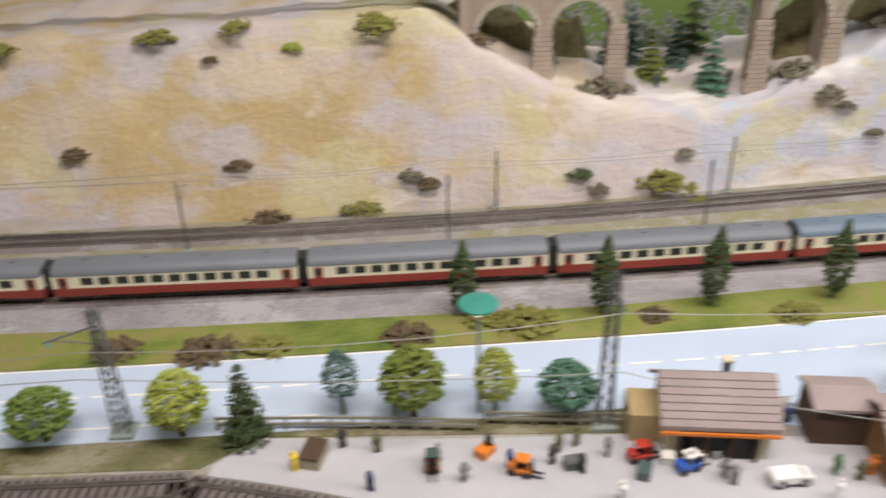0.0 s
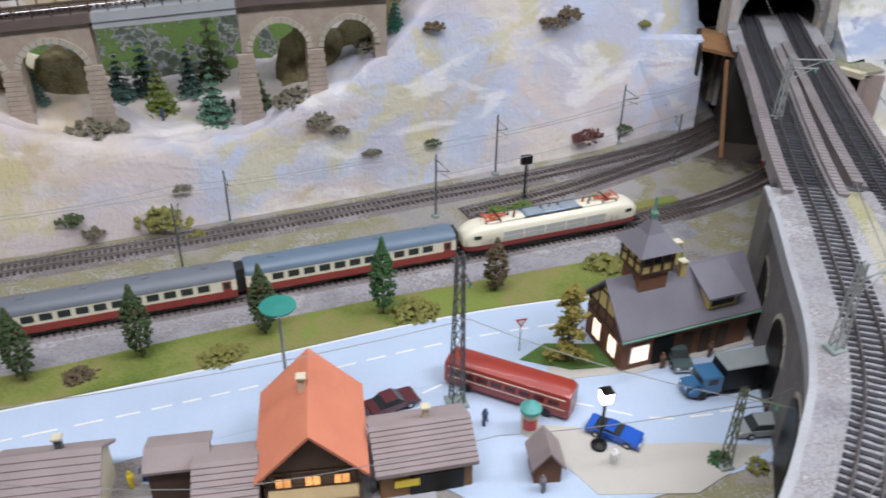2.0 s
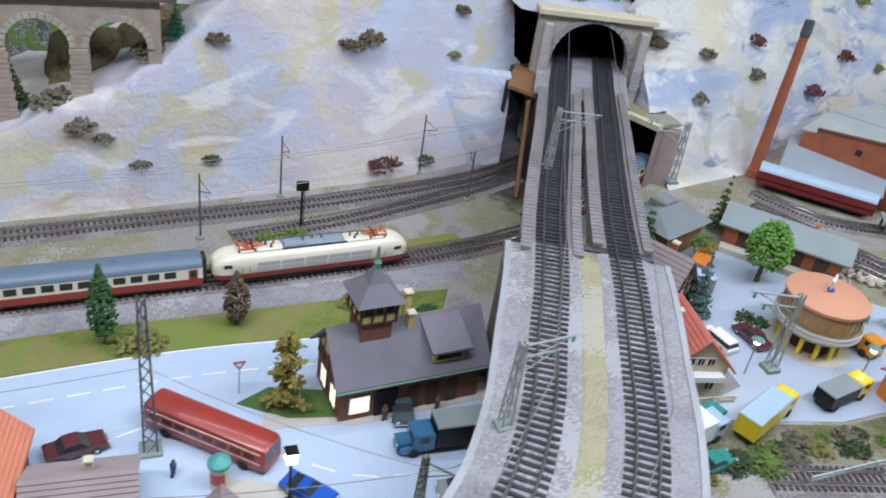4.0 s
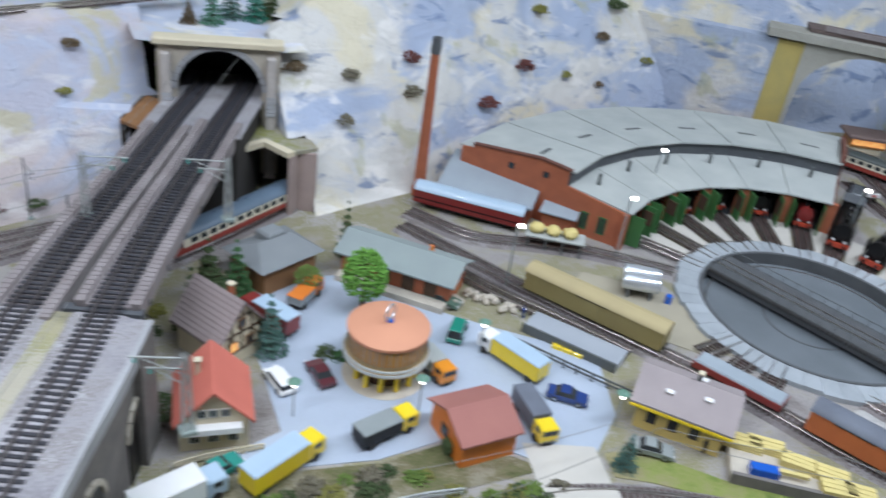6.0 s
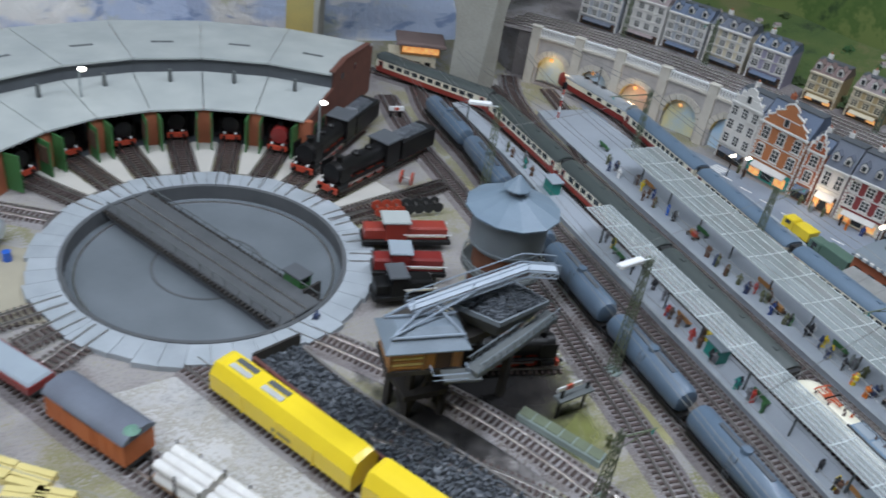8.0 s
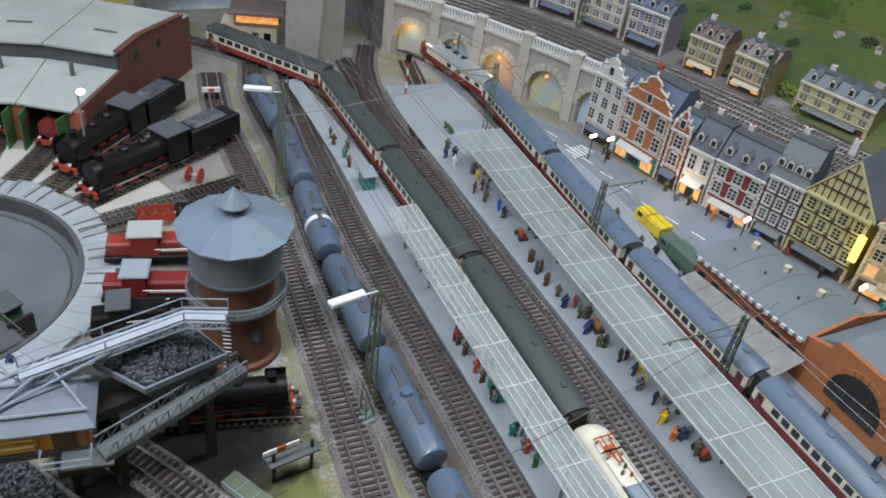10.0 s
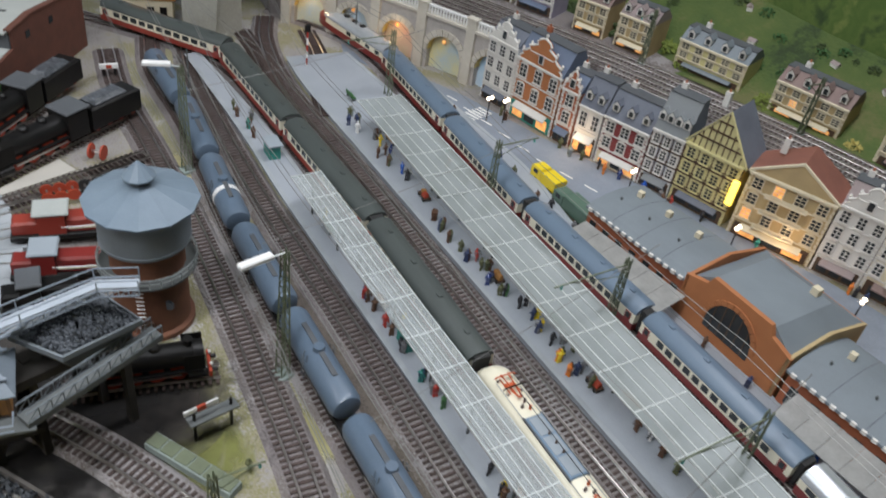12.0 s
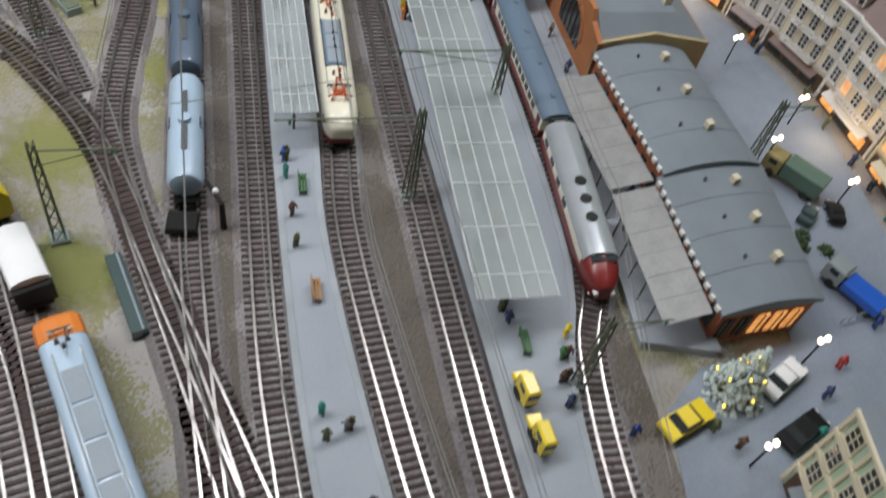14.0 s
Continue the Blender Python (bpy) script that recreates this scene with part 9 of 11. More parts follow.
# ---- town houses ----
def town_house(x, y, rz, W, D, h, ridge, wall, roof, label, floors=3, cols=3, z=0.0, gable=False, trim=None, shop=None, stepped=False, dormers=0, timber=False, glow=False, group="town houses", balcony=False, stack=None):
    """Front faces local -x; W is the width along the street."""
    t = thing("town_house", label, "town house", x, y, z, rz, group)
    trim = trim or PLASTERW
    d, w = D / 2, W / 2
    if gable:
        part("wall", M().extrude([(-w, 0), (w, 0), (w, h), (0, ridge), (-w, h)], -d, d, "x"), wall, t)
        for s in (-1, 1):
            part("roof_slope", M().extrude([(0, ridge + 0.05), (s * (w + 0.3), h - 0.2), (s * (w + 0.3), h + 0.1), (0, ridge + 0.35)], -d + 0.15, d + 0.3, "x"), roof, t)
            part("verge_board", M().extrude([(0, ridge + 0.1), (s * (w + 0.35), h - 0.2), (s * (w + 0.35), h + 0.12), (0, ridge + 0.42)], -d - 0.25, -d + 0.12, "x"), trim, t)
    else:
        part("wall", M().box(0, 0, 0, h, D, W), wall, t)
        part("roof", M().extrude([(-d - 0.3, h), (d + 0.3, h), (d * 0.35, ridge), (-d * 0.35, ridge)], -w, w), roof, t, "steep slate roof")
        part("ridge_cap", M().box(0, 0, ridge - 0.03, ridge + 0.12, D * 0.4, W), DARK, t)
    part("cornice", M().box(-d - 0.15, 0, h - 0.3, h + 0.08, 0.55, W + 0.1, 0, 0.08), trim, t)
    fh = (h - 0.5) / floors
    m = M()
    for f in range(1, floors):
        m.box(-d - 0.06, 0, 0.22 + f * fh, 0.38 + f * fh, 0.24, W)
    for s in (-1, 1):
        for k in range(int(h / 0.6)):
            m.box(-d - 0.04, s * (w - 0.18 - 0.08 * (k % 2)), 0.1 + 0.6 * k, 0.55 + 0.6 * k, 0.2, 0.34)
    part("stone_trim", m, trim, t, "string courses and corner stones")
    if stepped:
        rise = ridge + 1.2 - h
        half = [(0.46, 0.0), (0.46, 0.1), (0.4, 0.17), (0.43, 0.26), (0.34, 0.34), (0.28, 0.42), (0.3, 0.52), (0.2, 0.6), (0.13, 0.66), (0.15, 0.76), (0.1, 0.86), (0.0, 0.94)]
        prof = [(a * W, h + rise * b) for a, b in half] + [(-a * W, h + rise * b) for a, b in half[-2::-1]]
        g = part("ornate_gable", M().extrude(prof, -d - 0.25, -d + 0.2, "x"), wall, t, "scrolled gable")
        rim = [(-d - 0.22, a, b) for a, b in prof]
        part("gable_rim", M().tube(rim, 0.17, 6), trim, g, "white scrolled coping")
        for a, b in ((0.43, 0.3), (0.28, 0.56), (0.0, 0.98)):
            for s in ((-1, 1) if a else (1,)):
                part("finial", M().lathe([(0.2, h + rise * b - 0.25), (0.12, h + rise * b), (0.24, h + rise * b + 0.2), (0.08, h + rise * b + 0.5)], -d, s * a * W, 8), trim, g)
        fr = part("gable_window", M().box(-d - 0.3, 0, h + 0.5, h + 1.9, 0.16, 1.0, 0, 0.0), trim, g)
        part("pane", M().box(-d - 0.36, 0, h + 0.62, h + 1.75, 0.12, 0.72), GLASS, fr)
        part("gable_band", M().box(-d - 0.28, 0, h + rise * 0.36, h + rise * 0.36 + 0.14, 0.2, W * 0.5), trim, g)
    for f in range(floors):
        z0 = 0.3 + f * fh
        if f == 0:
            sh = part("shop_front", M().box(-d - 0.06, 0, 0.15, fh * 0.9, 0.2, W * 0.9), shop or TIMBER, t, "shop front")
            for k in range(3):
                part("shop_window", M().box(-d - 0.12, (k - 1) * W * 0.28, 0.45, fh * 0.68, 0.16, W * 0.22), LAMPO if glow and k != 1 else GLASS, sh)
            part("awning", M().extrude([(-d - 1.0, fh * 0.66), (-d - 0.1, fh * 0.86), (-d - 0.1, fh * 0.93), (-d - 1.0, fh * 0.73)], -W * 0.36, W * 0.36), trim if glow else roof, sh)
            continue
        for c in range(cols):
            yy = -w + W * (c + 0.5) / cols
            ww = min(1.15, W / cols * 0.46)
            za, zb = z0 + fh * 0.16, z0 + fh * 0.8
            arch = [(yy + (ww / 2 + 0.16) * math.cos(math.pi * i / 6), zb + 0.3 * math.sin(math.pi * i / 6)) for i in range(7)]
            fm = M().extrude([(yy + ww / 2 + 0.16, za)] + arch + [(yy - ww / 2 - 0.16, za)], -d - 0.16, -d, "x")
            fm.box(-d - 0.16, yy, za - 0.16, za, 0.34, ww + 0.5)
            fr = part("window", fm, trim, t)
            part("pane", M().box(-d - 0.17, yy, za + 0.1, zb, 0.1, ww), LAMPO if glow and (c * 3 + f * 5) % 7 == 0 else GLASS, fr)
            bars = M().box(-d - 0.2, yy, za + 0.1, zb, 0.1, 0.1)
            for q in (0.36, 0.7):
                bars.box(-d - 0.2, yy, za + (zb - za) * q, za + (zb - za) * q + 0.09, 0.1, ww)
            part("glazing_bar", bars, trim, fr)
        if balcony and f < floors:
            bl = M().box(-d - 0.55, 0, z0 - 0.02, z0 + 0.14, 0.9, W * 0.5).box(-d - 0.95, 0, z0 + 0.62, z0 + 0.72, 0.1, W * 0.5)
            for k in range(9):
                bl.box(-d - 0.95, -W * 0.24 + W * 0.06 * k, z0 + 0.1, z0 + 0.66, 0.08, 0.08)
            part("balcony", bl, trim, t, "railed balcony")
    for k in range(dormers):
        yy = -w + W * (k + 0.5) / dormers
        zc = h + (ridge - h) * 0.3
        dm = part("dormer", M().extrude([(yy - 0.5, zc), (yy + 0.5, zc), (yy + 0.5, zc + 0.95), (yy, zc + 1.5), (yy - 0.5, zc + 0.95)], -d - 0.05, -d + 1.6, "x"), PLASTERW, t, "white dormer")
        part("dormer_roof", M().extrude([(yy - 0.65, zc + 0.85), (yy, zc + 1.55), (yy + 0.65, zc + 0.85), (yy + 0.65, zc + 1.0), (yy, zc + 1.72), (yy - 0.65, zc + 1.0)], -d - 0.15, -d + 1.8, "x"), roof, dm)
        part("dormer_window", M().box(-d - 0.08, yy, zc + 0.15, zc + 0.9, 0.1, 0.6), GLASS, dm)
    if timber:
        m = M()
        for f in range(1, floors):
            z0 = 0.3 + f * fh
            m.box(-d - 0.08, 0, z0 - 0.1, z0 + 0.12, 0.24, W)
            for c in range(2 * cols + 1):
                m.box(-d - 0.06, -w + W * c / (2 * cols), z0, z0 + fh, 0.2, 0.13)
            for c in range(2 * cols):
                ya, yb = -w + W * c / (2 * cols), -w + W * (c + 1) / (2 * cols)
                m.rod((-d - 0.08, ya, z0 + 0.1), (-d - 0.08, yb, z0 + fh * 0.24), 0.07, 4)
                m.rod((-d - 0.08, yb, z0 + 0.1), (-d - 0.08, ya, z0 + fh * 0.24), 0.07, 4)
        if gable:
            for f in range(1, 10):
                top = h + (ridge - h) * (1 - abs(f / 5 - 1))
                m.box(-d - 0.06, -w + W * f / 10, h, top - 0.1, 0.2, 0.13)
            for g in (0.25, 0.5, 0.75):
                m.box(-d - 0.07, 0, h + (ridge - h) * g, h + (ridge - h) * g + 0.16, 0.22, W * (1 - g))
        part("timber_frame", m, TIMBER, t, "dark half-timbering")
    ch = part("chimney", M().box(d * 0.3, w * 0.6, ridge - 1.2, ridge + 0.9, 0.6, 0.8), stack or PLASTERW, t)
    part("chimney_pot", M().cyl(d * 0.3, w * 0.6, ridge + 0.9, ridge + 1.3, 0.16, 0.14, 8), BRICK, ch)
    return t


HX = [(60, 314.0), (50, 314.0), (40, 314.0), (30, 315.0), (20, 316.4), (10, 317.0), (0, 319.0), (-6, 320.0), (-15, 320.6), (-26, 319.0), (-36, 316.2)]


def hx(y):
    return lerp_table(y, sorted(HX))


ROWS1 = [
    (52.6, 6.2, 10.6, 12.8, PLASTERW, SLATE, "white four-storey town house with gable", dict(floors=4, cols=3, stepped=True, shop=TIMBER)),
    (45.0, 9.0, 9.8, 13.4, BRICKO, SLATEB, "orange brick town house with ornate scrolled gable", dict(floors=3, cols=3, stepped=True, shop=TEAL, glow=True, stack=BRICK)),
    (38.9, 3.3, 8.8, 11.0, BRICK, SLATEB, "narrow brick house with white trim", dict(floors=3, cols=1, stepped=True)),
    (35.1, 4.2, 7.6, 11.6, PLASTERW, SLATE, "cream house with steep slate roof and lit windows", dict(floors=2, cols=2, dormers=2, glow=True)),
    (29.3, 7.4, 7.8, 11.4, DARKRED, SLATE, "dark red brick house with white windows", dict(floors=3, cols=3, dormers=3, shop=PLASTERC, glow=True)),
    (23.2, 5.0, 9.2, 14.2, PLASTERG, ROOFS, "grey and white timbered house", dict(floors=4, cols=3, timber=True, dormers=4)),
    (16.2, 8.6, 9.4, 15.4, PLASTERLY, SLATE, "pale yellow half-timbered house with tall gable", dict(floors=4, cols=4, timber=True, gable=True, trim=PLASTERLY)),
    (5.9, 11.4, 9.8, 13.0, PLASTERB, BROWNRED, "buff stone hotel with red-brown roof and glowing signs", dict(floors=4, cols=4, gable=True, glow=True, trim=PLASTERC, balcony=True)),
    (-2.9, 6.2, 10.4, 13.2, PLASTERW, ROOFPINK, "tall white town house with ornate gable", dict(floors=4, cols=3, stepped=True)),
    (-11.5, 10.6, 11.0, 13.0, PLASTERC, BROWNR, "cream apartment house with rows of balconies", dict(floors=4, cols=5, dormers=3, balcony=True)),
    (-22.5, 10.8, 11.0, 13.0, PLASTERC, BROWNR, "cream apartment house with lit shops", dict(floors=4, cols=5, glow=True, balcony=True)),
    (-33.6, 10.6, 10.4, 12.6, PLASTERB, BROWNR, "buff apartment house at the street end", dict(floors=4, cols=4, glow=True, trim=PLASTERC)),
]
for y, W, h, r, wm, rm, lb, kw in ROWS1:
    town_house(hx(y), y, -math.degrees(math.atan2(hx(y + 3) - hx(y - 3), 6)), W - 0.15, 6.0, h, r, wm, rm, lb, **kw)
BACKROW = [
    (318.5, 94, 8.6, PLASTERG, SLATE, 7.4, 9.2), (322.5, 86, 8.4, PLASTERW, ROOFPINK, 7.8, 9.4), (325.8, 78, 8.4, PLASTERG, SLATEB, 7.2, 9.0), (328.0, 69.6, 8.2, PLASTERC, SLATE, 7.2, 8.8), (329.6, 61.2, 7.4, PLASTERV, SLATEB, 6.4, 8.0),
    (331.4, 50.6, 6.0, PLASTERB, BROWNR, 5.4, 7.2), (332.6, 42.6, 6.4, PLASTERB, ROOFPINK, 5.4, 7.2), (335.6, 30.0, 11.6, PLASTERLY, SLATEG, 4.6, 6.2), (335.6, 13.6, 11.0, PLASTERB, BROWNR, 5.0, 6.8), (335.4, -3, 11.0, PLASTERC, BROWNR, 5.0, 6.8),
]
for k, (x, y, W, wm, rm, h, r) in enumerate(BACKROW):
    town_house(x, y, 20 - 2.2 * k, W - 0.2, 5.6, h, r, wm, rm, "grey old-town house on the upper terrace" if wm in (PLASTERG, PLASTERW, PLASTERV) else "buff stone town palace on the upper terrace", floors=4 if k < 4 else 3, cols=5 if W > 10 else 4 if k < 4 else 3, z=9.4, group="upper terrace houses", dormers=4 if W > 10 else 3, glow=(k in (5, 6, 8)), trim=None if k < 5 else PLASTERC)
# warm light from the shop fronts and lamps of the street
for x, y, p in ((309.0, 35.4, 0.02), (312.4, 3.0, 0.035), (312.4, -24, 0.04)):
    sl = bpy.data.lights.new("shop_light", "POINT")
    sl.energy, sl.color, sl.shadow_soft_size = p, (1, 0.72, 0.42), 0.006
    new("shop_light", sl).location = (x * K, y * K, 3.2 * K)
# corner house with green facade
gb = town_house(282.6, -61.0, -22, 12, 7, 11.6, 13.2, PLASTERLG, SLATEG, "pale green and cream house at the street corner", floors=4, cols=4, trim=PLASTERC, group="")
for k in range(1, 4):
    part("string_course", M().box(-3.62, 0, 0.1 + 2.78 * k, 0.45 + 2.78 * k, 0.5, 12.1), PLASTERC, gb, "cream string course")
for k in range(5):
    part("pilaster", M().box(-3.6, -5.9 + 2.95 * k, 0.1, 11.4, 0.3, 0.35), PLASTERC, gb, "cream pilaster")
hs = thing("signal_house", "cream signal house with brown roof under the viaduct", "signal box", 279.0, 104.5, 0, -32)
part("wall", M().box(0, 0, 0, 4.2, 9, 4.4), PLASTERC, hs)
part("upper_storey", M().box(1.4, 0, 4.2, 6.2, 7.4, 4.8), WOODO, hs)
part("window_band", M().box(1.4, -2.42, 4.7, 5.8, 6.8, 0.1), LAMPO, hs, "warm lit window band")
part("roof", M().box(1.4, 0, 6.2, 6.9, 9.2, 6.6, 0, 0.3), BROWNR, hs, "brown overhanging roof")
for xx in (-3, -1, 1, 3):
    part("door", M().box(xx, -2.24, 0.2, 3.0, 1.1, 0.1), BLACK, hs)


# ---- vehicles ----
def car(x, y, rz, paint, label, L=4.9, W=2.0, H=1.55, z=0.12, kind="saloon"):
    t = thing("car", label, "car", x, y, z, rz, "parked vehicles")
    h = L / 2
    prof = [(-h, 0.35), (-h, 0.8), (-h + 0.15, 0.95), (h * 0.45, 0.95), (h - 0.2, 0.8), (h, 0.6), (h, 0.35)]
    b = M()
    secs = [[(px, s * W / 2 * (0.97 if i in (0, 3) else 1), pz) for px, pz in prof] for i, s in enumerate((-1, -0.9, 0.9, 1))]
    loft(b, secs)
    part("body", b, paint, t, "", smooth=False)
    roofx = {"saloon": (-h * 0.62, -h * 0.38, h * 0.12, h * 0.42), "van": (-h + 0.1, -h + 0.3, h * 0.35, h * 0.62), "sport": (-h * 0.75, -h * 0.3, h * 0.02, h * 0.3)}[kind]
    gl = M()
    loft(gl, [[(roofx[0], s * W * 0.45, 0.93), (roofx[1], s * W * 0.38, H - 0.08), (roofx[2], s * W * 0.38, H - 0.08), (roofx[3], s * W * 0.45, 0.93)] for s in (-1, 1)])
    part("glasshouse", gl, GLASS, t, "dark windows")
    part("roof", M().box((roofx[1] + roofx[2]) / 2, 0, H - 0.1, H + 0.02, roofx[2] - roofx[1] + 0.1, W * 0.78, 0, 0.05), paint, t)
    for xx in (-h * 0.58, h * 0.58):
        for s in (-1, 1):
            w = part("wheel", M().rod((xx, s * W * 0.5 - 0.12 * s, 0.36), (xx, s * W * 0.51, 0.36), 0.36, 12), RUBBER, t)
            part("hubcap", M().rod((xx, s * W * 0.51, 0.36), (xx, s * W * 0.52, 0.36), 0.18, 8), SILVER, w)
    for s in (-0.32, 0.32):
        part("headlight", M().box(h, s * W, 0.55, 0.75, 0.08, 0.3), WHITE, t)
    part("bumper", M().box(h + 0.03, 0, 0.36, 0.48, 0.1, W * 0.94), SILVER, t)
    return t


def truck(x, y, rz, cabm, boxm, roofm, label, L=9.0, W=2.3, H=3.2, z=0.12, bonnet=False):
    t = thing("truck", label, "truck", x, y, z, rz, "parked vehicles")
    h = L / 2
    cl = 2.0
    part("chassis", M().box(0, 0, 0.5, 0.8, L, W * 0.7), BLACK, t)
    c = part("cab", M().box(h - cl / 2 - (1.3 if bonnet else 0), 0, 0.6, 2.5, cl, W * 0.92, 0, 0.15), cabm, t, "driver's cab")
    part("windscreen", M().box(h - (1.3 if bonnet else 0), 0, 1.6, 2.25, 0.08, W * 0.76), GLASS, c)
    part("side_window", M().box(h - cl / 2 - (1.3 if bonnet else 0), 0, 1.6, 2.2, 0.9, W * 0.94), GLASS, c)
    if bonnet:
        part("bonnet", M().box(h - 0.7, 0, 0.6, 1.6, 1.5, W * 0.6, 0, 0.2), cabm, c)
        for s in (-1, 1):
            part("mudguard", M().ball(h - 0.8, s * W * 0.38, 0.75, 0.75, 0.3, 0.45, 10, 6), cabm, c)
            part("headlight", M().ball(h - 0.05, s * W * 0.22, 1.2, 0.18, n=8, m=5), WHITE, c)
    bl = L - cl - (1.4 if bonnet else 0.2)
    part("cargo_box", M().box(-h + bl / 2, 0, 0.8, H, bl, W), boxm, t, "cargo body")
    part("box_roof", M().box(-h + bl / 2, 0, H, H + 0.18, bl + 0.1, W + 0.1, 0, 0.1), roofm, t)
    for xx in (-h + 1.2, h - 1.2 - (0.2 if bonnet else 0)):
        for s in (-1, 1):
            part("wheel", M().rod((xx, s * W * 0.34, 0.48), (xx, s * W * 0.5, 0.48), 0.48, 12), RUBBER, t)
    return t


# red bus
BUSRED = mat("bus_red", (0.36, 0.045, 0.03), (0.3, 0.035, 0.025), 30, 0.4, coat=0.3)
BUSGLASS = mat("bus_glass", (0.09, 0.02, 0.02), (0.07, 0.018, 0.018), 60, 0.15)
bs = thing("bus", "long red coach with cream trim lines", "bus", 87.2, 66.5, 0.12, -40)
part("body", body([(-6.0, 0.9, 0.9), (-5.7, 1, 1), (5.6, 1, 1), (6.0, 0.92, 0.9)], [(1.3, 0.4), (1.4, 0.6), (1.4, 2.3), (1.25, 2.8), (0.8, 3.05), (0, 3.1)], 0.4), BUSRED, bs, "glossy red body", smooth=True)
for s in (-1, 1):
    for k in range(8):
        part("window", M().box(-4.9 + 1.35 * k, s * 1.36, 1.6, 2.15, 1.0, 0.1), BUSGLASS, bs)
    part("trim", M().box(0, s * 1.4, 1.3, 1.38, 11.2, 0.05), CREAM, bs, "cream trim line")
    part("trim", M().box(0, s * 1.375, 2.38, 2.45, 11.2, 0.05), CREAM, bs, "cream trim line")
    for xx in (-3.8, 3.9):
        part("wheel", M().rod((xx, s * 1.1, 0.5), (xx, s * 1.43, 0.5), 0.5, 12), RUBBER, bs)
part("windscreen", M().box(5.95, 0, 1.4, 2.5, 0.12, 2.2), GLASS, bs)
truck(107.6, 62.3, 178, CATRUCK, BLACK, CAGREY, "old blue truck with grey tarpaulin", 10, 2.4, 3.2, bonnet=True)
car(94.2, 59.1, -45, CABLUE, "bright blue sports car", 4.8, 1.9, 1.25, kind="sport")
car(107, 56.4, 170, CAGREY, "grey-green estate car in the street", 4.8, kind="van")
car(104.6, 67.0, -100, CAGREY2, "dark grey-green car at the station door", 4.2)
car(76.4, 67.6, 14, CAMAROON, "dark red saloon beside the inn", 4.9)
# yard vehicles
truck(151.8, 86.0, 40, ORANGE, CAGREY, ORANGE, "orange fire truck with grey ladder", 5.6, 2.1, 1.9)
truck(146.0, 82.4, 118, MAROON, MAROON, TANKP, "maroon container wagon with pale roof", 8.0, 2.3, 2.9)
car(148.6, 71.0, 95, CAMAROON, "dark maroon saloon in the street", 4.8)
car(143.9, 71.2, 100, WHITE, "white estate car in the street", 4.8, kind="van")
truck(161.6, 67.6, -82, CAORANGE, ROOFG, ROOFG, "orange delivery truck in the street", 5.4, 2.2, 2.2)
car(167.6, 73.6, 50, CAGREEN, "green van in the yard", 4.8, kind="van", H=2.0)
truck(171.3, 66.4, 110, WHITE, YELLOW, TANKP, "yellow lorry with white cab and pale blue roof", 9.4, 2.4, 2.9)
car(174.4, 58.6, -42, CADBLUE, "dark blue saloon in the street", 4.8)
truck(168.3, 56.4, -96, YELLOW, SLATE, SLATE, "yellow truck with dark grey box", 7.4, 2.3, 2.6)
truck(152.0, 60.0, 12, YELLOW, BLACK, CAGREY, "yellow and black tipper truck", 7.0, 2.3, 2.3)
truck(140.6, 58.6, 24, YELLOW, YELLOW, TANKP, "yellow lorry with blue-grey roof", 9.0, 2.4, 3.0)
truck(130.5, 57.6, 14, TANKP, WHITE, WHITE, "white van body with pale roof", 8.6, 2.6, 3.2)
car(134.8, 60.4, 20, TEAL, "teal saloon near the villa", 4.8)
car(131.5, 54.5, 10, TEAL, "teal pickup at the street end", 4.8)
car(168.8, 80.6, -50, CAGREEN2, "grey-green pickup beside the goods shed", 5.2)
car(178.6, 48.2, -40, CAGREY, "grey car beside the goods office", 4.8)
truck(299.9, 31.7, 80, YELLOW, YELLOW, YELLOW, "yellow post van on the street", 5.2, 2.2, 2.2)
truck(297.6, 25.0, 78, CAGREEN2, CAGREEN2, CAGREEN2, "dark green truck behind the platform", 7.0, 2.3, 2.6)
car(298.0, 21.8, 70, CADBLUE, "dark blue car on the street", 4.6)
car(276.6, -47.4, 8, YELLOW, "yellow taxi on the square", 5.0)
car(302.6, -32.4, 30, CAGREY2, "dark grey cart beside the station", 2.8, 1.5, 1.2)
car(305.8, -33.0, 60, BLACK, "small black car parked on the square", 3.0, 1.6, 1.3)
car(285.6, -51.6, 10, BLACK, "black cab with white roof", 5.0)
car(287.2, -47.0, 15, WHITE, "white car with grey roof", 5.0)
truck(304.2, -27.6, 112, OLIVE, CAGREEN2, CAGREEN2, "olive army truck behind the station", 6.6, 2.3, 2.5)
truck(300.2, -41.6, 105, CAGREY, CABLUE, CABLUE, "flat truck with bright blue load", 6.2, 2.2, 1.6)
truck(264.6, -41.0, -97, YELLOW, YELLOW, YELLOW, "yellow luggage tractor on the platform", 2.7, 1.25, 1.25, z=0.97)
truck(263.9, -44.8, -98, YELLOW, YELLOW, YELLOW, "yellow luggage trailer on the platform", 3.2, 1.15, 1.0, z=0.97)
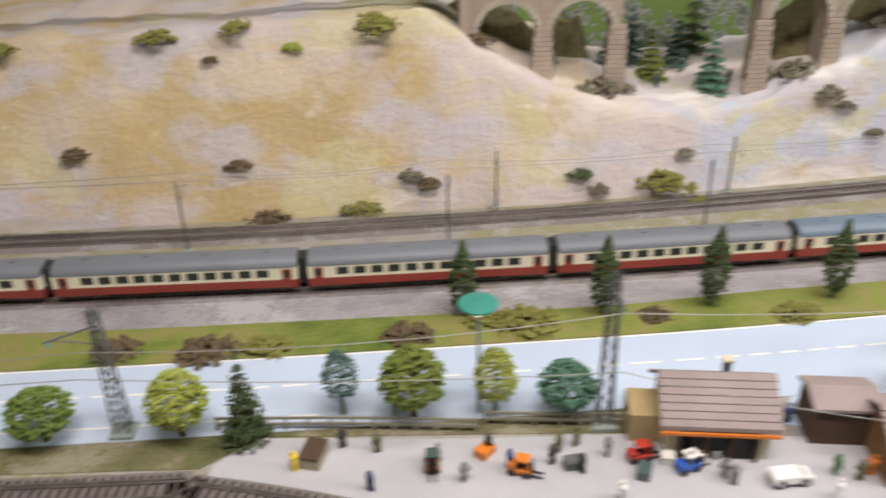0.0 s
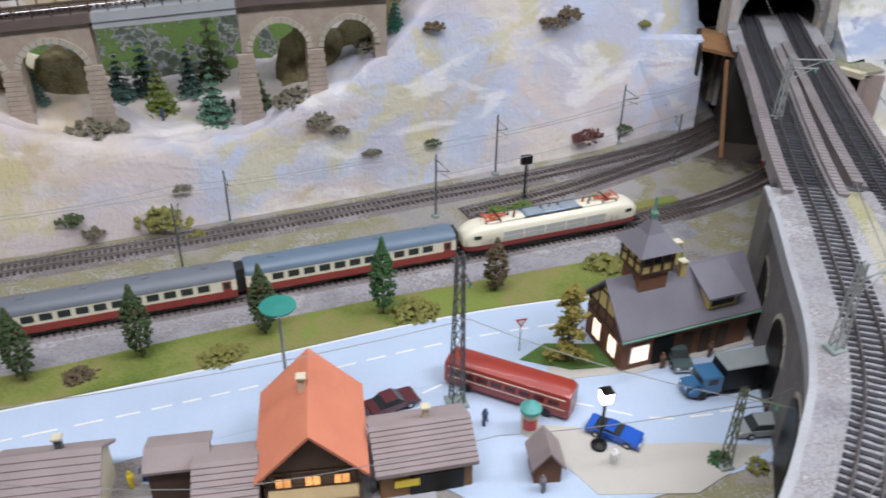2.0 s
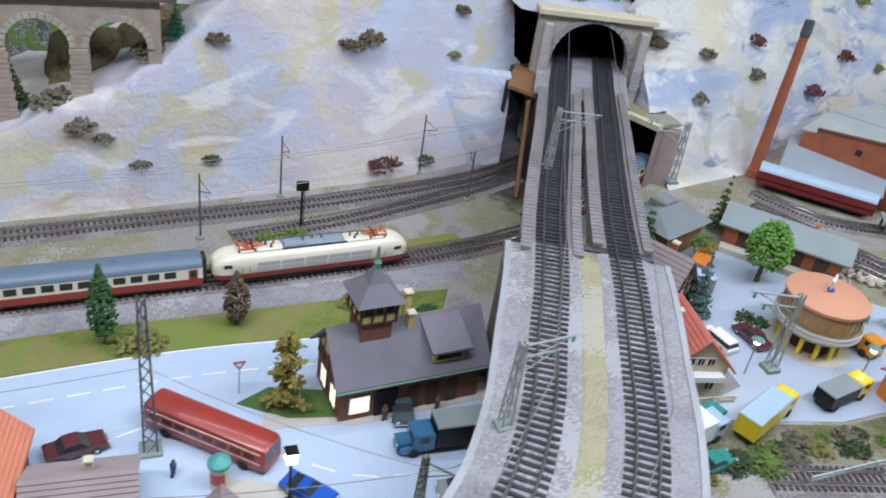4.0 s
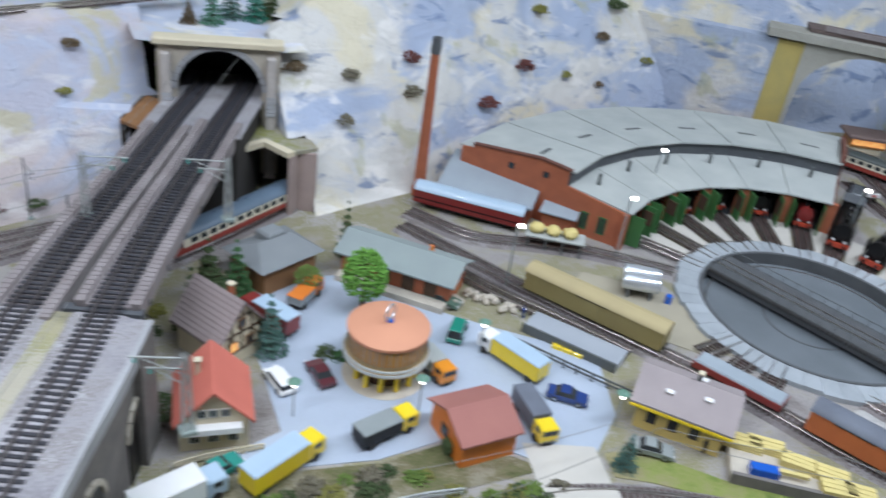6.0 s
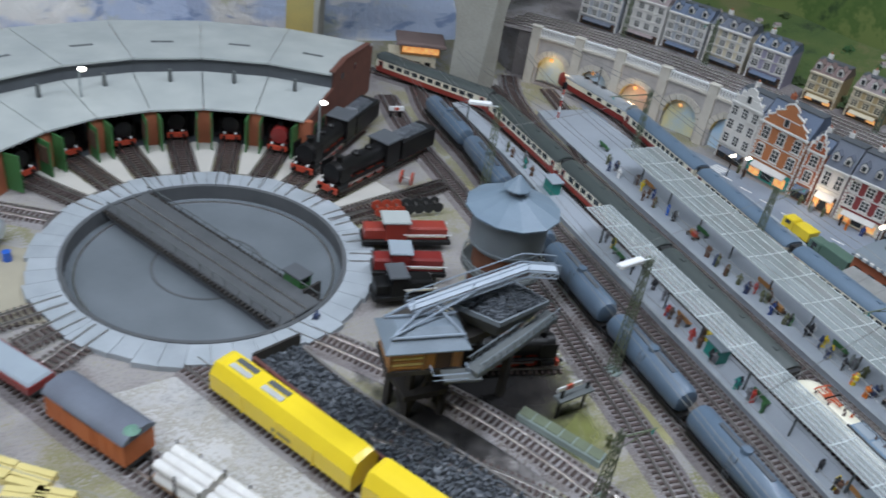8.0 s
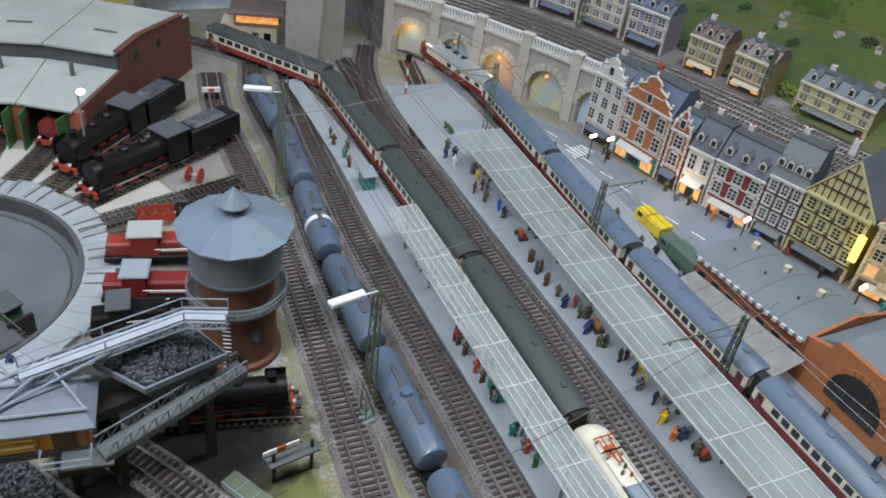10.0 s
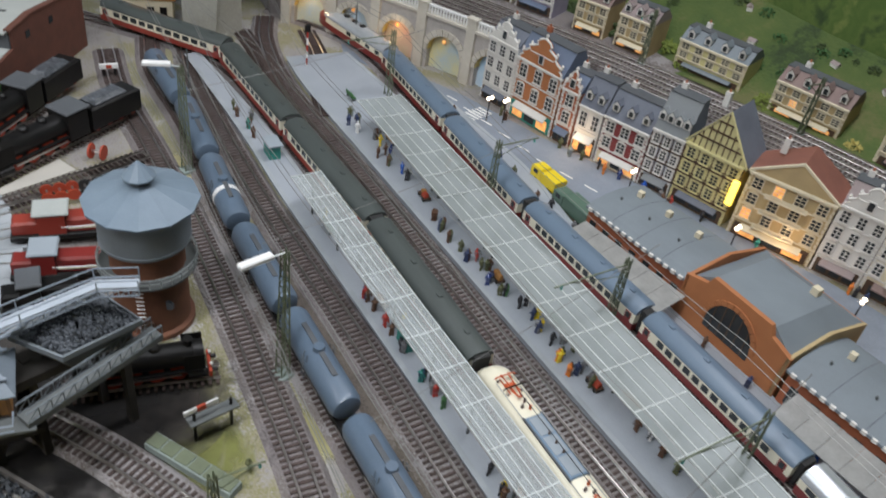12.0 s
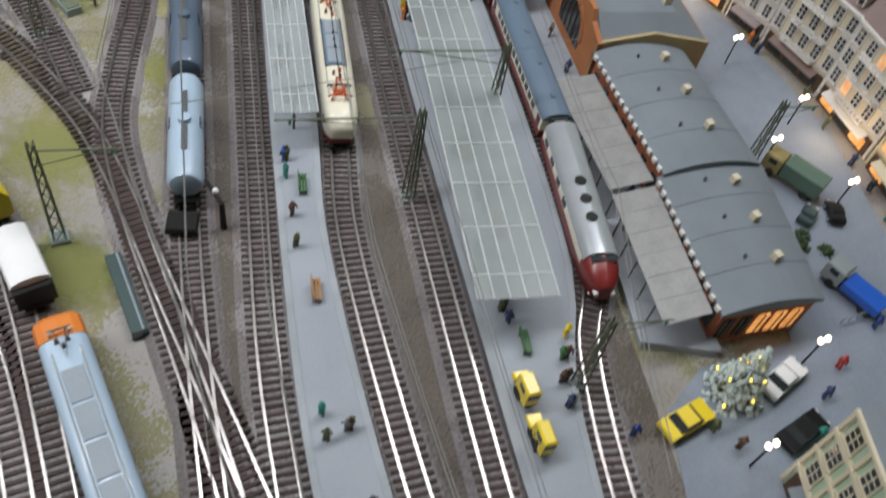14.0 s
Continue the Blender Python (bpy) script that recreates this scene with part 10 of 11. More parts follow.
def loader(x, y, rz, paint, guard, label):
    """A small working vehicle: chassis, bonnet, open roof on posts, fork in front."""
    t = thing("loader", label, "loader", x, y, 0.14, rz, "yard vehicles")
    t.matrix_basis = t.matrix_basis @ Matrix.Scale(0.8, 4)
    part("chassis", M().box(0, 0, 0.3, 0.75, 2.2, 1.1, 0, 0.08), paint, t)
    part("bonnet", M().box(-0.7, 0, 0.75, 1.15, 0.8, 1.0, 0, 0.1), paint, t)
    part("seat", M().box(0.1, 0, 0.75, 1.0, 0.5, 0.7, 0, 0.06), BLACK, t)
    for px in (-0.3, 0.7):
        for py in (-0.45, 0.45):
            part("post", M().rod((px, py, 0.7), (px, py, 1.8), 0.06, 5), BLACK, t)
    part("roof", M().box(0.2, 0, 1.8, 1.9, 1.3, 1.15, 0, 0.04), guard, t)
    for py in (-0.3, 0.3):
        part("fork", M().box(1.6, py, 0.15, 0.25, 1.0, 0.16), BLACK, t)
    part("mast", M().box(1.1, 0, 0.2, 1.6, 0.12, 0.9), BLACK, t)
    for px in (-0.7, 0.7):
        for py in (-0.6, 0.6):
            part("wheel", M().rod((px, py - 0.1, 0.35), (px, py + 0.1, 0.35), 0.35, 10), RUBBER, t)


loader(28.1, 60.6, -90, ORANGE, CAGREY2, "orange loader with dark grey roof in the loading yard")
loader(34.4, 59.7, -20, ORANGE, ORANGE, "small orange forklift truck in the loading yard")
loader(43.2, 60.7, 10, RED, RED, "small red tractor in the loading yard")
loader(46.4, 59.5, 20, CABLUE, PLASTERW, "small blue tractor with white roof in the loading yard")
car(53.1, 58.0, 5, WHITE, "small white pickup in the loading yard", 2.9, 1.3, 1.0, 0.14, "van")
for x, y, m in ((19.4, 61.7, SAND), (45.2, 60.6, PLASTERW), (47.6, 60.8, PLASTERW), (38.3, 60.2, MASTD), (43.2, 59.1, CAGREY2), (49.0, 60.9, CAGREY), (32.0, 61.7, ORANGE)):
    cr = thing("crate", "small open crate in the loading yard", "crate", x, y, 0.12, random.uniform(0, 90), "yard crates")
    k = 1.0 if m is SAND else 0.62
    part("box", M().box(0, 0, 0, 1.0 * k, 2.2 * k, 1.5 * k, 0, 0.08), m, cr)
    part("rim", M().box(0, 0, 1.0 * k, 1.12 * k, 2.3 * k, 1.6 * k), TIMBER if m is SAND else m, cr)


# ---- trees and bushes ----
def clump(m, x, y, z, s, k):
    """A small leaf clump: an uneven octahedron."""
    r = lambda: s * random.uniform(0.6, 1.25)
    a = random.uniform(0, 3.14)
    c, d = math.cos(a), math.sin(a)
    p, q = r(), r()
    m.add([(x + c * p, y + d * p, z), (x - d * q, y + c * q, z + 0.2 * s), (x - c * p, y - d * p, z - 0.15 * s), (x + d * q, y - c * q, z + 0.1 * s), (x, y, z + r()), (x, y, z - r() * 0.7)], [(0, 1, 4), (1, 2, 4), (2, 3, 4), (3, 0, 4), (1, 0, 5), (2, 1, 5), (3, 2, 5), (0, 3, 5)])


def crown_round(cx, cy, cz, rx, rz, n, s, top=0.0):
    m = M()
    for k in range(n):
        u, a = random.uniform(-0.85, 1), random.uniform(0, 2 * math.pi)
        q = math.sqrt(max(0, 1 - u * u))
        f = random.uniform(0.72, 1.05)
        taper = 1 - top * max(0, u)
        clump(m, cx + rx * q * f * taper * math.cos(a), cy + rx * q * f * taper * math.sin(a), cz + rz * u * f, s * random.uniform(0.7, 1.2), k)
    return m


def tree(x, y, h, r, leaf, label, shape="round", z=0.1, n=220, s=None, name="tree", lean=0):
    t = thing(name, label, "tree", x, y, z, random.uniform(0, 360), "model trees")
    th = h * (0.22 if shape == "round" else 0.1)
    m = M().rod((0, 0, -0.1), (0, 0, h * 0.75), max(0.12, r * 0.13), 7, max(0.05, r * 0.04))
    for k in range(6):
        a = k * 1.05
        zz = th + (h - th) * (0.2 + 0.1 * k)
        m.rod((0, 0, zz * 0.8), (r * 0.6 * math.cos(a), r * 0.6 * math.sin(a), zz), max(0.06, r * 0.05), 5, 0.04)
    part("trunk", m, TWIG, t)
    n, s = int(n * 2.6), (s or max(0.22, r * 0.17)) * 0.62
    if shape == "round":
        c = crown_round(0, 0, th + (h - th) / 2, r, (h - th) / 2, n, s, 0.25)
    elif shape == "column":
        c = M()
        for k in range(n):
            f = random.random() ** 0.8
            zz = th + (h - th) * f
            rr = r * (0.55 + 0.6 * math.sin(math.pi * min(1, f * 1.15)) ** 0.7) * (1 - f ** 4) * random.uniform(0.55, 1.1)
            a = random.uniform(0, 2 * math.pi)
            clump(c, rr * math.cos(a), rr * math.sin(a), zz, s, k)
    elif shape == "tiers":
        c = M()
        for q in range(15):
            f = (q + 0.5) / 15
            a, reach = q * 2.4, r * (1.15 - 0.75 * f) * random.uniform(0.7, 1.1)
            for k in range(n // 15):
                u = random.random() ** 0.7
                clump(c, reach * u * math.cos(a) + random.gauss(0, r * 0.17), reach * u * math.sin(a) + random.gauss(0, r * 0.17), th + (h - th) * f + random.gauss(0, h * 0.025) - 0.3 * u, s * random.uniform(0.7, 1.1), k)
    else:
        c = M()
        tiers = 8
        for q in range(tiers):
            f = q / (tiers - 1)
            for k in range(int(n / tiers * (1.6 - 1.2 * f))):
                a = random.uniform(0, 2 * math.pi)
                rr = r * (1 - f * 0.92) * random.uniform(0.25, 1.05)
                clump(c, rr * math.cos(a), rr * math.sin(a), th + (h - th) * f - rr * 0.25 + random.uniform(-0.15, 0.15), s * (1.1 - 0.5 * f), k)
    part("crown", c, leaf, t, "")
    return t


def bush(x, y, z, r, leaf, label, n=40, flat=0.55, wide=1.0, rz=0):
    m = M()
    for k in range(int(n * 2.6)):
        u, a = random.uniform(-0.2, 1), random.uniform(0, 2 * math.pi)
        q = math.sqrt(max(0, 1 - u * u)) * random.uniform(0.4, 1.05)
        clump(m, r * wide * q * math.cos(a), r * q * math.sin(a), r * flat * u * random.uniform(0.6, 1.0), r * 0.17, k)
    ob = new("bush", m.mesh("bush", leaf))
    ob.matrix_basis = pose(x * K, y * K, z * K, 0, 0, rz)
    return tagged(ob, label, "bush", "hill bushes")


# trees along the country road
tree(8.9, 64.9, 5.8, 2.3, LF_LIGHT, "yellow-green oval model tree", n=280)
tree(14.0, 64.4, 7.6, 1.9, LF_DARK, "dark green conifer model tree", "cone", n=260)
tree(21.1, 66.8, 6.2, 1.4, LF_BLUE, "dark blue-green oval model tree", n=220)
tree(26.7, 66.2, 6.4, 2.5, LF_OLIVE2, "leafy olive green model tree", n=320)
tree(33.1, 66.2, 6.2, 1.7, LF_LIGHT, "yellow-green oval model tree", n=260)
tree(38.6, 65.8, 5.0, 2.2, LF_BLUE2, "round blue-green model tree", n=280)
tree(-1.6, 64.8, 4.6, 2.4, LF_MID, "light green deciduous model tree", n=240)
for x, y, h, lf in ((31.2, 80.4, 7.8, LF_DARK), (44.2, 79.8, 8.2, LF_DARK), (54.6, 80.6, 8.4, LF_DARK), (66.4, 81.4, 8.2, LF_DARK), (78.6, 81.7, 9.2, LF_DARK2), (91.3, 82.9, 6.6, LF_BROWN)):
    tree(x, y, h, 1.15, lf, "slim dark poplar beside the railway" if lf is not LF_BROWN else "slim brown poplar beside the railway", "column", n=260, s=0.34)
tree(94.2, 69.6, 8.8, 2.0, LF_GOLD, "yellow-green leafy tree on the lawn", "tiers", n=260, s=0.42)
tree(158.0, 82.0, 9.0, 2.9, LF_BRIGHT, "bright green deciduous tree beside the goods shed", n=420, s=0.42)
tree(160.6, 95.0, 8.6, 1.6, LF_DARK, "dark fir tree behind the shed", "cone", n=260)
tree(144.6, 77.0, 8.0, 2.0, LF_BLUE, "dark blue-green fir tree", "cone", n=280)
tree(140.0, 87.6, 9.8, 2.8, LF_DARK, "tall dark fir beside the bridge", "cone", n=300)
tree(137.2, 84.0, 8.4, 2.2, LF_DARK, "dark fir beside the bridge", "cone", n=260)
tree(143.6, 88.5, 8.6, 2.2, LF_DARK2, "dark green fir beside the bridge", "cone", n=260)
tree(152.6, 87.6, 4.0, 1.8, LF_MID, "small green tree near the workshop", n=160)
tree(174.3, 47.4, 4.6, 1.4, LF_BLUE, "small blue-green fir on the lawn", "cone", n=200)
tree(168.5, 37.0, 3.6, 1.3, LF_DARK, "small dark fir beside the path", "cone", n=180)
tree(176.5, 33.0, 3.6, 1.3, LF_BLUE, "small blue-green fir at the field edge", "cone", n=180)
tree(131.0, 68.6, 4.0, 1.6, LF_DARK, "dark shrub tree beside the villa", n=150)
for x, y, h, r, lf in ((55.4, 124, 8.0, 2.0, LF_BLUE), (64.3, 126, 11.0, 2.2, LF_DARK), (57.3, 119.6, 6.4, 2.2, LF_OLIVE2), (61.2, 122, 6.6, 1.9, LF_BLUE), (63.9, 115.4, 7.4, 2.5, LF_BLUE2), (69.6, 114.9, 5.0, 1.8, LF_DARK), (43.5, 117.5, 4.4, 1.3, LF_BLUE), (52.4, 122, 6.0, 2.0, LF_BLUE), (88.2, 117.5, 4.6, 1.3, LF_TEALT)):
    tree(x, y, h, r, lf, "spruce tree in the valley below the viaduct", "cone", z=hill_z(x, y) - 0.2, n=240)
for x, y, h, r, lf in ((150.5, 131, 6, 1.8, LF_BLUE2), (154, 133, 7, 2.0, LF_BLUE), (157.5, 132, 7, 2.0, LF_TEALT), (147, 131.5, 3.4, 1.4, LF_BROWN), (160.5, 134, 6, 1.8, LF_DARK)):
    tree(x, y, h, r, lf, "conifer on the hill above the tunnel mouth", "cone", z=22.3 + (y - 126) * 0.05, n=220)
# white frosted tree with lights on the square
xt = tree(282.4, -46.4, 6.8, 2.5, LF_FROST, "frosted pale tree with small yellow lights", "cone", n=320)
for k in range(14):
    a, f = k * 2.4, k / 14
    part("light_bulb", M().ball(2.5 * (1 - f) * math.cos(a), 2.5 * (1 - f) * math.sin(a), 0.9 + 5 * f, 0.13, n=6, m=4), LAMPY, xt, "glowing yellow bulb")

BU = [
    (6.4, 103.8, 1.6, LF_BROWN), (-2.3, 110.6, 1.9, LF_OLIVE), (6.8, 110.9, 1.9, LF_OLIVE), (22.7, 111.2, 2.6, LF_OLIVE), (13, 110.4, 1.2, LF_LIGHT), (34, 112.4, 1.8, LF_BROWN), (3.5, 109.3, 1.0, LF_BROWN),
    (26.2, 104.2, 1.6, LF_GREY), (28.1, 103.8, 1.5, LF_BROWN), (9.3, 101.6, 2.0, LF_BROWN), (20.1, 102.4, 1.8, LF_OLIVE), (46.2, 105.0, 1.6, LF_DARK), (48.4, 104.6, 1.4, LF_GREY), (56.1, 105.6, 2.9, LF_OLIVE),
    (58.9, 106.9, 1.2, LF_GREY), (83, 109.8, 1.2, LF_GREY), (91.6, 111.2, 1.2, LF_DARK), (76.8, 110.4, 1.9, LF_GREY), (79, 110.3, 1.3, LF_GREY), (92.8, 116, 1.6, LF_BROWN), (50.2, 113.0, 2.7, LF_GREY), (74, 113.8, 2.4, LF_GREY),
    (114, 121, 2.0, LF_BROWN), (110.6, 119.8, 1.9, LF_BROWN), (122.4, 116, 1.4, LF_DARK), (115.6, 114.2, 2.2, LF_RED), (85, 117, 2.2, LF_GREY), (129.4, 127.2, 1.5, LF_BROWN), (128, 124, 1.2, LF_OLIVE), (131, 119.8, 1.4, LF_OLIVE), (60, 102.6, 1.6, LF_OLIVE), (-12, 104, 1.6, LF_BROWN), (-20, 110, 1.8, LF_OLIVE),
]
for k, (x, y, r, lf) in enumerate(BU):
    bush(x, y, hill_z(x, y) - 0.1, r, lf, {LF_BROWN: "brown dry moss bush on the hillside", LF_OLIVE: "olive moss bush on the hillside", LF_GREY: "grey-brown moss bush on the hillside", LF_DARK: "dark moss bush on the hillside", LF_RED: "rusty red moss bush on the hillside", LF_LIGHT: "yellow-green moss bush on the hillside"}[lf], 46, 0.5, 1.5 if r > 1.7 else 1.1, k * 37)
for k, (x, y, r, lf) in enumerate([(168.8, 118.4, 1.7, LF_GREY), (180, 118.6, 1.9, LF_GREY), (167, 114.7, 1.7, LF_GREY), (158.6, 111.9, 1.7, LF_GREY), (180.5, 122, 2.0, LF_RED), (207, 127.2, 2.0, LF_RED), (227.9, 132.5, 1.8, LF_BROWN), (240, 131.4, 1.6, LF_OLIVE), (196.9, 122, 2.2, LF_RED), (160.4, 120.2, 1.8, LF_BROWN), (227, 129, 1.2, LF_BROWN), (212, 133, 2.0, LF_OLIVE), (232, 135.5, 2.4, LF_DARK), (250, 130.5, 2.2, LF_DARK), (262, 131, 2.4, LF_DARK), (218, 128.5, 1.4, LF_OLIVE)]):
    bush(x, y, hill2_z(x, y) - 0.2, r, lf, {LF_GREY: "grey-brown moss bush on the cliff", LF_RED: "dark red moss bush on the cliff", LF_BROWN: "brown moss bush on the cliff", LF_OLIVE: "olive moss bush on the cliff", LF_DARK: "dark green bush on the cliff"}[lf], 46, 0.6, 1.1, k * 41)
for x, y, r, lf in ((8.4, 75.4, 2.4, LF_BROWN), (13.6, 75.8, 1.9, LF_OLIVE), (26, 77, 2.0, LF_BROWN), (37, 78.4, 2.6, LF_OLIVE), (81.9, 80.9, 2.2, LF_OLIVE), (61.9, 78.6, 1.8, LF_OLIVE), (63, 79, 1.3, LF_OLIVE), (105.0, 84.3, 2.2, LF_OLIVE), (108.2, 84.8, 1.6, LF_MID), (49, 79, 1.4, LF_BROWN), (0, 76, 2.0, LF_BROWN), (33, 79, 1.6, LF_OLIVE), (97, 98.6, 1.8, LF_MID), (100.5, 99.4, 1.6, LF_MID)):
    bush(x, y, 0.1, r, lf, "low scrubby bush on the railway verge", 50, 0.55, 1.2)
for k in range(30):
    x = 129 + k * 1.25 + random.uniform(-0.8, 0.8)
    y = lerp_table(x, [(128, 55), (140, 54.4), (150, 54.6), (158, 51.5), (168, 49)]) + random.uniform(-1.6, 1.2)
    if 155 < x < 166:
        y -= 3
    bush(x, y, 0.05, random.uniform(0.9, 1.9), random.choice([LF_DARK, LF_OLIVE, LF_GREY, LF_MID]), "scrubby shrub along the yard edge", 34, 0.7)
for x, y in ((128.2, 73), (129.8, 78), (132.6, 84.5), (133.6, 88.5), (146.5, 96.5), (142, 93), (203.5, 24.5), (206, 21.5), (201, 27), (172.6, 36), (152, 73.5), (150.6, 74.8), (108.5, 79.3), (112, 81.5), (101.5, 54.2), (104.2, 52.8), (107, 52.3)):
    bush(x, y, 0.05, random.uniform(1.0, 1.7), random.choice([LF_DARK, LF_DARK2, LF_OLIVE]), "dark green shrub on the layout ground", 40, 0.8)
for k in range(26):
    f = k / 25
    bush(334.5 + 1.5 * math.sin(k * 2.1), 100 - 118 * f, 9.6, random.uniform(1.2, 2.4), random.choice([LF_DARK, LF_YEL, LF_OLIVE2]), "leafy bush between the terrace houses", 34, 0.9)

# ---- lamps, masts, signals ----
def park_lamp(x, y, h, label="street lamp with round teal shade and lit globe", z=0.1):
    t = thing("street_lamp", label, "street lamp", x, y, z, 0, "street lamps")
    part("pole", M().rod((0, 0, 0), (0, 0, h - 1.0), 0.16, 8, 0.12), CAGREY, t)
    part("globe", M().lathe([(0.35, h - 1.3), (0.55, h - 0.9), (0.55, h - 0.45)], 0, 0, 12), GLOBE, t, "glowing white globe", smooth=True)
    part("shade", M().lathe([(1.5, h - 0.45), (1.5, h - 0.3), (0.2, h - 0.1)], 0, 0, 24), TEAL, t, "flat round teal shade")
    return t


park_lamp(31.8, 66.4, 10.6)
park_lamp(67.5, 69.0, 12.2)
for x, y, h in ((92.4, 58.3, 5.2),):
    t = thing("street_lamp", "black lantern street lamp with bright light", "street lamp", x, y, 0.1, 0, "street lamps")
    part("pole", M().rod((0, 0, 0), (0, 0, h), 0.13, 8), BLACK, t)
    part("lantern", M().box(0, 0, h, h + 1.1, 0.8, 0.8, 0, 0.1, 1.15), LAMPW, t, "glowing lantern")
    part("lantern_cap", M().box(0, 0, h + 1.1, h + 1.4, 1.05, 1.05, 0, 0.25), BLACK, t)
    part("base", M().lathe([(0.7, 0), (0.7, 0.4), (0.2, 0.6)], 0, 0, 10), BLACK, t)
for x, y in ((143.8, 65.8), (156.9, 62.2), (177.2, 53.1), (202.4, 35.9), (168.6, 69.4)):
    t = thing("street_lamp", "grey yard lamp with bright round head", "street lamp", x, y, 0.1, 0, "street lamps")
    part("pole", M().rod((0, 0, 0), (0, 0, 4.6), 0.1, 6), CAGREY, t)
    part("head", M().lathe([(0.5, 4.6), (0.75, 4.75), (0.2, 5.1)], 0, 0, 12), GREENV, t)
    part("bulb", M().ball(0, 0, 4.5, 0.4, n=8, m=5), LAMPW, t, "bright bulb")
for x, y, h in ((179.5, 81.6, 10), (200.5, 84.0, 10.5), (243.0, 76.5, 11.0), (217, 97, 11)):
    t = thing("street_lamp", "tall thin yard lamp with bright head", "street lamp", x, y, 0.1, 0, "street lamps")
    part("pole", M().rod((0, 0, 0), (0, 0, h), 0.14, 6), CAGREY, t)
    part("head", M().ball(0.3, -0.4, h, 0.5, 0.5, 0.3, 10, 6), LAMPW, t, "bright lamp head")
for x, y in ((305.8, 49.2), (307.6, 47.4), (308.6, 24.0), (309.5, 8), (309.5, -9), (310.5, -20), (302.8, -24.6), (307.0, -32.0), (290.4, -46.2), (279.6, -52.4)):
    t = thing("street_lamp", "old-fashioned town street lamp with two lit globes", "street lamp", x, y, 0.1, 0, "town lamps")
    part("pole", M().rod((0, 0, 0), (0, 0, 3.8), 0.1, 6), BLACK, t)
    part("globe", M().ball(-0.4, 0, 3.9, 0.27, n=10, m=6), LAMPT, t, "glowing globe")
    part("globe", M().ball(0.4, 0, 3.9, 0.27, n=10, m=6), LAMPT, t, "glowing globe")


def lattice_mast(x, y, h, label, material, arm=None, arm2=None, w=0.8, rz=0, group="catenary masts", z=0.1):
    """A tapered four-legged lattice mast; arm and arm2: (dx, dy, z) ends of cross arms."""
    t = thing("catenary_mast", label, "catenary mast", x, y, z, 0, group)
    m = M()
    for sx, sy in ((-1, -1), (1, -1), (1, 1), (-1, 1)):
        m.rod((sx * w / 2, sy * w / 2, 0), (sx * w / 4, sy * w / 4, h), 0.09, 4)
    n = max(4, int(h / 1.3))
    for k in range(n):
        z0, z1 = h * k / n, h * (k + 1) / n
        f0, f1 = 1 - 0.5 * k / n, 1 - 0.5 * (k + 1) / n
        for a, b in (((-1, -1), (1, -1)), ((1, -1), (1, 1)), ((1, 1), (-1, 1)), ((-1, 1), (-1, -1))):
            m.rod((a[0] * w / 2 * f0, a[1] * w / 2 * f0, z0), (b[0] * w / 2 * f1, b[1] * w / 2 * f1, z1), 0.055, 4)
    part("lattice_post", m, material, t)
    part("foot", M().box(0, 0, -0.1, 0.35, w * 1.7, w * 1.7, 0, 0.1), CONCG, t, "concrete foot")
    for a in (arm, arm2):
        if a:
            aa = part("cross_arm", M().rod((0, 0, a[2]), a, 0.09, 5).rod((0, 0, a[2] - 1.6), (a[0] * 0.85, a[1] * 0.85, a[2]), 0.06, 4), material, t)
            part("insulator", M().cyl(a[0] * 0.9, a[1] * 0.9, a[2] - 0.5, a[2], 0.14, 0.1, 6), TURQ, aa)
    return t


def simple_mast(x, y, h, ax, ay, label="thin grey catenary mast with cantilever arm", z=0.1):
    t = thing("catenary_mast", label, "catenary mast", x, y, z, 0, "line-side masts")
    part("post", M().rod((0, 0, -0.1), (0, 0, h), 0.15, 6, 0.11), MASTD, t)
    part("cantilever", M().rod((0, 0, h * 0.92), (ax, ay, h * 0.86), 0.06, 4).rod((0, 0, h * 0.74), (ax, ay, h * 0.86), 0.06, 4).rod((ax * 0.3, ay * 0.3, h * 0.75), (ax, ay, h * 0.76), 0.05, 4), MASTD, t)
    part("foot", M().box(0, 0, -0.1, 0.3, 0.8, 0.8, 0, 0.08), CONCG, t)
    return t


lattice_mast(41.3, 64.6, 13.6, "tall grey lattice mast beside the road", MASTD, (0, -3, 12.5), w=1.1)
lattice_mast(82.2, 66.6, 16.0, "tall grey lattice mast near the bus", MASTD, (0, -3, 15), w=1.1)
lattice_mast(4.2, 65.4, 11.5, "leaning lattice mast beside the track", MASTD, (-3, -2, 10), w=1.1)
lattice_mast(-8.0, 64.2, 11.5, "lattice mast beside the track", MASTD, (-3, -2, 10), w=1.1)
lattice_mast(101.6, 53.6, 8.6, "green-grey lattice mast beside the square", MASTG, (2, -2, 8), w=0.7)
simple_mast(89.2, 100.3, 8.6, 1.0, -2.6)
simple_mast(58.4, 95.6, 8.4, 0.6, 2.2)
simple_mast(64.1, 102.0 + 3.0, 7.2, 0.4, -2.0)
simple_mast(100.3, 109.8, 8.8, 0.6, -2.2)
simple_mast(121.6, 115.2, 9.2, 1.0, -2.4)
simple_mast(126.1, 106.6, 7.6, 0.2, 2.0)
simple_mast(30.2, 94.2, 8.2, 0.4, 2.2)
simple_mast(2, 94.2, 8.2, 0.4, 2.2)
simple_mast(36, 102.6, 7.2, 0.2, -2)
sgn = thing("signal", "black colour-light signal between the tracks", "signal", 101.5, 101.6, 0.2)
part("post", M().rod((0, 0, 0), (0, 0, 5.4), 0.16, 8), BLACK, sgn)
part("head", M().box(0, 0, 5.2, 6.4, 1.5, 0.5, 0, 0.1), BLACK, sgn)
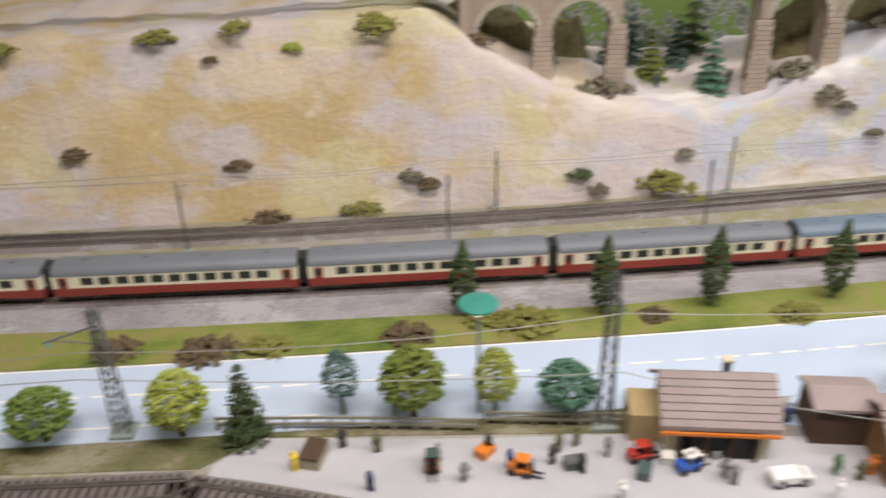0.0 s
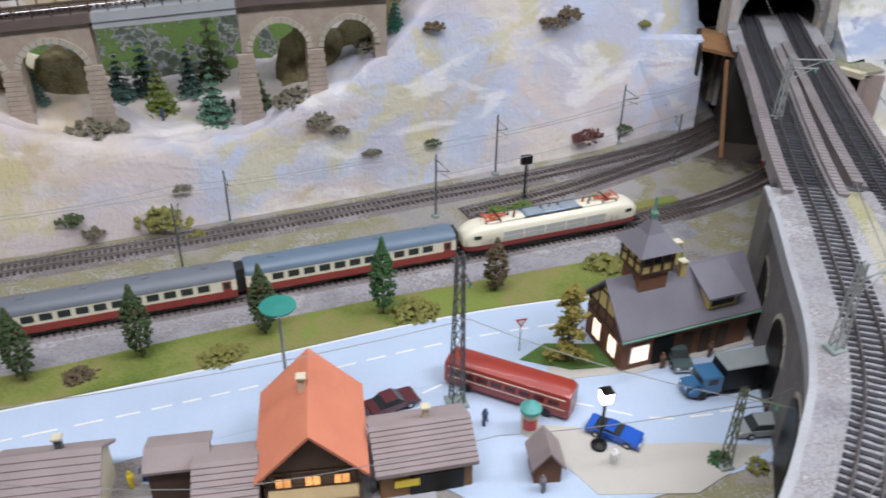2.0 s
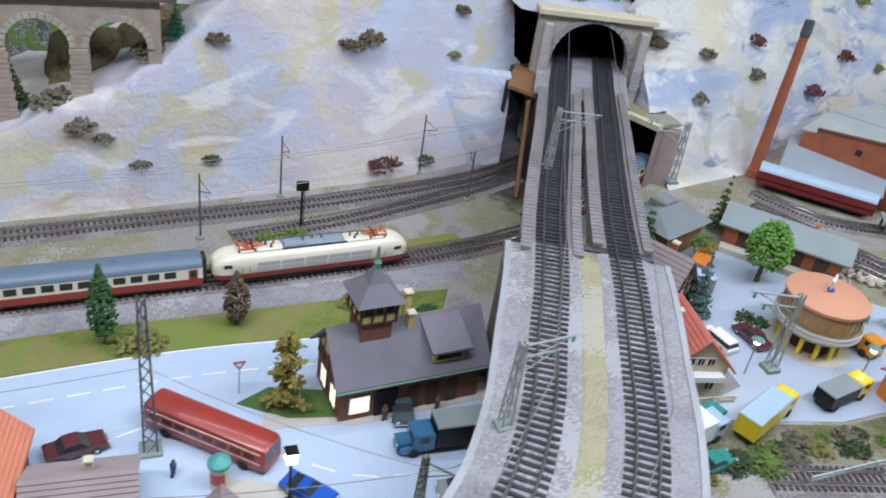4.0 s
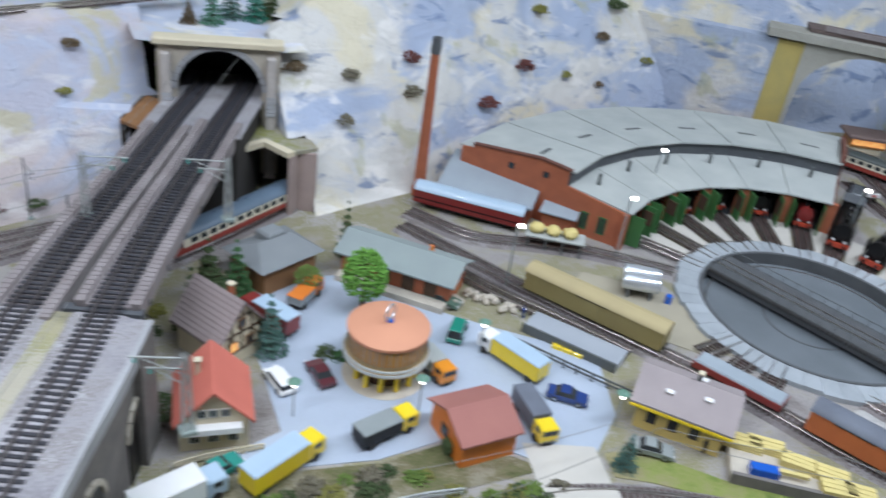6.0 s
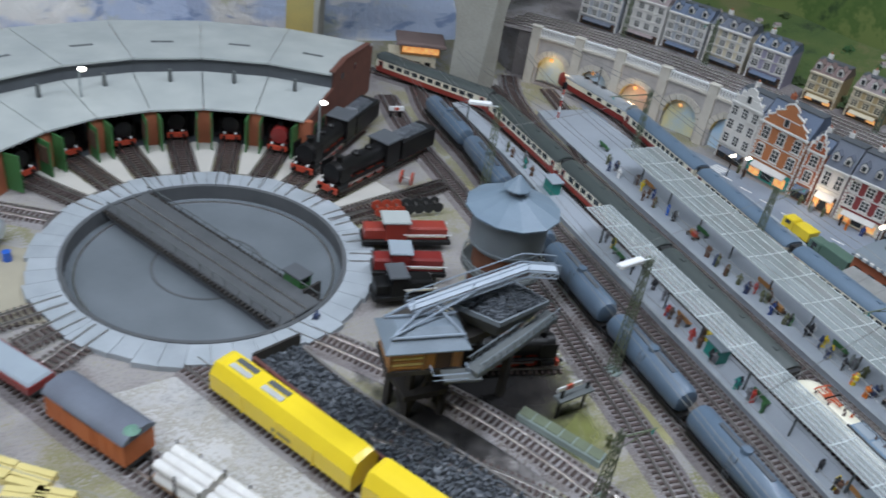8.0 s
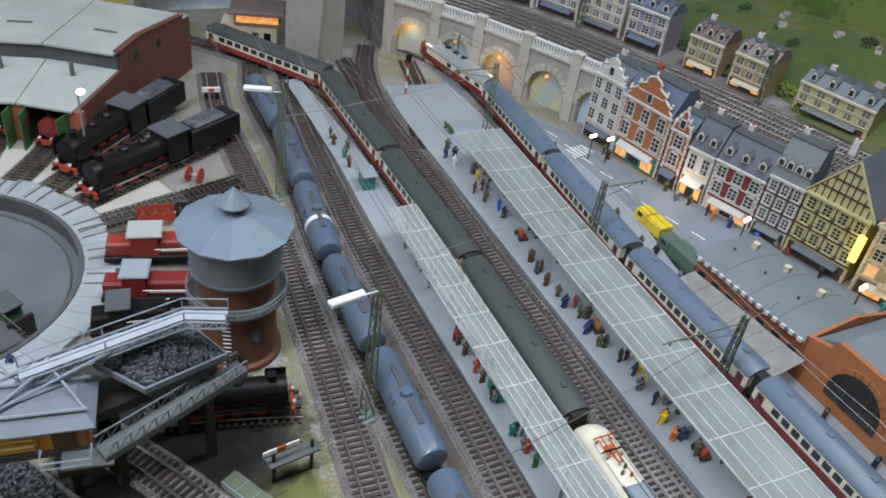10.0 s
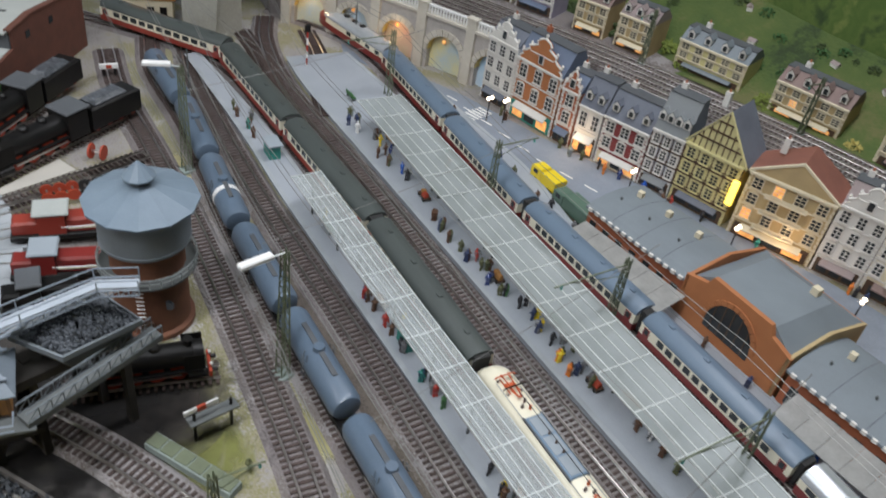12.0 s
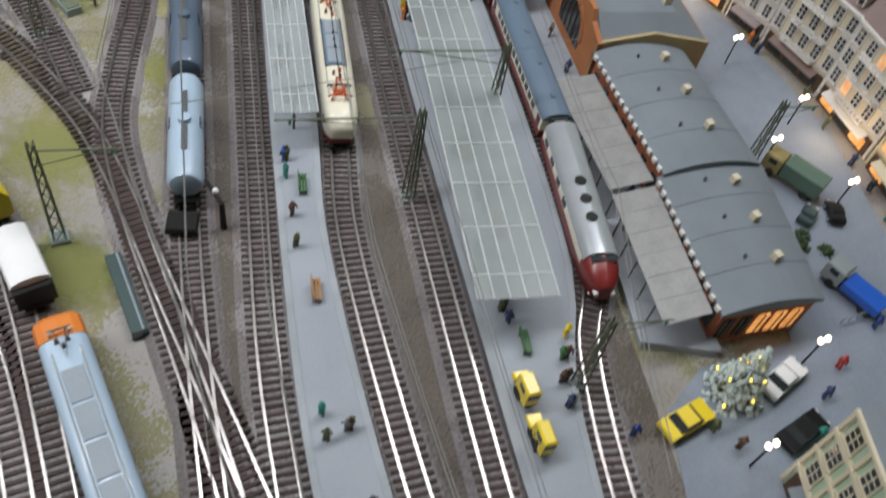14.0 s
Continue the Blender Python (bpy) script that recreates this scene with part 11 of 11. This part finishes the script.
part("ladder", M().rod((0.3, 0, 0), (0.3, 0, 5.2), 0.06, 4), MASTD, sgn)
sy = thing("road_sign", "triangular red and white give-way sign", "road sign", 90.2, 72.2, 0.2)
part("post", M().rod((0, 0, 0), (0, 0, 3.0), 0.07, 6), CAGREY, sy)
part("plate", M().extrude([(-0.6, 3.9), (0.6, 3.9), (0, 2.9)], -0.12, -0.04), RED, sy)
part("plate_face", M().extrude([(-0.34, 3.75), (0.34, 3.75), (0, 3.2)], -0.15, -0.12), WHITE, sy)
# masts on the bridge
for (px, py, dx, dy) in ((105.6, 50.4, 4.6, 0.6), (127.2, 88.8, 4.6, -1.4), (141.6, 84.6, -4.4, 1.6), (130.6, 52.4, -3.8, 1.4)):
    lattice_mast(px, py, 7.6, "pale grey lattice mast standing on the bridge", MASTP, (dx, dy, 7.2), (dx * 0.7, dy * 0.7, 6.2), w=0.75, z=BZ + 0.1)
# gantry masts of the station, with yard lamps
def lamp_mast(x, y, h, dx, dy):
    t = lattice_mast(x, y, h, "green lattice mast with long white yard lamp", MASTG, w=1.0)
    part("lamp_arm", M().rod((0, 0, h - 0.2), (dx, dy, h + 0.1), 0.1, 5), WHITEG, t)
    part("lamp_head", M().box(dx * 0.62, dy * 0.62, h - 0.1, h + 0.35, 3.2, 0.8, math.degrees(math.atan2(dy, dx)), 0.12), WHITE, t, "long white lamp head")


lamp_mast(250.9, 24.0, 15.6, -4.6, 0.2)
lamp_mast(261.3, 60.2, 14.8, -3.6, 2.4)
for x, y, h, ax in ((282.6, 8.2, 11, -9.5), (275.6, -12, 11, -11), (287.3, 31.5, 11.5, 6), (296.6, 62.0, 11.5, -8), (264.2, -18.4, 11, -12), (234.3, -14.6, 11, 6), (269.6, -41.5, 10, 5), (301.2, -24.2, 9, 4), (236.4, 12.2, 9, 4), (231.0, -46, 9, 4)):
    lattice_mast(x, y, h, "green-grey lattice catenary mast of the station", MASTG, (ax, -ax * 0.22, h - 0.8), w=0.9)
for x, y in ((321.5, 70), (327, 38), (329.5, 12), (316, 86)):
    lattice_mast(x, y, 9, "dark lattice mast on the upper line", MASTG, (-3, 0.6, 8.2), w=0.7, z=9.5)
for x, y, h in ((303.6, 79, 8), (306.8, 90.5, 9), (271.8, 78, 7)):
    simple_mast(x, y, h, -2.0, 0.4, "dark thin mast near the arcade")
# semaphore and small signals
sm = thing("semaphore_signal", "low semaphore signal with red and white arm", "signal", 240.3, 22.0, 0.05, 20)
part("post", M().rod((0, 0, 0), (0, 0, 3.8), 0.16, 6), BLACK, sm)
part("post", M().rod((3.2, -1.4, 0), (3.2, -1.4, 3.6), 0.16, 6), BLACK, sm)
part("platform", M().box(1.6, -0.7, 2.6, 2.8, 4.6, 1.2, -24), MASTD, sm)
part("arm", M().box(0.6, -0.3, 3.9, 4.4, 3.2, 0.14, -24), WHITE, sm, "white signal arm")
part("arm_stripe", M().box(0.6, -0.32, 3.88, 4.42, 0.8, 0.2, -24), WHEELR, sm, "red stripe")
sp = thing("signal", "red and white banded signal post", "signal", 291.4, 76.0, 0.1)
for k in range(6):
    part("band", M().cyl(0, 0, k * 1.1, k * 1.1 + 1.1, 0.16, 0.16, 8), RED if k % 2 else WHITE, sp)
part("head", M().box(0, 0, 6.6, 7.8, 0.8, 0.4, 0, 0.08), BLACK, sp)
wc = thing("water_crane", "black water crane beside the tank wagons", "water crane", 247.2, -17.2, 0.1)
part("column", M().cyl(0, 0, 0, 3.2, 0.3, 0.24, 10), BLACK, wc)
part("arm", M().rod((0, 0, 3.1), (-0.6, 3.0, 3.1), 0.2, 8), BLACK, wc)
part("lamp", M().ball(-0.2, 1.2, 3.5, 0.3, n=8, m=5), WHITE, wc)

# ---- overhead wires ----
def wire(pts, sag, label="thin overhead contact wire"):
    line = [pts[0]]
    for (a, b) in zip(pts, pts[1:]):
        for k in range(1, 7):
            f = k / 6
            line.append((a[0] + (b[0] - a[0]) * f, a[1] + (b[1] - a[1]) * f, a[2] + (b[2] - a[2]) * f - sag * 4 * f * (1 - f)))
    return solid("overhead_wire", label, "overhead wire", M().tube(line, 0.045), WIRE, group="overhead wires")


wire([(-60, 96.8, 7.2), (2, 97.0, 7.2), (30.5, 98.6, 7.2), (59, 100.6, 7.2), (90, 104.4, 7.3), (122.4, 112.0, 7.8), (140, 119, 7.8)], 0.3)
wire([(-60, 96.8, 8.2), (2, 97.0, 8.2), (30.5, 98.6, 8.2), (59, 100.6, 8.2), (90, 104.4, 8.3), (122.4, 112.0, 8.8), (140, 119, 8.8)], 0.9)
wire([(89.4, 97.6, 7.2), (126.3, 108.4, 6.6), (142, 117, 6.6)], 0.4)
wire([(-40, 62, 9.6), (4.2, 62.6, 9.8), (41.3, 61.8, 12.2), (82.2, 63.8, 11.6), (103.4, 52, 8.0), (122, 44, 8)], 0.9)
wire([(-40, 61, 8.2), (4.2, 61.4, 8.4), (41.3, 60.6, 8.2), (62, 55.4, 6.8), (82.0, 55.6, 6.6), (103.6, 53.2, 7.4), (114, 56, 8.4)], 0.5)
for path, dz in ((DECKA, 6.6), (DECKB, 6.6)):
    P2 = path[::12]
    wire([(p[0], p[1], BZ + dz) for p in P2], 0.2)
for path in (TA, TT, TBB, TC, TD, TE):
    P2 = [p for p in path if p[1] < 92][::16]
    wire([(p[0], p[1], 8.4) for p in P2], 0.15)
    wire([(p[0], p[1], 9.6) for p in P2], 0.6)
wire([(155, 44, 6.5), (176, 46, 6.5), (192, 36, 6.5), (212, 14, 6.5)], 0.5)
wire([(150, 50, 5.5), (172, 49, 5.5), (196, 30, 6)], 0.5)
for ya, yb in ((8.2, 4), (31.5, 33), (-12, -10), (62, 60)):
    xs_ = [lerp_table(ya, sorted((p[1], p[0]) for p in t)) for t in (TT, TE)]
    wire([(xs_[0] - 2, ya, 10.4), (xs_[1] + 2, ya, 10.4)], 0.5, "thin grey cross-span wire")

# ---- fences, benches, figures ----
def fence(pts, label, h=1.3, pitch=1.6, material=None, z=0.1):
    path = smoothline(pts, pitch)
    t = thing("fence", label, "fence")
    for (x, y) in path:
        part("post", M().box(x, y, z, z + h, 0.2, 0.2), material or WOODG, t)
    for f in (0.45, 0.9):
        part("rail_board", M().sweep([(x, y, z + h * f) for x, y in path], [(-0.06, -0.12), (-0.06, 0.12), (0.06, 0.12), (0.06, -0.12)]), material or WOODG, t)


fence([(11.5, 65.3), (22, 64.9), (31.6, 64.2)], "weathered grey wooden fence beside the yard")
fence([(32.2, 65.0), (38, 64.6), (44.4, 64.2)], "weathered grey wooden fence beside the yard")
fence([(140, 50.6), (150, 50.8), (156, 49.9)], "white wooden fence along the track", 1.0, 2.0, WHITEG)
fence([(131, 62.2), (134, 62.4), (139.5, 62.0)], "pale garden fence of the villa", 0.9, 1.4, PLASTERC)
fence([(182.5, 55.6), (178.2, 62.2), (173.5, 70)], "dark goods yard fence", 1.2, 1.6, MASTD)
FIGC = [RED, CADBLUE, YELLOW, GREEND, CAGREY, ORANGE, WHITE, CABLUE, TEAL] + FIGD * 4


def figure_mesh(paint, lean):
    """A standing plastic figure in one plain mesh."""
    m = M().lathe([(0.17, 0.0), (0.15, 0.1), (0.12, 0.45), (0.14, 0.82)], -0.14, 0, 6).lathe([(0.17, 0.0), (0.15, 0.1), (0.12, 0.45), (0.14, 0.82)], 0.14, 0.1 * lean, 6)
    m.lathe([(0.26, 0.75), (0.24, 0.95), (0.31, 1.28), (0.2, 1.45), (0.09, 1.5)], 0, 0.03, 8).ball(0, 0.05, 1.64, 0.16, 0.16, 0.18, 8, 6)
    m.rod((-0.3, 0.02, 1.36), (-0.36, 0.12 + 0.2 * lean, 0.85), 0.085, 5).rod((0.3, 0.02, 1.36), (0.38, 0.1, 0.9 + 0.25 * lean), 0.085, 5)
    return m.mesh("figurine", paint, True)


MESHF = [figure_mesh(c, k % 3 - 1) for k, c in enumerate(FIGC)]


def put_figure(x, y, z):
    ob = new("figurine", MESHF[random.randrange(len(MESHF))])
    ob.matrix_basis = pose(x * K, y * K, z * K, 0, 0, random.uniform(0, 360))
    return tagged(ob, "small painted plastic figurine with smooth plain shape", "figurine", "platform figurines")


def mid(a, b, f, g):
    """A point at the share f along two edge lines and g across them."""
    A, B = smoothline(a, 2), smoothline(b, 2)
    p, q = A[int(f * (len(A) - 1))], B[int(f * (len(B) - 1))]
    return p[0] + (q[0] - p[0]) * g, p[1] + (q[1] - p[1]) * g


for k in range(34):
    f, g = random.uniform(0.14, 0.94), random.choice((0.12, 0.2, 0.26, 0.3, 0.88))
    for q in range(random.choice((2, 3, 3, 4, 5))):
        x, y = mid(PL2L, PL2R, min(0.96, max(0.02, f + random.uniform(-0.012, 0.012))), g + random.uniform(-0.05, 0.05))
        put_figure(x, y, 0.97)
for k in range(22):
    f, g = random.uniform(0.12, 0.93), random.choice((0.24, 0.3, 0.7))
    for q in range(random.choice((1, 2, 3, 4))):
        x, y = mid(PL1L, PL1R, min(0.96, max(0.02, f + random.uniform(-0.012, 0.012))), g + random.uniform(-0.06, 0.06))
        put_figure(x, y, 0.97)
for k in range(14):
    x, y = mid(PL3L, PL3R, random.uniform(0.1, 0.95), random.choice((0.3, 0.6)))
    put_figure(x, y, 0.97)
for x, y in ((92.7, 56.2), (83.8, 63.4), (102.7, 66.4), (108, 66.8), (80.5, 58.4), (86, 55), (21.4, 63), (32.3, 62), (49.2, 58), (58.1, 58), (60.8, 57.6), (54.4, 63.8), (55.4, 64.2), (37.5, 61.8), (24, 62.4), (41, 61.2), (63, 116.6), (66.4, 116), (57.5, 116.8), (226, 46.2), (178, 74.5), (189.6, 43.6), (184.5, 46.3), (233.4, 33.6), (242.2, 16.4)):
    put_figure(x, y, 0.12 if y < 100 else hill_z(x, y) - 0.1)
for k in range(22):
    put_figure(random.uniform(16, 74), random.uniform(55.5, 62.5), 0.14)
for k in range(10):
    put_figure(random.uniform(266, 300), random.uniform(-56, -44), 0.14)
for k in range(24):
    y = random.uniform(-40, 50)
    put_figure(hx(y) - 4.4 - random.uniform(0, 1.2), y, 0.1)


def bench(x, y, z, rz, material):
    t = thing("bench", "small slatted platform bench", "bench", x, y, z, rz, "platform benches")
    for k in range(3):
        part("slat", M().box(0, -0.25 + 0.25 * k, 0.5, 0.58, 2.2, 0.18), material, t)
    part("backrest", M().box(0, 0.4, 0.7, 1.2, 2.2, 0.08), material, t)
    for xx in (-0.9, 0.9):
        part("leg", M().box(xx, 0, 0, 0.5, 0.12, 0.7), MASTD, t)


for k in range(9):
    x, y = mid(PL2L, PL2R, 0.12 + 0.09 * k, 0.42)
    bench(x, y, 0.97, 75, (GREEND, WOODO)[k % 2])
for k in range(6):
    x, y = mid(PL1L, PL1R, 0.34 + 0.09 * k, 0.6)
    bench(x, y, 0.97, 75, (GREEND, WOODO)[k % 2])
for f, m in ((0.3, WHEELR), (0.42, WOODO), (0.55, WHEELR), (0.68, GREEND), (0.8, CABLUE)):
    x, y = mid(PL2L, PL2R, f, 0.24)
    c = thing("luggage_cart", "small luggage cart loaded with suitcases", "luggage cart", x, y, 0.97, 70, "luggage carts")
    part("bed", M().box(0, 0, 0.35, 0.5, 2.0, 1.0), TIMBER, c)
    part("suitcase", M().box(-0.4, 0.1, 0.5, 1.1, 0.8, 0.6, 10, 0.08), m, c)
    part("suitcase", M().box(0.5, -0.1, 0.5, 0.95, 0.7, 0.6, -8, 0.08), WOODO, c)
    for xx in (-0.7, 0.7):
        for s in (-0.5, 0.5):
            part("wheel", M().rod((xx, s - 0.05, 0.25), (xx, s + 0.05, 0.25), 0.25, 8), RUBBER, c)
for f in (0.22, 0.47, 0.62):
    x, y = mid(PL1L, PL1R, f, 0.5)
    k = thing("kiosk", "small teal platform kiosk with flat roof", "kiosk", x, y, 0.97, 75, "platform kiosks")
    part("wall", M().box(0, 0, 0, 2.0, 2.4, 1.5), TEAL, k)
    part("roof", M().box(0, 0, 2.0, 2.2, 3.0, 2.1, 0, 0.06), ROOFBG, k)
    part("counter", M().box(0, -0.8, 0.9, 1.05, 2.0, 0.3), PLASTERC, k)
sgc = thing("illuminated_sign", "glowing vertical yellow hotel sign", "sign", hx(11.6) - 4.0, 11.7, 4.2, 10)
part("panel", M().box(0, 0, 0, 3.6, 0.5, 0.9, 0, 0.1), LAMPY, sgc, "glowing yellow panel")
part("bracket", M().rod((0, 0, 2), (0.9, 0, 2), 0.08, 5), BLACK, sgc)


# tiny white cottages on the meadow slope, built in place of printed ones
for k in range(22):
    x, y = random.uniform(343, 350), random.uniform(-40, 110)
    zz = 9.2 + (x - 333) * 0.42 + 1.5 * noise.noise(Vector((x * 0.05, y * 0.05, 2))) - 0.3
    c = thing("cottage", "tiny white cottage standing for a printed one", "cottage", x, y, zz, random.uniform(0, 180), "slope cottages")
    part("wall", M().box(0, 0, 0, 0.7, 1.3, 0.9), PLASTERW, c)
    part("roof", M().extrude([(-0.55, 0.65), (0.55, 0.65), (0, 1.1)], -0.7, 0.7, "x"), ROOFPINK, c, "brownish gable roof")
for k in range(60):
    x, y = random.uniform(337, 350), random.uniform(-50, 120)
    zz = 9.2 + (x - 333) * 0.42 + 1.5 * noise.noise(Vector((x * 0.05, y * 0.05, 2))) - 0.3
    bush(x, y, zz, random.uniform(0.6, 1.5), random.choice([LF_DARK, LF_DARK2]), "dark clump of trees on the slope", 22, 0.9)

for x, y in ((299.6, -35.3), (301.7, -36.6), (300.6, -34.2)):
    bush(x, y, 0.1, 0.9, LF_DARK, "dark green shrub beside the station", 40, 0.7)
sr = thing("railing", "low grey metal railing on the square", "railing")
for k in range(6):
    part("post", M().rod((297.0 + k * 1.0, -44.0 - 0.05 * k, 0.1), (297.0 + k * 1.0, -44.0 - 0.05 * k, 0.95), 0.05, 5), CAGREY, sr)
part("rail", M().rod((296.9, -44.0, 0.95), (302.1, -44.25, 0.95), 0.06, 5), CAGREY, sr)


# ---- sleepers ----
sleeper_meshes = {w: M().box(0, 0, 0.3, 0.5, b, w, 0, 0.04).mesh("sleeper", p) for w, b, p in ((3.1, 0.3, SLEEPER), (3.2, 0.36, SLEEPD))}


def picked(x, y, z):
    """The stretches where sleepers are parts of their own: the front line, the bridge and the station throat."""
    return (40 < x < 126 and 80 < y < 96) or (z > 5 and z < 15 and x < 160 and 38 < y < 100) or (236 < x < 272 and -46 < y < 12)


for t, path, z, single, wide in SLEEPER_JOBS:
    total, at = along(path)
    pitch, across, paint = (0.76, 0.36, SLEEPD) if wide > 3.15 else (0.68, 0.3, SLEEPER)
    n, rest, own = int(total / pitch), M(), 0
    height = z
    for k in range(n):
        x, y, a = at((k + 0.5) * total / n)
        z = height(x) if callable(height) else height
        if single and own < 300 and picked(x, y, z):
            ob = new("sleeper", sleeper_meshes[wide])
            ob.parent = t
            ob.matrix_basis = pose(x * K, y * K, z * K, 0, 0, a)
            own += 1
        else:
            rest.box(x, y, z + 0.3, z + 0.5, across, wide, a)
    if rest.v:
        tagged(part("sleepers", rest, paint, t), kind="stuff")
